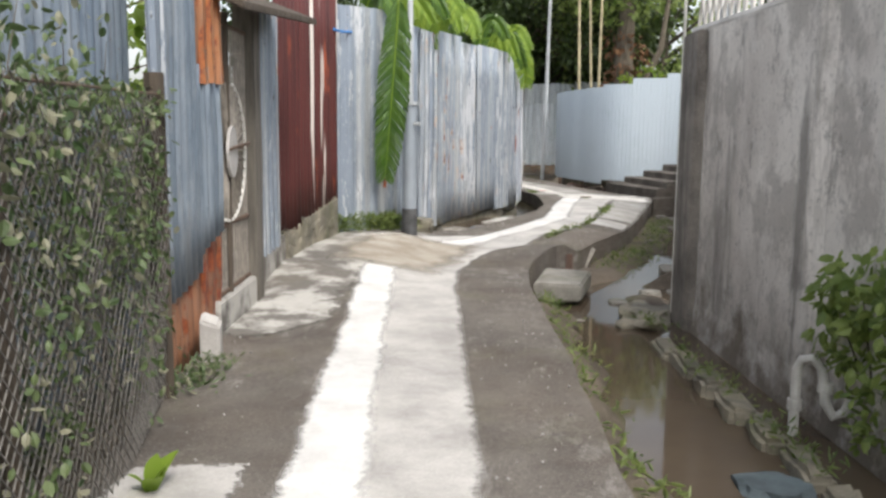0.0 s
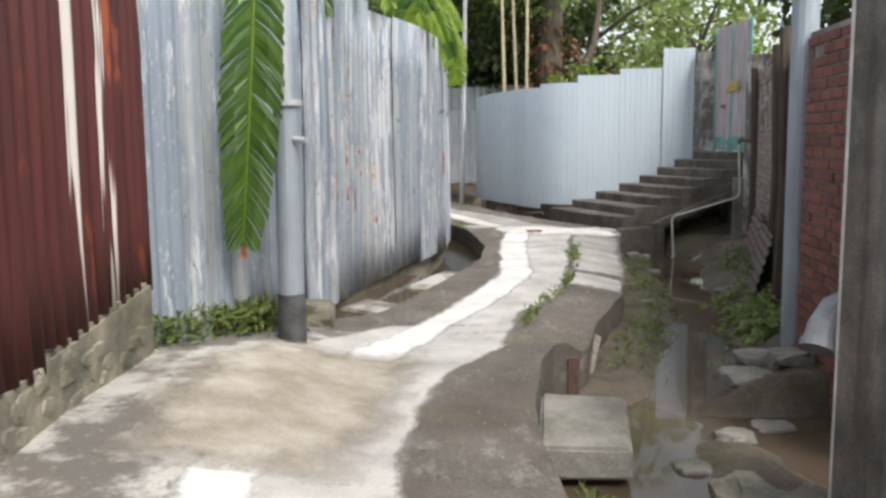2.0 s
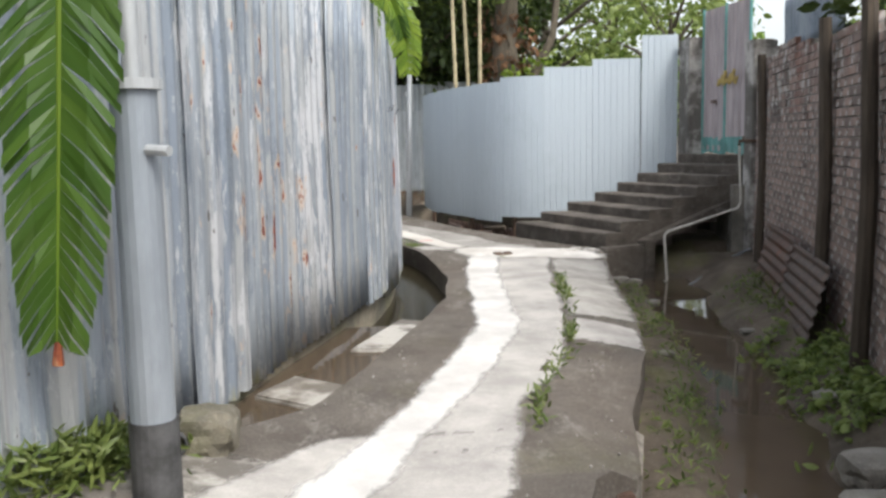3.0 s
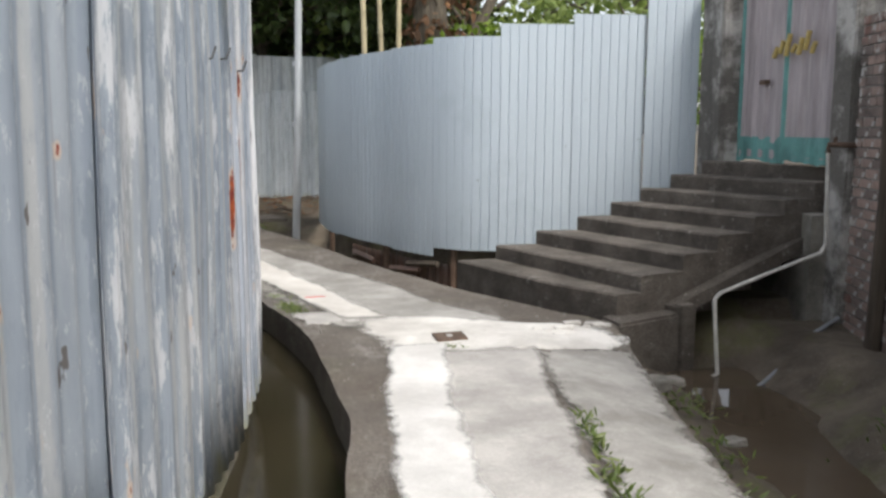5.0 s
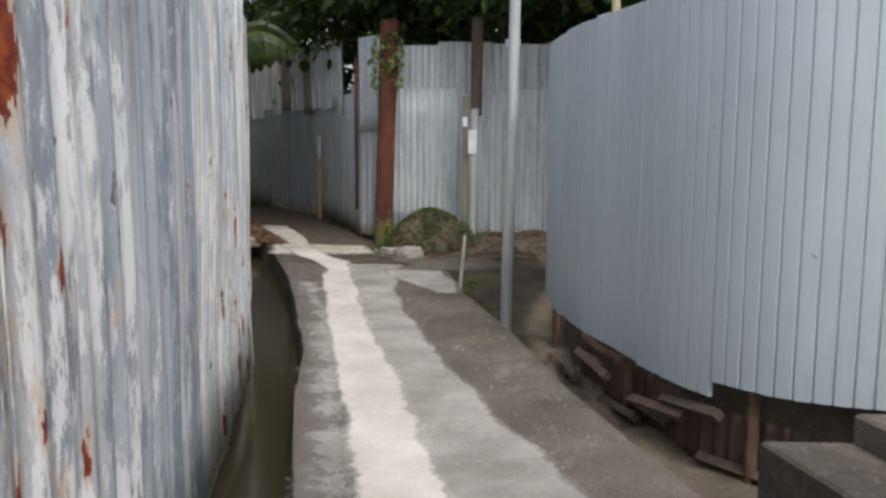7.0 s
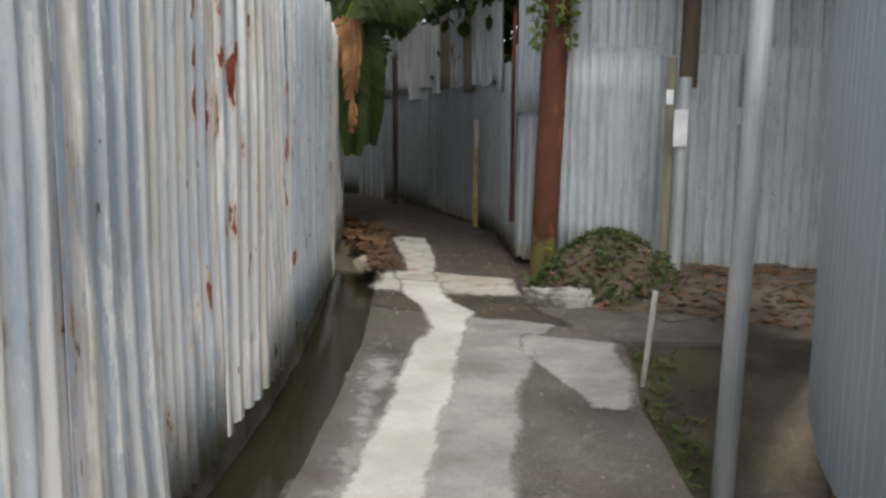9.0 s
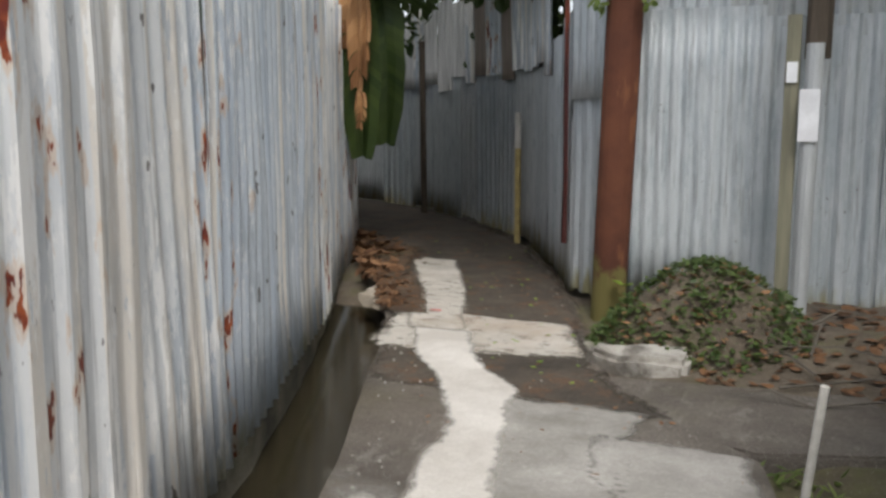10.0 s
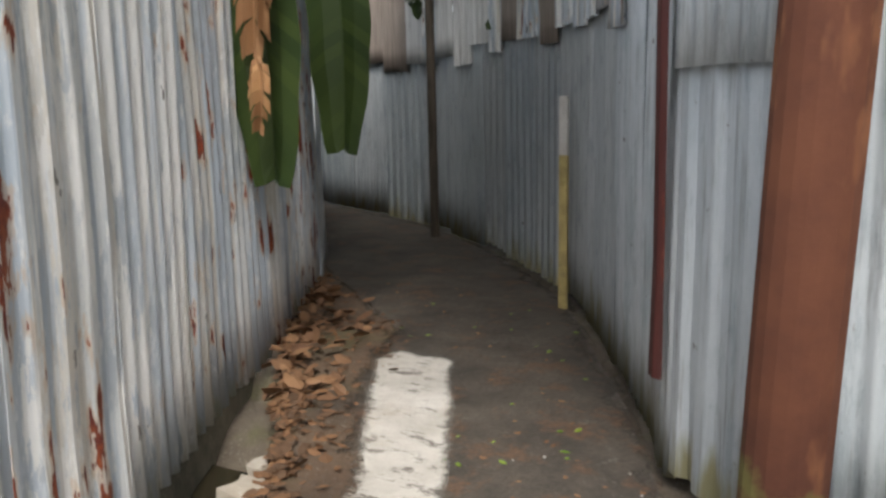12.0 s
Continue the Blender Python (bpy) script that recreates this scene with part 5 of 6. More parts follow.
def gate_garden():
    owner = thing("garden_gate", "rusty iron bar gate with a sunburst ring, closed", "gate", (2.12, 7.6, 0.25))
    a, b = Vector((2.165, 7.12, 0)), Vector((2.075, 8.02, 0))
    d = (b - a)
    L = d.length
    d.normalize()
    k = 0
    s = 0.03
    while s < L:
        p = a + d * s
        under(part("bar", tube([p + Vector((0, 0, 0.27)), p + Vector((0, 0, 2.02))], 0.008, 5), M["gate_iron"], None), owner)
        s += 0.078
    for z in (0.28, 0.72, 1.22, 2.02):
        under(part("rail", tube([a + Vector((0.005, 0, z)), b + Vector((0.005, 0, z))], 0.016, 6), M["iron"], None), owner)
    under(part("stile", tube([a + d * 0.32 + Vector((0.012, 0, 0.2)), a + d * 0.32 + Vector((0.012, 0, 2.1))], 0.022, 6), M["wood_dark"], None, "dark upright stile"), owner)
    c = a + d * 0.34 + Vector((0.02, 0, 1.2))
    ring = [c + d * (0.46 * math.cos(t)) + Vector((0, 0, 0.46 * math.sin(t))) for t in np.linspace(-1.9, 1.3, 22)]
    ring_ob = under(part("ring", tube(ring, 0.011, 6), M["pvc"], None, "pale ring of bent tube"), owner)
    for t in np.linspace(0, 2 * math.pi, 40, endpoint=False):
        u = d * math.cos(t) + Vector((0, 0, math.sin(t)))
        under(part("spoke", tube([c + u * 0.12, c + u * min(0.45, 0.31 / max(0.01, -math.cos(t)))], 0.007, 4), M["gate_iron"], None), ring_ob)
    disc = bmesh.new()
    tube([c + Vector((0.012, 0, 0)), c + Vector((0.03, 0.003, 0))], 0.17, 20, disc)
    under(part("disc", disc, M["cement_grey"], None, "dull grey round plate"), owner)
    under(part("bolt", tube([c + d * -0.15 + Vector((0.04, 0, 0.02)), c + d * 0.42 + Vector((0.04, 0, 0.05))], 0.012, 6), M["iron"], None, "sliding bolt"), owner)
gate_garden()
tagged(part("trim_gate_sill", prism([(1.99, 7.06), (2.21, 7.06), (2.12, 8.15), (1.9, 8.15)], -0.1, 0.26, 0.012), M["cement_mottled"], None), "chipped cement sill under the gate", "sill", kind="structure")
for nm, x, y, w in (("gate_post", 2.06, 8.13, 0.08), ("gate_post", 2.13, 7.16, 0.03)):
    tagged(part(nm, box(x - w, y - w, 0.0, x + w, y + w, 2.25, 0.008, 0.012, y, 5), M["wood_post"], None), "weathered grey wooden gate post", "post", group="gate posts")
panel("narrow_sheet", "pale narrow zinc sheet beside the gate post", (2.045, 8.24), (1.975, 9.1), 0.36, 2.3, "wide", M["zinc"], 0.03, (-0.02, 0), seed=9)
tagged(part("trim_plinth_gate", prism([(1.8, 8.2), (2.05, 8.2), (1.965, 9.4), (1.75, 9.4)], -0.1, [0.36, 0.36, 0.40, 0.40], 0.015), M["cement_mottled"], None), "stained cement plinth below the zinc sheet", "plinth", kind="structure")
tagged(part("awning", prism([(1.35, 6.95), (2.42, 7.02), (2.42, 8.8), (1.35, 8.85)], [2.5, 2.06, 2.16, 2.55], [2.56, 2.11, 2.21, 2.61], 0.01), M["wood_dark"], None), "dark mouldy little roof over the gate", "awning")
red_line = Line([(1.965, 9.08), (2.06, 11.08)])
red = thing("fence_red", "dark red painted corrugated sheets flaking to rust and bare metal", "fence", kind="structure")
for q0, q1 in ((0.0, 0.72), (0.68, 1.3), (1.26, red_line.length)):
    sheet("sheet", red_line, q0, q1, 0.44 + 0.09 * q0, 2.7, "sine", M["red_sheet"], red, 0.004 * (q0 > 0.5), seed=q0, ragged=0.03)
def stone_plinth():
    owner = thing("plinth_red", "mossy rubble stone plinth under the red sheets", "plinth", kind="structure")
    part("core", prism([(1.70, 9.38), (1.985, 9.38), (2.09, 11.0), (1.78, 11.0)], -0.1, [0.46, 0.44, 0.62, 0.64], 0.02), M["plinth"], owner)
    rng = random.Random(8)
    y = 9.45
    for k in range(26):
        yy = rng.uniform(9.45, 10.92)
        xx = 1.985 + 0.105 * (yy - 9.38) / 1.62
        zz = rng.uniform(0.16, 0.42 + 0.08 * (yy - 9.4))
        part("stone", lump(xx - 0.03, yy, zz, 0.05, rng.uniform(0.07, 0.13), rng.uniform(0.05, 0.09), k, 0.3), M["plinth"], owner)
stone_plinth()
tagged(part("blue_strap", tube([(2.06, 10.92, 2.36), (2.12, 11.06, 2.35), (2.2, 11.2, 2.36)], 0.014, 6), plain("blue_plastic", (0.05, 0.2, 0.5), 0.5), None), "short blue plastic strap on the fence top", "strap")
fl = Line(FENCE_LEFT)
for y, z in ((16.35, 1.66), (16.62, 1.68), (17.05, 1.66)):
    q = float(np.interp(y, fl.p[:, 1], fl.s))
    xy, nr = fl.at(np.array([q]))
    p, nn = Vector((xy[0][0], xy[0][1], z)), Vector((nr[0][0], nr[0][1], 0))
    tagged(part("wire_hook", tube([p - nn * 0.01, p + nn * 0.035 + Vector((0, 0, 0.005)), p + nn * 0.05 + Vector((0, 0.02, 0.05))], 0.005, 5), M["black_base"], None), "bent black wire hook through the zinc sheet", "hook", group="wire hooks")

# ---- poles ----
def sleeve_pole():
    x, y = 2.80, 11.44
    owner = thing("lamp_post", "grey galvanised pipe pole with a black foot", "pole", (x, y, 0.18))
    def ring(z0, z1, r, name, mat, label=""):
        under(part(name, tube([(x, y, z0), (x, y, z1)], r, 20), mat, None, label, smooth=False), owner)
    ring(0.05, 0.46, 0.086, "foot", M["black_base"], "black tarred foot")
    ring(0.44, 1.62, 0.078, "sleeve", M["pole_blue"])
    ring(1.60, 1.635, 0.098, "clamp", M["pole"], "clamp ring")
    ring(1.62, 6.2, 0.030, "shaft", M["pole"])
    under(part("bolt", tube([(x + 0.05, y - 0.06, 1.40), (x + 0.13, y - 0.10, 1.395)], 0.018, 8), M["pole"], None, "short steel bolt"), owner)
sleeve_pole()
def thin_pole(name, label, pts, r, mat, cat="pole", bands=()):
    owner = thing(name, label, cat, pts[0])
    shaft = under(part("shaft", tube(pts, r, 14), mat, None), owner)
    for t, k in bands:
        p = Vector(pts[0]).lerp(Vector(pts[-1]), t)
        q = Vector(pts[0]).lerp(Vector(pts[-1]), t + 0.01)
        under(part("band", tube([p, q], k, 14), M["pole"], None), shaft)
    return owner
thin_pole("lamp_post", "thin grey leaning lamp pole beside the lane", [(4.41, 24.62, -0.36), (4.46, 24.4, 1.5), (4.52, 24.1, 6.0)], [0.052, 0.048, 0.036], M["pole"], bands=((0.28, 0.066), (0.40, 0.064)))
thin_pole("drain_pole", "grey pipe pole against the brick wall", [(6.34, 12.36, -0.42), (6.31, 12.36, 4.2)], 0.095, M["pole_blue"])
thin_pole("conduit", "thin white conduit on the wall end", [(5.47, 9.90, -0.5), (5.465, 9.90, 3.0)], 0.013, M["pvc"], "pipe")
big = thing("waste_pipe", "thick grey waste pipe poking from the wall", "pipe", (5.9, 10.9, 0.2))
under(part("pipe", tube([(6.2, 11.2, 0.42), (5.98, 11.02, 0.40), (5.86, 10.9, 0.32), (5.82, 10.86, 0.22)], 0.085, 16), M["pvc_grey"], None), big)
under(part("collar", tube([(5.835, 10.875, 0.25), (5.815, 10.855, 0.205)], 0.098, 16), M["pvc_grey"], None), big)

# ---- banana leaves ----
def banana_leaf(name, base, mid, tip, width, mat, label, seed, lobes=34, rib=None, hang=0.5, category="leaf", split=True):
    """A split leaf blade on a curved rib."""
    rng = random.Random(seed)
    B, C, T = Vector(base), Vector(mid), Vector(tip)
    at = lambda t: B * (1 - t) ** 2 + C * 2 * t * (1 - t) + T * t * t
    owner = thing(name, label, category, base)
    view = Vector((0.25, -1, 0)).normalized()
    rib_bm = tube([at(t) for t in np.linspace(0, 1, 10)], [0.016 * (1 - 0.8 * t) for t in np.linspace(0, 1, 10)], 5)
    under(part("rib", rib_bm, rib or M["leaf_bright"], None, "pale midrib"), owner)
    verts, faces = [], []
    for side in (-1, 1):
        for i in range(lobes):
            t0, t1 = 0.03 + 0.96 * i / lobes, 0.03 + 0.96 * (i + (0.99 if split else 1.0)) / lobes
            gap = rng.uniform(0.1, 0.5) if split and rng.random() < 0.25 else 0.0
            uneven = rng.uniform(0.92, 1.05) if split else 1.0
            def half(t):
                w = width * 0.5 * (math.sin(math.pi * min(1, 0.10 + 0.86 * t)) ** 0.55) * uneven
                return w if split else w * (1 + 0.25 * noise.noise(Vector((t * 5, seed, side))))
            down = hang * (rng.uniform(0.85, 1.15) if split else 1.0)
            base_i = len(verts)
            for u in (0.0, 0.5, 1.0):
                for t in (t0, t1 - gap * (t1 - t0) * u):
                    p = at(min(1, t + 0.06 * u))
                    w = half(t) if not split else half((t0 + t1) / 2)
                    axis = (at(min(1, t + 0.02)) - at(max(0, t - 0.02))).normalized()
                    out = axis.cross(view).normalized() * side
                    fold = view * (0.05 * math.sin(u * 2.2) - (0.03 * u * rng.random() if split else 0.0))
                    verts.append(p + out * (w * u) + fold + Vector((0, 0, -down * w * u * u * 0.6)))
            for u in (0, 1):
                q = base_i + 2 * u
                faces.append((q, q + 1, q + 3, q + 2))
    under(mesh_object("blade", verts, faces, mat), owner)
    return owner
banana_leaf("banana_leaf", (2.70, 11.25, 2.75), (2.66, 11.22, 1.9), (2.54, 11.30, 0.76), 0.36, M["leaf_banana"], "long split green banana leaf hanging over the zinc fence", 3, 46)
tagged(part("leaf_bud", tube([(2.545, 11.30, 0.78), (2.54, 11.3, 0.70)], [0.012, 0.02], 6), M["rusty"], None), "reddish brown tip of the banana leaf", "leaf")
rngl = random.Random(12)
for i in range(15):
    y = 11.9 + i * 0.38
    x = fence_left_x(y) - rngl.uniform(0.25, 0.6)
    banana_leaf("banana_leaf", (x, y, rngl.uniform(2.2, 2.5)), (x + 0.15, y - 0.1, 3.4), (x + rngl.uniform(0.3, 0.75), y + rngl.uniform(-0.7, 0.5), rngl.uniform(2.3, 2.75)), rngl.uniform(0.22, 0.34), M["leaf_bright"] if i % 3 else M["leaf_banana"],
                "arching green banana leaf above the zinc fence", 20 + i, 26)
banana_leaf("banana_leaf", (3.75, 16.5, 2.75), (4.02, 16.5, 2.6), (4.02, 16.6, 2.0), 0.34, M["leaf_bright"], "yellow-green banana leaf drooping over the fence", 60, 18)
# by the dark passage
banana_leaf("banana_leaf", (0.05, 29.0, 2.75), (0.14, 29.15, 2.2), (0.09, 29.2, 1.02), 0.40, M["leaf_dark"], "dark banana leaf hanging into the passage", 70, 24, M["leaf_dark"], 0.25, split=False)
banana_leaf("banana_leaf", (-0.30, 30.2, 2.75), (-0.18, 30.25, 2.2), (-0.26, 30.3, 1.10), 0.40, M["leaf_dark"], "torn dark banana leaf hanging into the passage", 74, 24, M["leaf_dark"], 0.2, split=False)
for q, (dx, dy, top, end, wd) in enumerate([(0.0, 0.0, 2.6, 1.62, 0.20), (0.03, -0.02, 1.62, 1.28, 0.11), (-0.12, 0.03, 2.7, 1.95, 0.22), (0.09, -0.03, 2.6, 1.72, 0.10)]):
    banana_leaf("banana_leaf", (0.14 + dx, 29.03 + dy, top), (0.22 + dx, 28.99 + dy, (top + end) / 2 + 0.1), (0.15 + dx, 29.02 + dy, end), wd, M["leaf_dry"], "withered orange leaf hanging beside green ones", 72 + q, 7, M["leaf_dry"], 1.0)
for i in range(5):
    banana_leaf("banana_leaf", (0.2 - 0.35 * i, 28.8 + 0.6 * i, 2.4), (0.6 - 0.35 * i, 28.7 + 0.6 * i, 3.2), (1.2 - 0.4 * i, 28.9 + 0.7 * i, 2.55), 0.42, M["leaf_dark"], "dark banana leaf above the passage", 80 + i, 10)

# ---- trees and bushes ----
def crown_spots(rng, clumps, n, spread):
    pts = []
    for (x, y, z, r) in clumps:
        m = int(n * r * r)
        d = rng.normal(size=(m, 3))
        d /= np.linalg.norm(d, axis=1)[:, None]
        rad = r * rng.uniform(0.35, 1.0, m)[:, None] ** 0.6
        pts.append(np.array([x, y, z]) + d * rad * np.array([1, 1, spread]))
    return np.concatenate(pts)


def tree(name, x, y, height, low, radius, mat, label, seed, leaf=0.17, density=520, clumps=16, base=0.0):
    rng = np.random.default_rng(seed)
    owner = thing(name, label, "tree", (x, y, base))
    lean = rng.uniform(-0.4, 0.4, 2)
    top = Vector((x + lean[0], y + lean[1], height * 0.85))
    trunk = [Vector((x, y, base - 0.1)), Vector((x + lean[0] * 0.2, y + lean[1] * 0.3, height * 0.3)), Vector((x + lean[0] * 0.7, y + lean[1] * 0.6, height * 0.6)), top]
    r = 0.045 * height ** 0.9
    under(part("trunk", tube(trunk, [r * 0.9, r * 0.7, r * 0.45, r * 0.15], 9), M["bark"], None), owner)
    cl = []
    for i in range(clumps):
        a = 2.4 * i + rng.uniform(-0.5, 0.5)
        h = low + (height - low) * (i + 0.5) / clumps
        rr = radius * (0.35 + 0.65 * math.sin(math.pi * (0.15 + 0.8 * i / clumps))) * rng.uniform(0.6, 1.0)
        c = Vector((x + lean[0] * h / height + math.cos(a) * rr, y + lean[1] * h / height + math.sin(a) * rr, h))
        cl.append((c.x, c.y, c.z, radius * rng.uniform(0.28, 0.48)))
        start = Vector((x, y, base)).lerp(top, max(0.15, min(0.95, (h - 0.5) / height)))
        under(part("limb", tube([start, start.lerp(c, 0.5) + Vector((0, 0, 0.15)), c], [r * 0.3, r * 0.2, r * 0.06], 5), M["bark"], None), owner)
    v, f = leaves(crown_spots(rng, cl, density, 0.75), leaf, seed, droop=0.35)
    under(tagged(mesh_object("crown", v, f, mat), kind="stuff"), owner)
    return owner
LT, LB, LD = M["leaf_tree"], M["leaf_bright"], M["leaf_dark"]
for q, (x, y, h, low, r, mat) in enumerate([
        (9.4, 25.2, 4.4, 1.9, 1.6, LT), (8.0, 30.5, 6.5, 2.4, 2.8, LT), (4.6, 33.0, 7.0, 1.8, 2.8, LD),
        (7.38, 26.0, 3.0, 1.4, 0.75, LB), (9.6, 23.0, 3.2, 1.6, 0.7, LB), (14.5, 22.5, 7.0, 1.5, 2.8, LT), (3.0, 30.6, 5.6, 2.3, 2.1, LD), (0.6, 35.3, 6.5, 1.6, 2.6, LD),
        (7.9, 14.3, 4.2, 2.4, 0.85, LD), (8.6, 15.6, 4.4, 2.4, 1.2, LD), (5.2, 30.6, 5.2, 2.0, 1.9, LT), (4.2, 29.8, 5.6, 3.0, 2.3, LD), (-2.6, 30.2, 5.6, 2.5, 2.2, LD), (11.5, 35.0, 8.5, 2.0, 4.0, LT),
        (5.0, 38.0, 9.0, 2.0, 4.2, LT), (18.0, 26.0, 8.0, 1.5, 4.0, LT), (-2.5, 13.5, 4.5, 1.6, 1.6, LT), (-0.8, 7.9, 4.0, 1.2, 1.3, LT), (0.95, 8.15, 2.2, 0.25, 0.6, LB),
        # last one (4.7, 29.9): overhanging crown out of view, added to shade the passage
        (-6.0, 36.5, 8.0, 1.6, 3.2, LD), (-2.6, 38.0, 8.0, 1.6, 3.2, LD), (1.7, 31.6, 5.2, 2.9, 2.2, LD), (6.6, 30.4, 5.0, 1.8, 1.8, LD), (4.7, 29.9, 6.6, 3.3, 3.3, LD)]):
    tree("tree", x, y, h, low, r, mat, "bright yellow-green bushy tree behind the fence" if mat is LB else "dense leafy tree behind the fences", 100 + q, 0.15 if mat is LB else 0.19 if h < 7.5 else 0.25, (190 if mat is LT else 360) if h < 7.5 else (95 if mat is LT else 220))
for k, (x, y, dx) in enumerate([(5.32, 23.85, -0.2), (5.71, 24.94, -0.3), (5.76, 24.45, 0.05)]):
    thin_pole("bamboo_stem", "pale bare bamboo stem behind the pale fence", [(x, y, 0.0), (x + dx * 0.4, y, 3.0), (x + dx, y, 7.5)], [0.035, 0.032, 0.022], M["bamboo"], "bamboo")
old = thing("old_tree", "dark crooked tree trunk hung with dry brown creepers", "tree", (6.75, 26.35, 0.0))
trunk = under(part("trunk", tube([(6.75, 26.35, -0.1), (6.62, 26.3, 1.8), (6.55, 26.35, 3.2), (6.75, 26.4, 6.5)], [0.34, 0.30, 0.26, 0.15], 10), M["bark"], None), old)
under(part("limb", tube([(6.6, 26.3, 1.9), (7.1, 26.2, 2.6), (7.5, 26.15, 3.4), (7.7, 26.2, 5.0)], [0.14, 0.10, 0.08, 0.05], 8), M["bark"], None), old)
rngo = np.random.default_rng(71)
# high crown out of view, added to shade the back fence and mound
v, f = leaves(crown_spots(rngo, [(6.0, 26.0, 4.7, 1.0), (7.2, 26.8, 5.1, 1.1), (5.3, 26.6, 5.2, 1.0), (6.6, 25.4, 5.4, 1.0), (5.0, 27.6, 5.0, 1.0), (4.2, 27.0, 5.4, 0.9)], 240, 0.7), 0.2, 73, droop=0.4)
under(tagged(mesh_object("crown", v, f, M["leaf_tree"]), kind="stuff"), old)
v, f = leaves(crown_spots(rngo, [(6.4, 26.2, 2.6, 0.45), (6.7, 26.1, 3.3, 0.5), (6.3, 26.3, 3.6, 0.4)], 420, 1.2), 0.16, 72, droop=0.6)
under(tagged(mesh_object("creeper", v, f, M["leaf_litter"]), kind="stuff"), old)


def weeds(name, spots, size, mat, label, seed, shape="blade", droop=-0.6, cat="weeds"):
    v, f = leaves(spots, size, seed, shape, droop)
    return tagged(mesh_object(name, v, f, mat), label, cat, kind="stuff")
def strip_spots(n, y0, y1, xf, width, zf, seed, h=0.06):
    rng = np.random.default_rng(seed)
    out = []
    while len(out) < n:
        y = rng.uniform(y0, y1)
        x = xf(y) + rng.normal(0, width)
        if noise.noise(Vector((x * 2.2, y * 2.2, seed))) + rng.uniform(-0.4, 0.4) > 0.02:
            out.append((x, y, zf(x, y) + rng.uniform(0, h)))
    return np.array(out)
G = M["leaf_grass"]
weeds("weeds", strip_spots(1700, 11.0, 11.75, lambda y: 2.05 + (y - 11.0) * 0.75, 0.10, lambda x, y: lane_z(x, y), 1, 0.17), 0.075, G, "green weeds at the foot of the fence and pole", 1)
weeds("weeds", strip_spots(900, 12.3, 18.0, lambda y: lane_right(y) + 0.28, 0.14, lambda x, y: ground_z(x, y), 2), 0.06, G, "weeds on the muddy bank below the lane", 2)
bank_x = curve([(12.2, 6.15), (13.2, 6.42), (14.2, 6.72), (15.2, 6.95), (17, 7.4)])
weeds("weeds", strip_spots(800, 12.3, 15.2, bank_x, 0.14, lambda x, y: max(ground_z(x, y), -0.42), 3, 0.14), 0.075, M["leaf_tree"], "bright green leafy weeds on the ditch bank", 33, "diamond", 0.1)
weeds("weeds", strip_spots(900, 12.4, 17.0, lambda y: lane_right(y) + 1.4, 0.16, lambda x, y: ground_z(x, y), 3, 0.10), 0.07, G, "green weeds along the ditch bank", 3)
weeds("weeds", strip_spots(420, 12.3, 16.8, lambda y: seam(y) + 0.03, 0.03, lambda x, y: lane_z(x, y), 4, 0.03), 0.06, G, "thin weeds in the joint of the slabs", 4)
weeds("weeds", strip_spots(450, 5.0, 10.0, lambda y: lane_right(y) + 0.22, 0.12, lambda x, y: ground_z(x, y), 5), 0.07, G, "sparse weeds on the ditch edge", 5)
weeds("weeds", strip_spots(260, 5.75, 6.4, lambda y: 2.45, 0.07, lambda x, y: lane_z(x, y), 6, 0.08), 0.055, M["leaf_ivy"], "withered weeds at the fence foot", 6)
weeds("weeds", strip_spots(380, 19.0, 20.0, lambda y: lane_left(y) + 0.12, 0.05, lambda x, y: lane_z(x, y), 7, 0.02), 0.03, G, "mossy weeds on the drain edge", 7)
weeds("weeds", strip_spots(60, 18.05, 18.2, lambda y: 5.15, 0.04, lambda x, y: lane_z(x, y), 8, 0.01), 0.03, G, "tiny weed tuft in the cement", 8)
weeds("weeds", strip_spots(260, 24.6, 26.0, lambda y: lane_right(y) + 0.2, 0.1, lambda x, y: ground_z(x, y), 9, 0.05), 0.07, G, "weeds in the gully", 9)
weeds("weeds", strip_spots(300, 6.0, 9.5, lambda y: 5.62 - 0.12 * (y - 6), 0.06, lambda x, y: -0.28, 10, 0.05), 0.06, G, "small weeds on the kerb by the wall", 10)

# ---- ditch things ----
tagged(part("concrete_block", prism([(4.19, 10.36), (4.66, 10.33), (4.82, 11.18), (4.32, 11.26)], [-0.33, -0.33, -0.33, -0.33], [-0.15, -0.16, -0.15, -0.14], 0.02), M["stone"], None), "rough concrete slab lying in the ditch edge", "slab")
tagged(part("stone", lump(4.47, 10.8, -0.40, 0.22, 0.32, 0.12, 5), M["stone"], None), "mossy stone under the concrete slab", "stone")
rng = random.Random(77)
for i, (x, y, s) in enumerate([(5.78, 11.75, 0.2), (6.05, 12.3, 0.2), (6.08, 11.8, 0.17), (5.75, 11.25, 0.15), (5.42, 11.0, 0.14), (5.05, 10.6, 0.12), (5.85, 12.05, 0.13), (4.62, 9.75, 0.07),
                              (6.55, 18.2, 0.12), (6.75, 18.35, 0.1), (6.62, 17.3, 0.09),  (5.9, 14.9, 0.08), (6.9, 15.6, 0.08), (6.45, 13.4, 0.14), (6.7, 13.3, 0.1)]):
    z = max(-0.44, ground_z(x, y)) + s * 0.12
    tagged(part("stone", lump(x, y, z, s, s * rng.uniform(0.7, 1.2), s * rng.uniform(0.35, 0.6), i, 0.45, 3), M["stone"], None), "broken grey stone in the muddy ditch", "stone", group="ditch stones")
rock = lump(0, 0, 0, 0.30, 0.62, 0.20, 61, 0.9, 4)
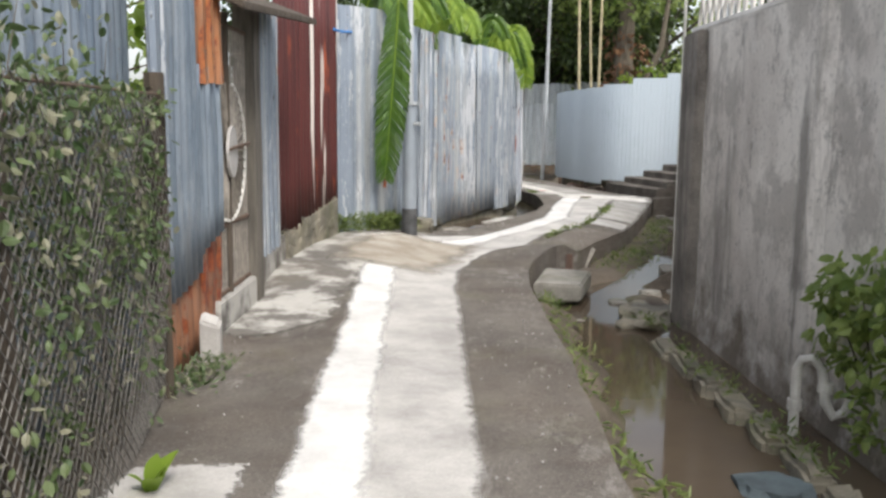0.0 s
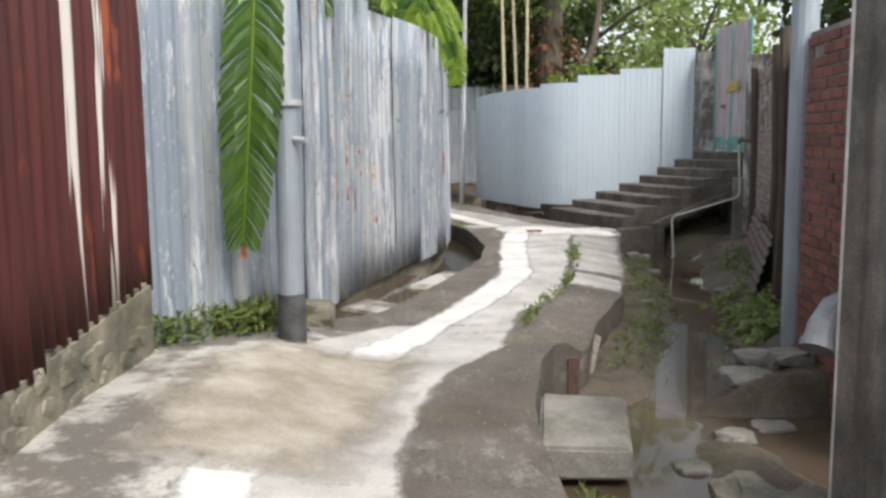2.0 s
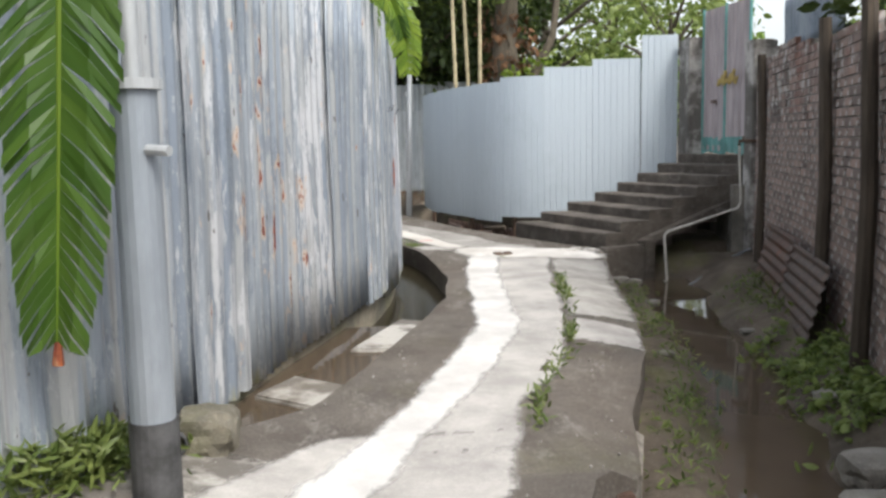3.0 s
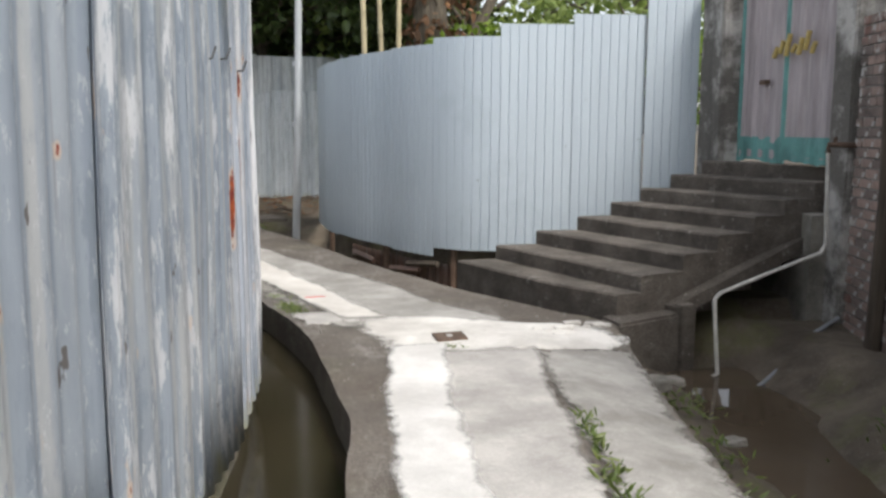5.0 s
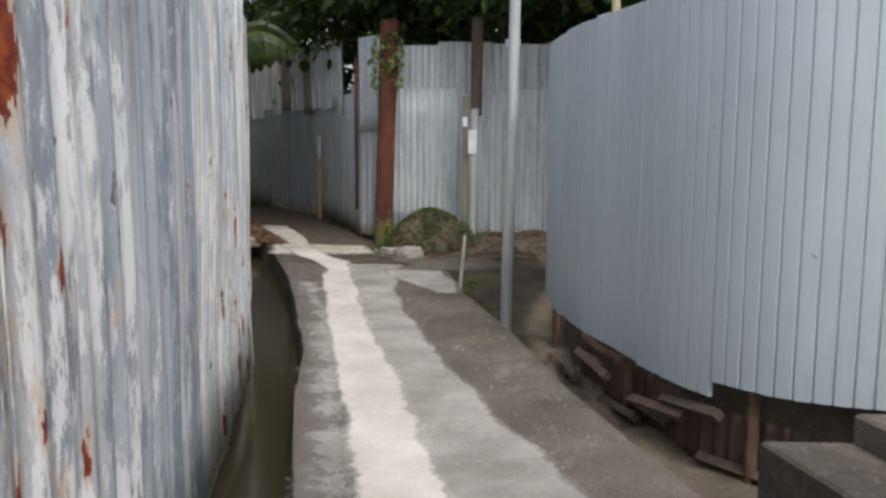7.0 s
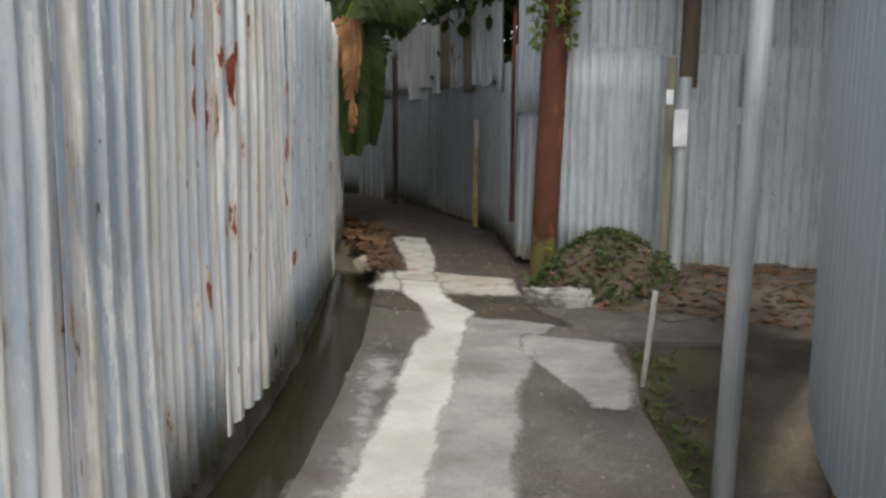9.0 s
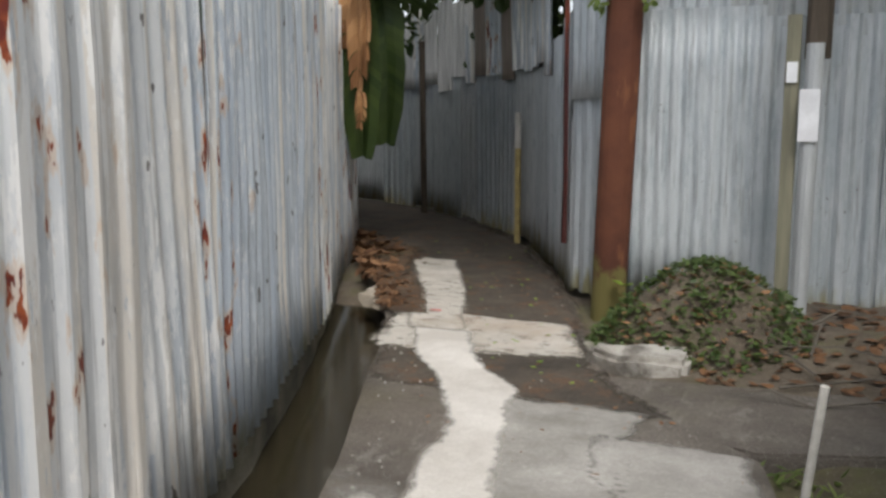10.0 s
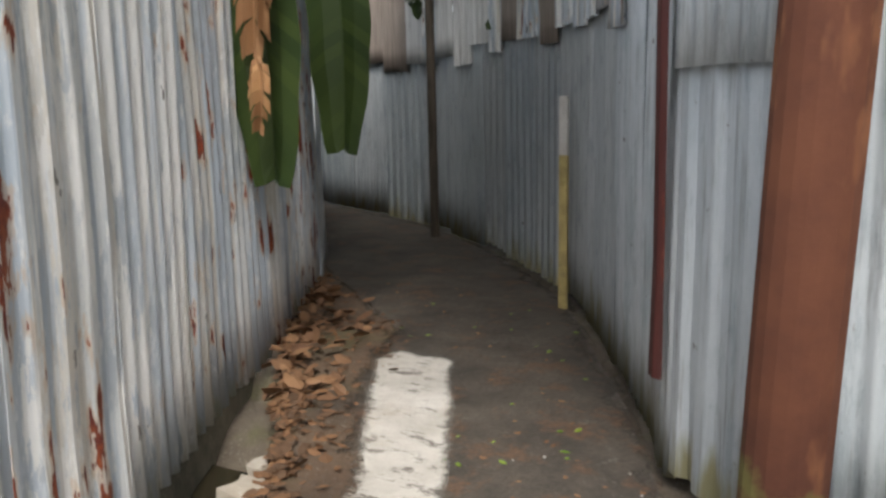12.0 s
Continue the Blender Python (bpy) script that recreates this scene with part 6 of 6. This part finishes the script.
bmesh.ops.rotate(rock, verts=rock.verts[:], cent=(0, 0, 0), matrix=Matrix.Rotation(radians(-9), 3, "Z"))
bmesh.ops.translate(rock, verts=rock.verts[:], vec=(5.22, 9.85, -0.43))
tagged(part("flat_rock", rock, M["plinth"], None), "flat mossy rock rising out of the ditch water", "rock")
tagged(part("board", box(4.56, 11.74, -0.44, 4.64, 11.80, -0.06, 0.006, 0.01, 3), M["scrap"], None), "reddish rotten board under the slab edge", "board")
tagged(part("board", tube([(4.68, 11.92, -0.43), (4.92, 12.6, -0.12)], 0.04, 4), M["wood"], None), "grey board leaning under the slab edge", "board")
kerb = thing("kerb_wall", "mossy brick kerb at the foot of the plaster wall", "kerb", kind="structure")
for i in range(7):
    y = 8.66 - i * 0.47
    x = 5.25 + (8.78 - y) * 0.15
    part("kerb_stone", box(x - 0.10, y - 0.25, -0.55, x + 0.07, y + 0.25, -0.30 + rng.uniform(-0.02, 0.02), 0.03, 0.045, i, 4), M["plinth"], kerb)
pvc = thing("drain_pipe", "white plastic drain pipe with a bend by the wall", "pipe", (5.72, 6.88, -0.4))
under(part("pipe", tube([(5.70, 6.88, -0.50), (5.70, 6.88, 0.02), (5.72, 6.86, 0.08), (5.77, 6.82, 0.10), (5.81, 6.78, 0.05), (5.83, 6.76, -0.14), (5.87, 6.74, -0.21), (5.93, 6.73, -0.18), (5.99, 6.72, -0.02)], 0.030, 12), M["pvc"], None), pvc)
for p0, p1 in (((5.70, 6.88, -0.22), (5.70, 6.88, -0.16)), ((5.825, 6.765, -0.08), (5.83, 6.762, -0.02))):
    under(part("collar", tube([p0, p1], 0.044, 12), M["pvc"], None), pvc)
def shrub():
    rng = np.random.default_rng(31)
    owner = thing("shrub", "glossy green shrub growing against the wall", "shrub", (6.0, 6.5, -0.5))
    cl = [(5.92, 6.6, 0.55, 0.24), (6.02, 6.5, 0.25, 0.27), (5.92, 6.75, 0.25, 0.2), (6.05, 6.3, 0.62, 0.28), (5.98, 6.4, -0.08, 0.22), (6.1, 6.1, 0.3, 0.3), (5.85, 6.85, 0.48, 0.12)]
    for c in cl:
        under(part("stem", tube([(6.03, 6.45, -0.5), (6.0, 6.5, -0.1), c[:3]], [0.014, 0.01, 0.004], 5), M["twig"], None), owner)
    v, f = leaves(crown_spots(rng, cl, 2600, 1.0), 0.085, 8, droop=0.45)
    under(tagged(mesh_object("foliage", v, f, M["leaf_tree"]), kind="stuff"), owner)
shrub()
tagged(part("cloth_bag", lump(5.38, 6.05, -0.40, 0.22, 0.2, 0.1, 14, 0.35, 3), M["glass_dirt"], None), "sodden blue-grey cloth bag in the ditch", "bag")

# water pipes by the stairs
wp = thing("water_pipe", "thin white water pipe with a tap beside the steps", "pipe", (7.2, 18.6, -0.4))
under(part("pipe", tube([(6.85, 18.55, -0.41), (7.18, 18.62, -0.40), (7.24, 18.60, -0.36), (7.22, 18.66, 0.18), (7.26, 18.66, 0.23), (7.7, 18.80, 0.33), (8.26, 18.93, 0.47), (8.30, 18.93, 0.54), (8.26, 18.92, 1.26)], 0.015, 8), M["pvc"], None), wp)
under(part("tap", tube([(8.26, 18.92, 1.25), (8.26, 18.92, 1.31), (8.40, 18.86, 1.31), (8.6, 18.82, 1.30)], 0.022, 8), M["iron"], None, "dark metal tap"), wp)
under(part("handle", tube([(8.30, 18.90, 1.31), (8.30, 18.90, 1.37)], 0.014, 6), M["iron"], None), wp)
hose = thing("hose", "old grey hose lying across the ditch", "hose", (7.2, 18.4, -0.42))
under(part("tube", tube([(7.05, 18.25, -0.42), (7.35, 18.3, -0.41), (7.65, 18.45, -0.30), (8.0, 18.7, -0.16), (8.4, 18.85, -0.04)], 0.017, 8), M["pvc_grey"], None), hose)
tagged(part("support_slab", prism([(7.02, 18.76), (7.16, 18.80), (7.14, 18.90), (7.0, 18.88)], -0.5, 0.12, 0.01), M["step"], None), "upright damp concrete slab under the steps", "slab")
scrap = Line([(7.1, 14.55), (8.0, 17.4)])
sc = thing("scrap_sheet", "rusty brown corrugated sheets leaning on the ditch wall", "sheet", (7.2, 15.4, -0.2))
for q0, q1, z0, z1 in ((0.0, 1.5, -0.25, 0.40), (1.48, 2.95, -0.25, 0.44)):
    bm = bmesh.new()
    rows = 40
    grid = []
    for r in range(rows + 1):
        z = z0 + (z1 - z0) * r / rows
        line = []
        for q in np.linspace(q0, q1, 8):
            xy, nr = scrap.at(np.array([q]))
            off = -0.05 - 0.18 * (1 - r / rows) + 0.012 * math.sin(r * 1.1)
            line.append(bm.verts.new((xy[0][0] + nr[0][0] * off, xy[0][1] + nr[0][1] * off, z)))
        grid.append(line)
    for a, b in zip(grid, grid[1:]):
        for k in range(7):
            bm.faces.new((a[k], a[k + 1], b[k + 1], b[k]))
    under(part("sheet", bm, M["scrap"], None), sc)
for k, (x, y) in enumerate([(6.72, 13.62), (7.25, 15.1), (8.2, 18.2)]):
    tagged(part("fence_post", tube([(x, y, -0.4), (x + 0.03, y, 1.0), (x - 0.02, y, 2.3)], [0.06, 0.055, 0.05], 8), M["wood_dark"], None), "dark rotten wooden post by the ditch wall", "post", group="ditch posts")

# rubble and a cut pipe at the foot of the long fence
tagged(part("stone", lump(2.87, 12.05, 0.19, 0.15, 0.17, 0.14, 91, 0.6, 3), M["plinth"], None), "mossy chunk of concrete at the fence foot", "stone")
stub = thing("pipe_stub", "short cut black plastic pipe beside the pole", "pipe", (2.77, 11.88, 0.15))
stub_bm = bmesh.new()
stub_n = 14
stub_rings = []
for dy, r in ((0.22, 0.05), (0.0, 0.05), (0.0, 0.042), (0.2, 0.042)):
    stub_rings.append([stub_bm.verts.new((2.77 - 0.25 * dy + r * math.cos(a), 11.88 + dy, 0.205 + r * math.sin(a))) for a in np.linspace(0, 2 * math.pi, stub_n, endpoint=False)])
for a, b in zip(stub_rings, stub_rings[1:]):
    for q in range(stub_n):
        stub_bm.faces.new((a[q], a[(q + 1) % stub_n], b[(q + 1) % stub_n], b[q]))
under(part("tube", stub_bm, M["black_base"], None, smooth=True), stub)

# slabs over the left drain
for cs in ([(2.92, 13.15), (3.30, 12.84), (3.43, 13.27), (3.12, 13.52)], [(3.44, 14.12), (3.74, 14.08), (4.03, 14.92), (3.82, 15.05)]):
    tagged(part("cover_slab", prism(cs, -0.2, 0.03, 0.014), M["cement_mottled"], None), "pale concrete slab across the drain", "slab", group="drain slabs")
water_sheet("water_3", [(float(y), fence_left_x(y) - 0.2, lane_left(y) + 0.05) for y in np.arange(12.3, 15.1, 0.2)], 0.005, M["water"], "shallow brown puddle between slabs")
mh = thing("manhole_cover", "small dark iron inspection cover in the cement", "cover", (5.15, 18.42, 0.06))
u, w = Vector((0.185, 0.02, 0)), Vector((0.0, 0.195, 0))
c0 = Vector((5.07, 18.245, 0))
def mh_quad(a0, a1, b0, b1, z0, z1):
    return prism([tuple((c0 + u * a + w * b).to_2d()) for a, b in ((a0, b0), (a1, b0), (a1, b1), (a0, b1))], z0, z1)
under(part("plate", mh_quad(0, 1.1, 0, 1.0, 0.04, 0.075), M["iron"], None), mh)
under(part("mark", mh_quad(0.42, 0.62, 0.3, 0.62, 0.07, 0.079), M["cement_grey"], None, "pale worn mark"), mh)

# ---- far end ----
tagged(part("side_slab", prism([(2.62, 26.3), (3.70, 25.98), (4.36, 26.22), (4.12, 26.95), (2.80, 26.78)], -0.12, [0.045, 0.05, 0.05, 0.05, 0.045], 0.012), M["asphalt"], None), "flat grey concrete slab beside the lane", "slab")
tagged(part("marker_stick", tube([(3.87, 25.68, -0.15), (3.93, 25.62, 0.46)], 0.016, 8), M["pvc"], None), "thin white marker stick at the lane edge", "stick")
def mound():
    owner = thing("mound", "earth mound overgrown with low green creepers", "mound", (3.25, 27.65, 0.1))
    verts, faces = [], []
    n, m = 36, 12
    for j in range(m + 1):
        r = j / m
        for i in range(n):
            a = 2 * math.pi * i / n
            rx, ry = 0.72, 0.62
            x, y = 3.28 + math.cos(a) * rx * r, 27.62 + math.sin(a) * ry * r
            z = -0.05 + 0.56 * (1 - r * r) ** 1.2 + 0.04 * wob(x, y, 5)
            verts.append((x, y, z))
    for j in range(m):
        for i in range(n):
            faces.append((j * n + i, j * n + (i + 1) % n, j * n + n + (i + 1) % n, j * n + n + i))
    under(mesh_object("earth", verts, faces, M["earth"], smooth=True), owner)
    rng = np.random.default_rng(6)
    pts = []
    while len(pts) < 3600:
        a, r = rng.uniform(0, 6.283), math.sqrt(rng.uniform(0, 1))
        x, y = 3.28 + math.cos(a) * 0.74 * r, 27.62 + math.sin(a) * 0.64 * r
        if wob(x, y, 3.2, 4) + rng.uniform(-0.3, 0.45) > -0.05:
            pts.append((x, y, -0.03 + 0.56 * (1 - r * r) ** 1.2 + 0.04 * wob(x, y, 5) + rng.uniform(0, 0.04)))
    v, f = leaves(np.array(pts), 0.038, 7, droop=-0.15, flat=0.3)
    under(tagged(mesh_object("creeper", v, f, M["leaf_mound"]), kind="stuff"), owner)
mound()
v = []
for q in range(420):
    a, r = rngl.uniform(0, 6.283), math.sqrt(rngl.uniform(0, 1))
    x, y = 3.28 + math.cos(a) * 0.72 * r, 27.62 + math.sin(a) * 0.62 * r
    v.append((x, y, -0.03 + 0.56 * (1 - r * r) ** 1.2 + 0.04 * wob(x, y, 5) + 0.015))
tagged(mesh_object("leaf_scatter", *leaves(np.array(v), 0.05, 19, droop=0.0, flat=0.5), M["leaf_brown"]), "brown dead leaves among the creepers on the mound", "leaves", kind="stuff")
tagged(part("stone", box(2.74, 26.93, -0.04, 3.26, 27.17, 0.13, 0.03, 0.05, 21, 5), M["cement_mottled"], None), "pale broken stone at the mound's foot", "stone")
tagged(part("stone", lump(2.68, 27.35, 0.0, 0.12, 0.1, 0.09, 22, 0.4), M["stone"], None), "mossy stone beside the lane end", "stone")
def red_post():
    owner = thing("red_post", "leaning rust-red half-round iron post", "post", (2.52, 28.35, -0.05))
    bm = bmesh.new()
    A, B = Vector((2.52, 28.30, -0.12)), Vector((2.65, 28.17, 2.9))
    grid = []
    for j in range(13):
        c = A.lerp(B, j / 12)
        ring = []
        for a in np.linspace(math.radians(195), math.radians(345), 9):
            ring.append(bm.verts.new(c + Vector((0.12 * math.cos(a), 0.09 * math.sin(a), 0))))
        ring += [bm.verts.new(c + Vector((0.115, 0.02, 0))), bm.verts.new(c + Vector((-0.115, 0.02, 0)))]
        grid.append(ring)
    for a, b in zip(grid, grid[1:]):
        for k in range(len(a)):
            bm.faces.new((a[k], a[(k + 1) % len(a)], b[(k + 1) % len(a)], b[k]))
    bm.faces.new(grid[0][::-1])
    bm.faces.new(grid[-1])
    under(part("shell", bm, M["red_post"], None), owner)
    return owner
red_post()
blade_plant("sprout", 2.66, 28.12, 0.27, 3, 0.085, 0.07, M["leaf_bright"], "bright little sprout on the red post", 9, 1.2)
weeds("vine", np.array([(2.62 + random.uniform(-0.2, 0.2), 28.15 + random.uniform(-0.12, 0.1), random.uniform(2.05, 2.75)) for _ in range(260)]), 0.08, LT, "vine leaves round the top of the red post", 14, "diamond", 0.4, "vine")
mast = thing("mast", "grey pipe with a white label beside a wooden lath", "pole", (3.70, 28.02, 0.1))
mast_pipe = under(part("pipe", tube([(3.74, 28.02, 0.05), (3.76, 28.02, 1.78)], 0.05, 12), M["pole"], None), mast)
under(part("lath", box(3.60, 28.04, 0.05, 3.68, 28.09, 1.95, 0.005), plain("olive_wood", (0.21, 0.20, 0.14), 0.85, 0, 0.3, 4, (5, 5, 0.5)), None, "olive wooden lath"), mast)
under(part("label", box(3.69, 27.955, 1.22, 3.80, 27.97, 1.52, 0.004), M["white_plate"], None, "white blank label"), mast_pipe)
under(part("tag", box(3.61, 28.02, 1.56, 3.67, 28.035, 1.68, 0.003), M["white_plate"], None, "small white tag"), mast)
under(part("sleeve", tube([(3.77, 28.1, 1.7), (3.78, 28.12, 2.9)], 0.075, 10), M["wood_dark"], None, "dark upper post"), mast)
stake = thing("yellow_stake", "slim wooden stake against the fence, yellow below and white above", "stake", (0.84, 31.1, 0.2))
under(part("lower", box(0.82, 31.10, 0.05, 0.88, 31.13, 1.05, 0.006), plain("yellow_paint", (0.42, 0.33, 0.13), 0.7), None, "yellow painted lower half"), stake)
under(part("upper", box(0.82, 31.10, 1.05, 0.88, 31.13, 1.42, 0.006), M["cement_cream"], None, "whitish bare upper half"), stake)
ln = Line([(2.08, 28.86), (1.98, 29.05)])
rs = thing("rust_strip", "narrow dark red rusted strip on the zinc fence", "strip", (2.05, 28.9, 0.4))
under(sheet("sheet", ln, 0.0, 0.12, 0.42, 2.5, "wide", M["red_sheet"], None, -0.04, seed=3, ragged=0.05), rs)
tagged(part("corner_pole", tube([(-1.36, 33.42, 0.0), (-1.38, 33.42, 2.4)], 0.045, 8), M["wood_dark"], None), "dark pole at the bend of the fence", "pole")

# loose grit on the lane
def grit():
    rng = np.random.default_rng(44)
    verts, faces = [], []
    while len(verts) < 6 * 650:
        y = rng.uniform(3.0, 29.0)
        a, b = lane_left(y) + 0.05, lane_right(y) - 0.05
        side = rng.random()
        x = a + abs(rng.normal(0, 0.22)) if side < 0.45 else b - abs(rng.normal(0, 0.28)) if side < 0.9 else rng.uniform(a, b)
        if not a < x < b:
            continue
        r, z = rng.uniform(0.002, 0.009), lane_z(x, y) + 0.008
        base = len(verts)
        verts.extend([(x + r, y, z), (x, y + r * 1.3, z), (x - r, y, z), (x, y - r * 1.2, z), (x, y, z + r * 0.9), (x, y, z - 0.012)])
        for q in range(4):
            faces += [(base + q, base + (q + 1) % 4, base + 4), (base + (q + 1) % 4, base + q, base + 5)]
    tagged(mesh_object("grit", verts, faces, M["cement_dirty"]), "loose pale grit along the lane edges", "grit", kind="stuff")
grit()

# fallen leaves and rubble by the passage
rng2 = np.random.default_rng(15)
heap = curve([(27.6, 0.2), (28.4, 0.28), (29.2, 0.36), (30.2, 0.68), (31.0, 0.3), (31.8, 0.0)])
ribbon("pavement_16", [(float(y), lane_left(y) - 0.06, lane_left(y) + heap(y) + 0.1) for y in np.arange(27.6, 31.8, 0.1)], M["humus"], 0.022, "dark leaf mould along the fence foot", 0.08, 0.06, 10, 131, 0.0, fade=(0.0, 0.08, 0.3), grow=0.0)
def litter(count, lift, name, size, mat, label, seed, flat, y0=27.7, y1=31.6):
    spots = []
    while len(spots) < count:
        y = rng2.uniform(y0, y1)
        h = heap(y)
        x = lane_left(y) - 0.05 + abs(rng2.normal(0, 0.5)) * h
        if wob(x, y, 3.5, seed) + rng2.uniform(-0.5, 0.5) > -0.1:
            pile = max(0.0, 1 - abs(x - lane_left(y) - 0.2 * h) / (h + 0.05))
            spots.append((x, y, max(lane_z(x, y), 0.0) + 0.02 + pile * rng2.uniform(0, lift)))
    tagged(mesh_object(name, *leaves(np.array(spots), size, seed, droop=0.0, flat=flat), mat), label, "leaves", kind="stuff")
litter(1300, 0.04, "leaf_litter", 0.055, M["leaf_litter"], "dark crumbled fallen leaves along the fence", 3, 0.6)
litter(210, 0.09, "leaf_litter", 0.12, M["leaf_brown"], "curled orange-brown dry leaves on the heap", 5, 0.2, 28.8, 31.0)
litter(160, 0.05, "leaf_litter", 0.08, M["leaf_litter"], "larger brown fallen leaves on the heap", 6, 0.4)
pts = [(x, y, lane_z(x, y) + 0.01) for x, y in ((rng2.uniform(lane_left(y) + 0.2, lane_right(y) - 0.05), y) for y in rng2.uniform(25.5, 31.5, 170))]
tagged(mesh_object("leaf_scatter", *leaves(np.array(pts), 0.034, 4, droop=0.0, flat=0.9), M["leaf_brown"]), "few small fallen leaves on the lane", "leaves", kind="stuff")
pts = [(x, y, lane_z(x, y) + 0.012) for x, y in ((rng2.uniform(lane_left(y) + 0.7, lane_right(y) - 0.05), y) for y in rng2.uniform(26.5, 31, 45))]
tagged(mesh_object("leaf_scatter", *leaves(np.array(pts), 0.04, 14, droop=0.0, flat=0.9), M["leaf_bright"]), "few small yellow-green fallen leaves on the lane", "leaves", kind="stuff")
for i, (x, y, s) in enumerate([(0.80, 28.12, 0.14), (0.72, 28.32, 0.11), (0.92, 27.95, 0.08), (0.66, 28.5, 0.06), (0.95, 28.2, 0.05)]):
    tagged(part("rubble", lump(x, y, 0.02, s, s * 0.8, s * 0.6, 40 + i, 0.6), M["cement_stained"], None), "pale lump of rubble among fallen leaves", "stone", group="rubble")
for i in range(12):
    x = 5.75 + 0.055 * i
    y = 18.42 + 0.02 * i + rng.uniform(-0.05, 0.06)
    c = rng.uniform(0.018, 0.045)
    tagged(part("rubble", lump(x, y, lane_z(x, y) + 0.01, c * 1.4, c, c * 0.7, 70 + i, 0.5), M["cement_cream"], None), "pale crumb of cement at the foot of the steps", "stone", group="cement crumbs")
# litter and scrap below the pale fence
for i in range(9):
    q = 2.6 + i * 0.28
    xy, nr = pale.at(np.array([q, q + 0.5]))
    off = 0.02 - 0.05 * (i % 3)
    z = -0.27 + 0.085 * (i % 4)
    a, b = xy[0] + nr[0] * off, xy[1] + nr[1] * (off + rng.uniform(-0.05, 0.05))
    tagged(part("plank", tube([(a[0], a[1], z), (b[0], b[1], z + rng.uniform(-0.05, 0.06))], 0.035, 4), M["wood_dark"] if i % 3 else M["scrap"], None), "broken board propping the pale fence", "board", group="boards below the fence")
pale_scrap = thing("low_sheet", "rusted low zinc sheet in the gap under the pale fence", "sheet", (5.6, 21.8, -0.2))
under(sheet("sheet", pale, 3.0, 5.4, -0.32, 0.02, "sine", M["scrap"], None, -0.14, seed=2, ragged=0.05), pale_scrap)
part_bank = tagged(mesh_object("bank_under_fence", *(lambda s: ([(p[0] - n[0] * o, p[1] - n[1] * o, z) for p, n in zip(*pale.at(s)) for o, z in ((0.16, -0.4), (0.22, 0.16), (1.2, 0.18))],
            [(3 * i + k, 3 * i + 3 + k, 3 * i + 4 + k, 3 * i + 1 + k) for i in range(len(s) - 1) for k in (0, 1)]))(np.arange(0.2, pale.length, 0.2)), M["earth"]), "dark earth bank behind the pale fence", "bank", kind="structure")
bmw = bmesh.new()
for i in range(13):
    x, y = rng.uniform(3.7, 5.0), rng.uniform(26.6, 28.3)
    a = rng.uniform(0, 3.14)
    L = rng.uniform(0.3, 0.9)
    z = ground_z(x, y) + 0.03
    tube([(x, y, z), (x + math.cos(a) * L * 0.5, y + math.sin(a) * L * 0.5, z + 0.06), (x + math.cos(a) * L, y + math.sin(a) * L, z + 0.02)], [0.008, 0.006, 0.003], 5, bmw)
tagged(part("twigs", bmw, M["twig"], None), "fallen dry twigs on the bare earth", "twigs", kind="stuff")
pts = [(rng.uniform(3.3, 5.2), rng.uniform(26.9, 28.5)) for _ in range(400)]
tagged(mesh_object("leaf_scatter", *leaves(np.array([(x, y, ground_z(x, y) + 0.02) for x, y in pts]), 0.09, 9, droop=0.0, flat=0.8), M["leaf_litter"]), "brown fallen leaves on bare earth", "leaves", kind="stuff")

for x, y, a in ((1.36, 27.7, 0.15), (1.47, 27.76, 0.1), (4.35, 19.86, 0.2), (4.43, 19.88, 0.1)):
    d, e = Vector((math.cos(a), math.sin(a))) * 0.042, Vector((-math.sin(a), math.cos(a))) * 0.016
    c = Vector((x, y))
    zz = lane_z(x, y)
    tagged(part("paint_mark", prism([tuple(c - d - e), tuple(c + d - e), tuple(c + d + e), tuple(c - d + e)], zz + 0.005, zz + 0.0185), M["red_paint"], None), "smudged red paint mark on the cement", "mark", group="red paint marks")

panel("roof_sheet", "pale blue-green corrugated sheet above the ditch wall", (8.25, 16.6), (8.8, 18.9), 2.38, 3.0, "sine", M["zinc_blue"], 0.0, seed=11)
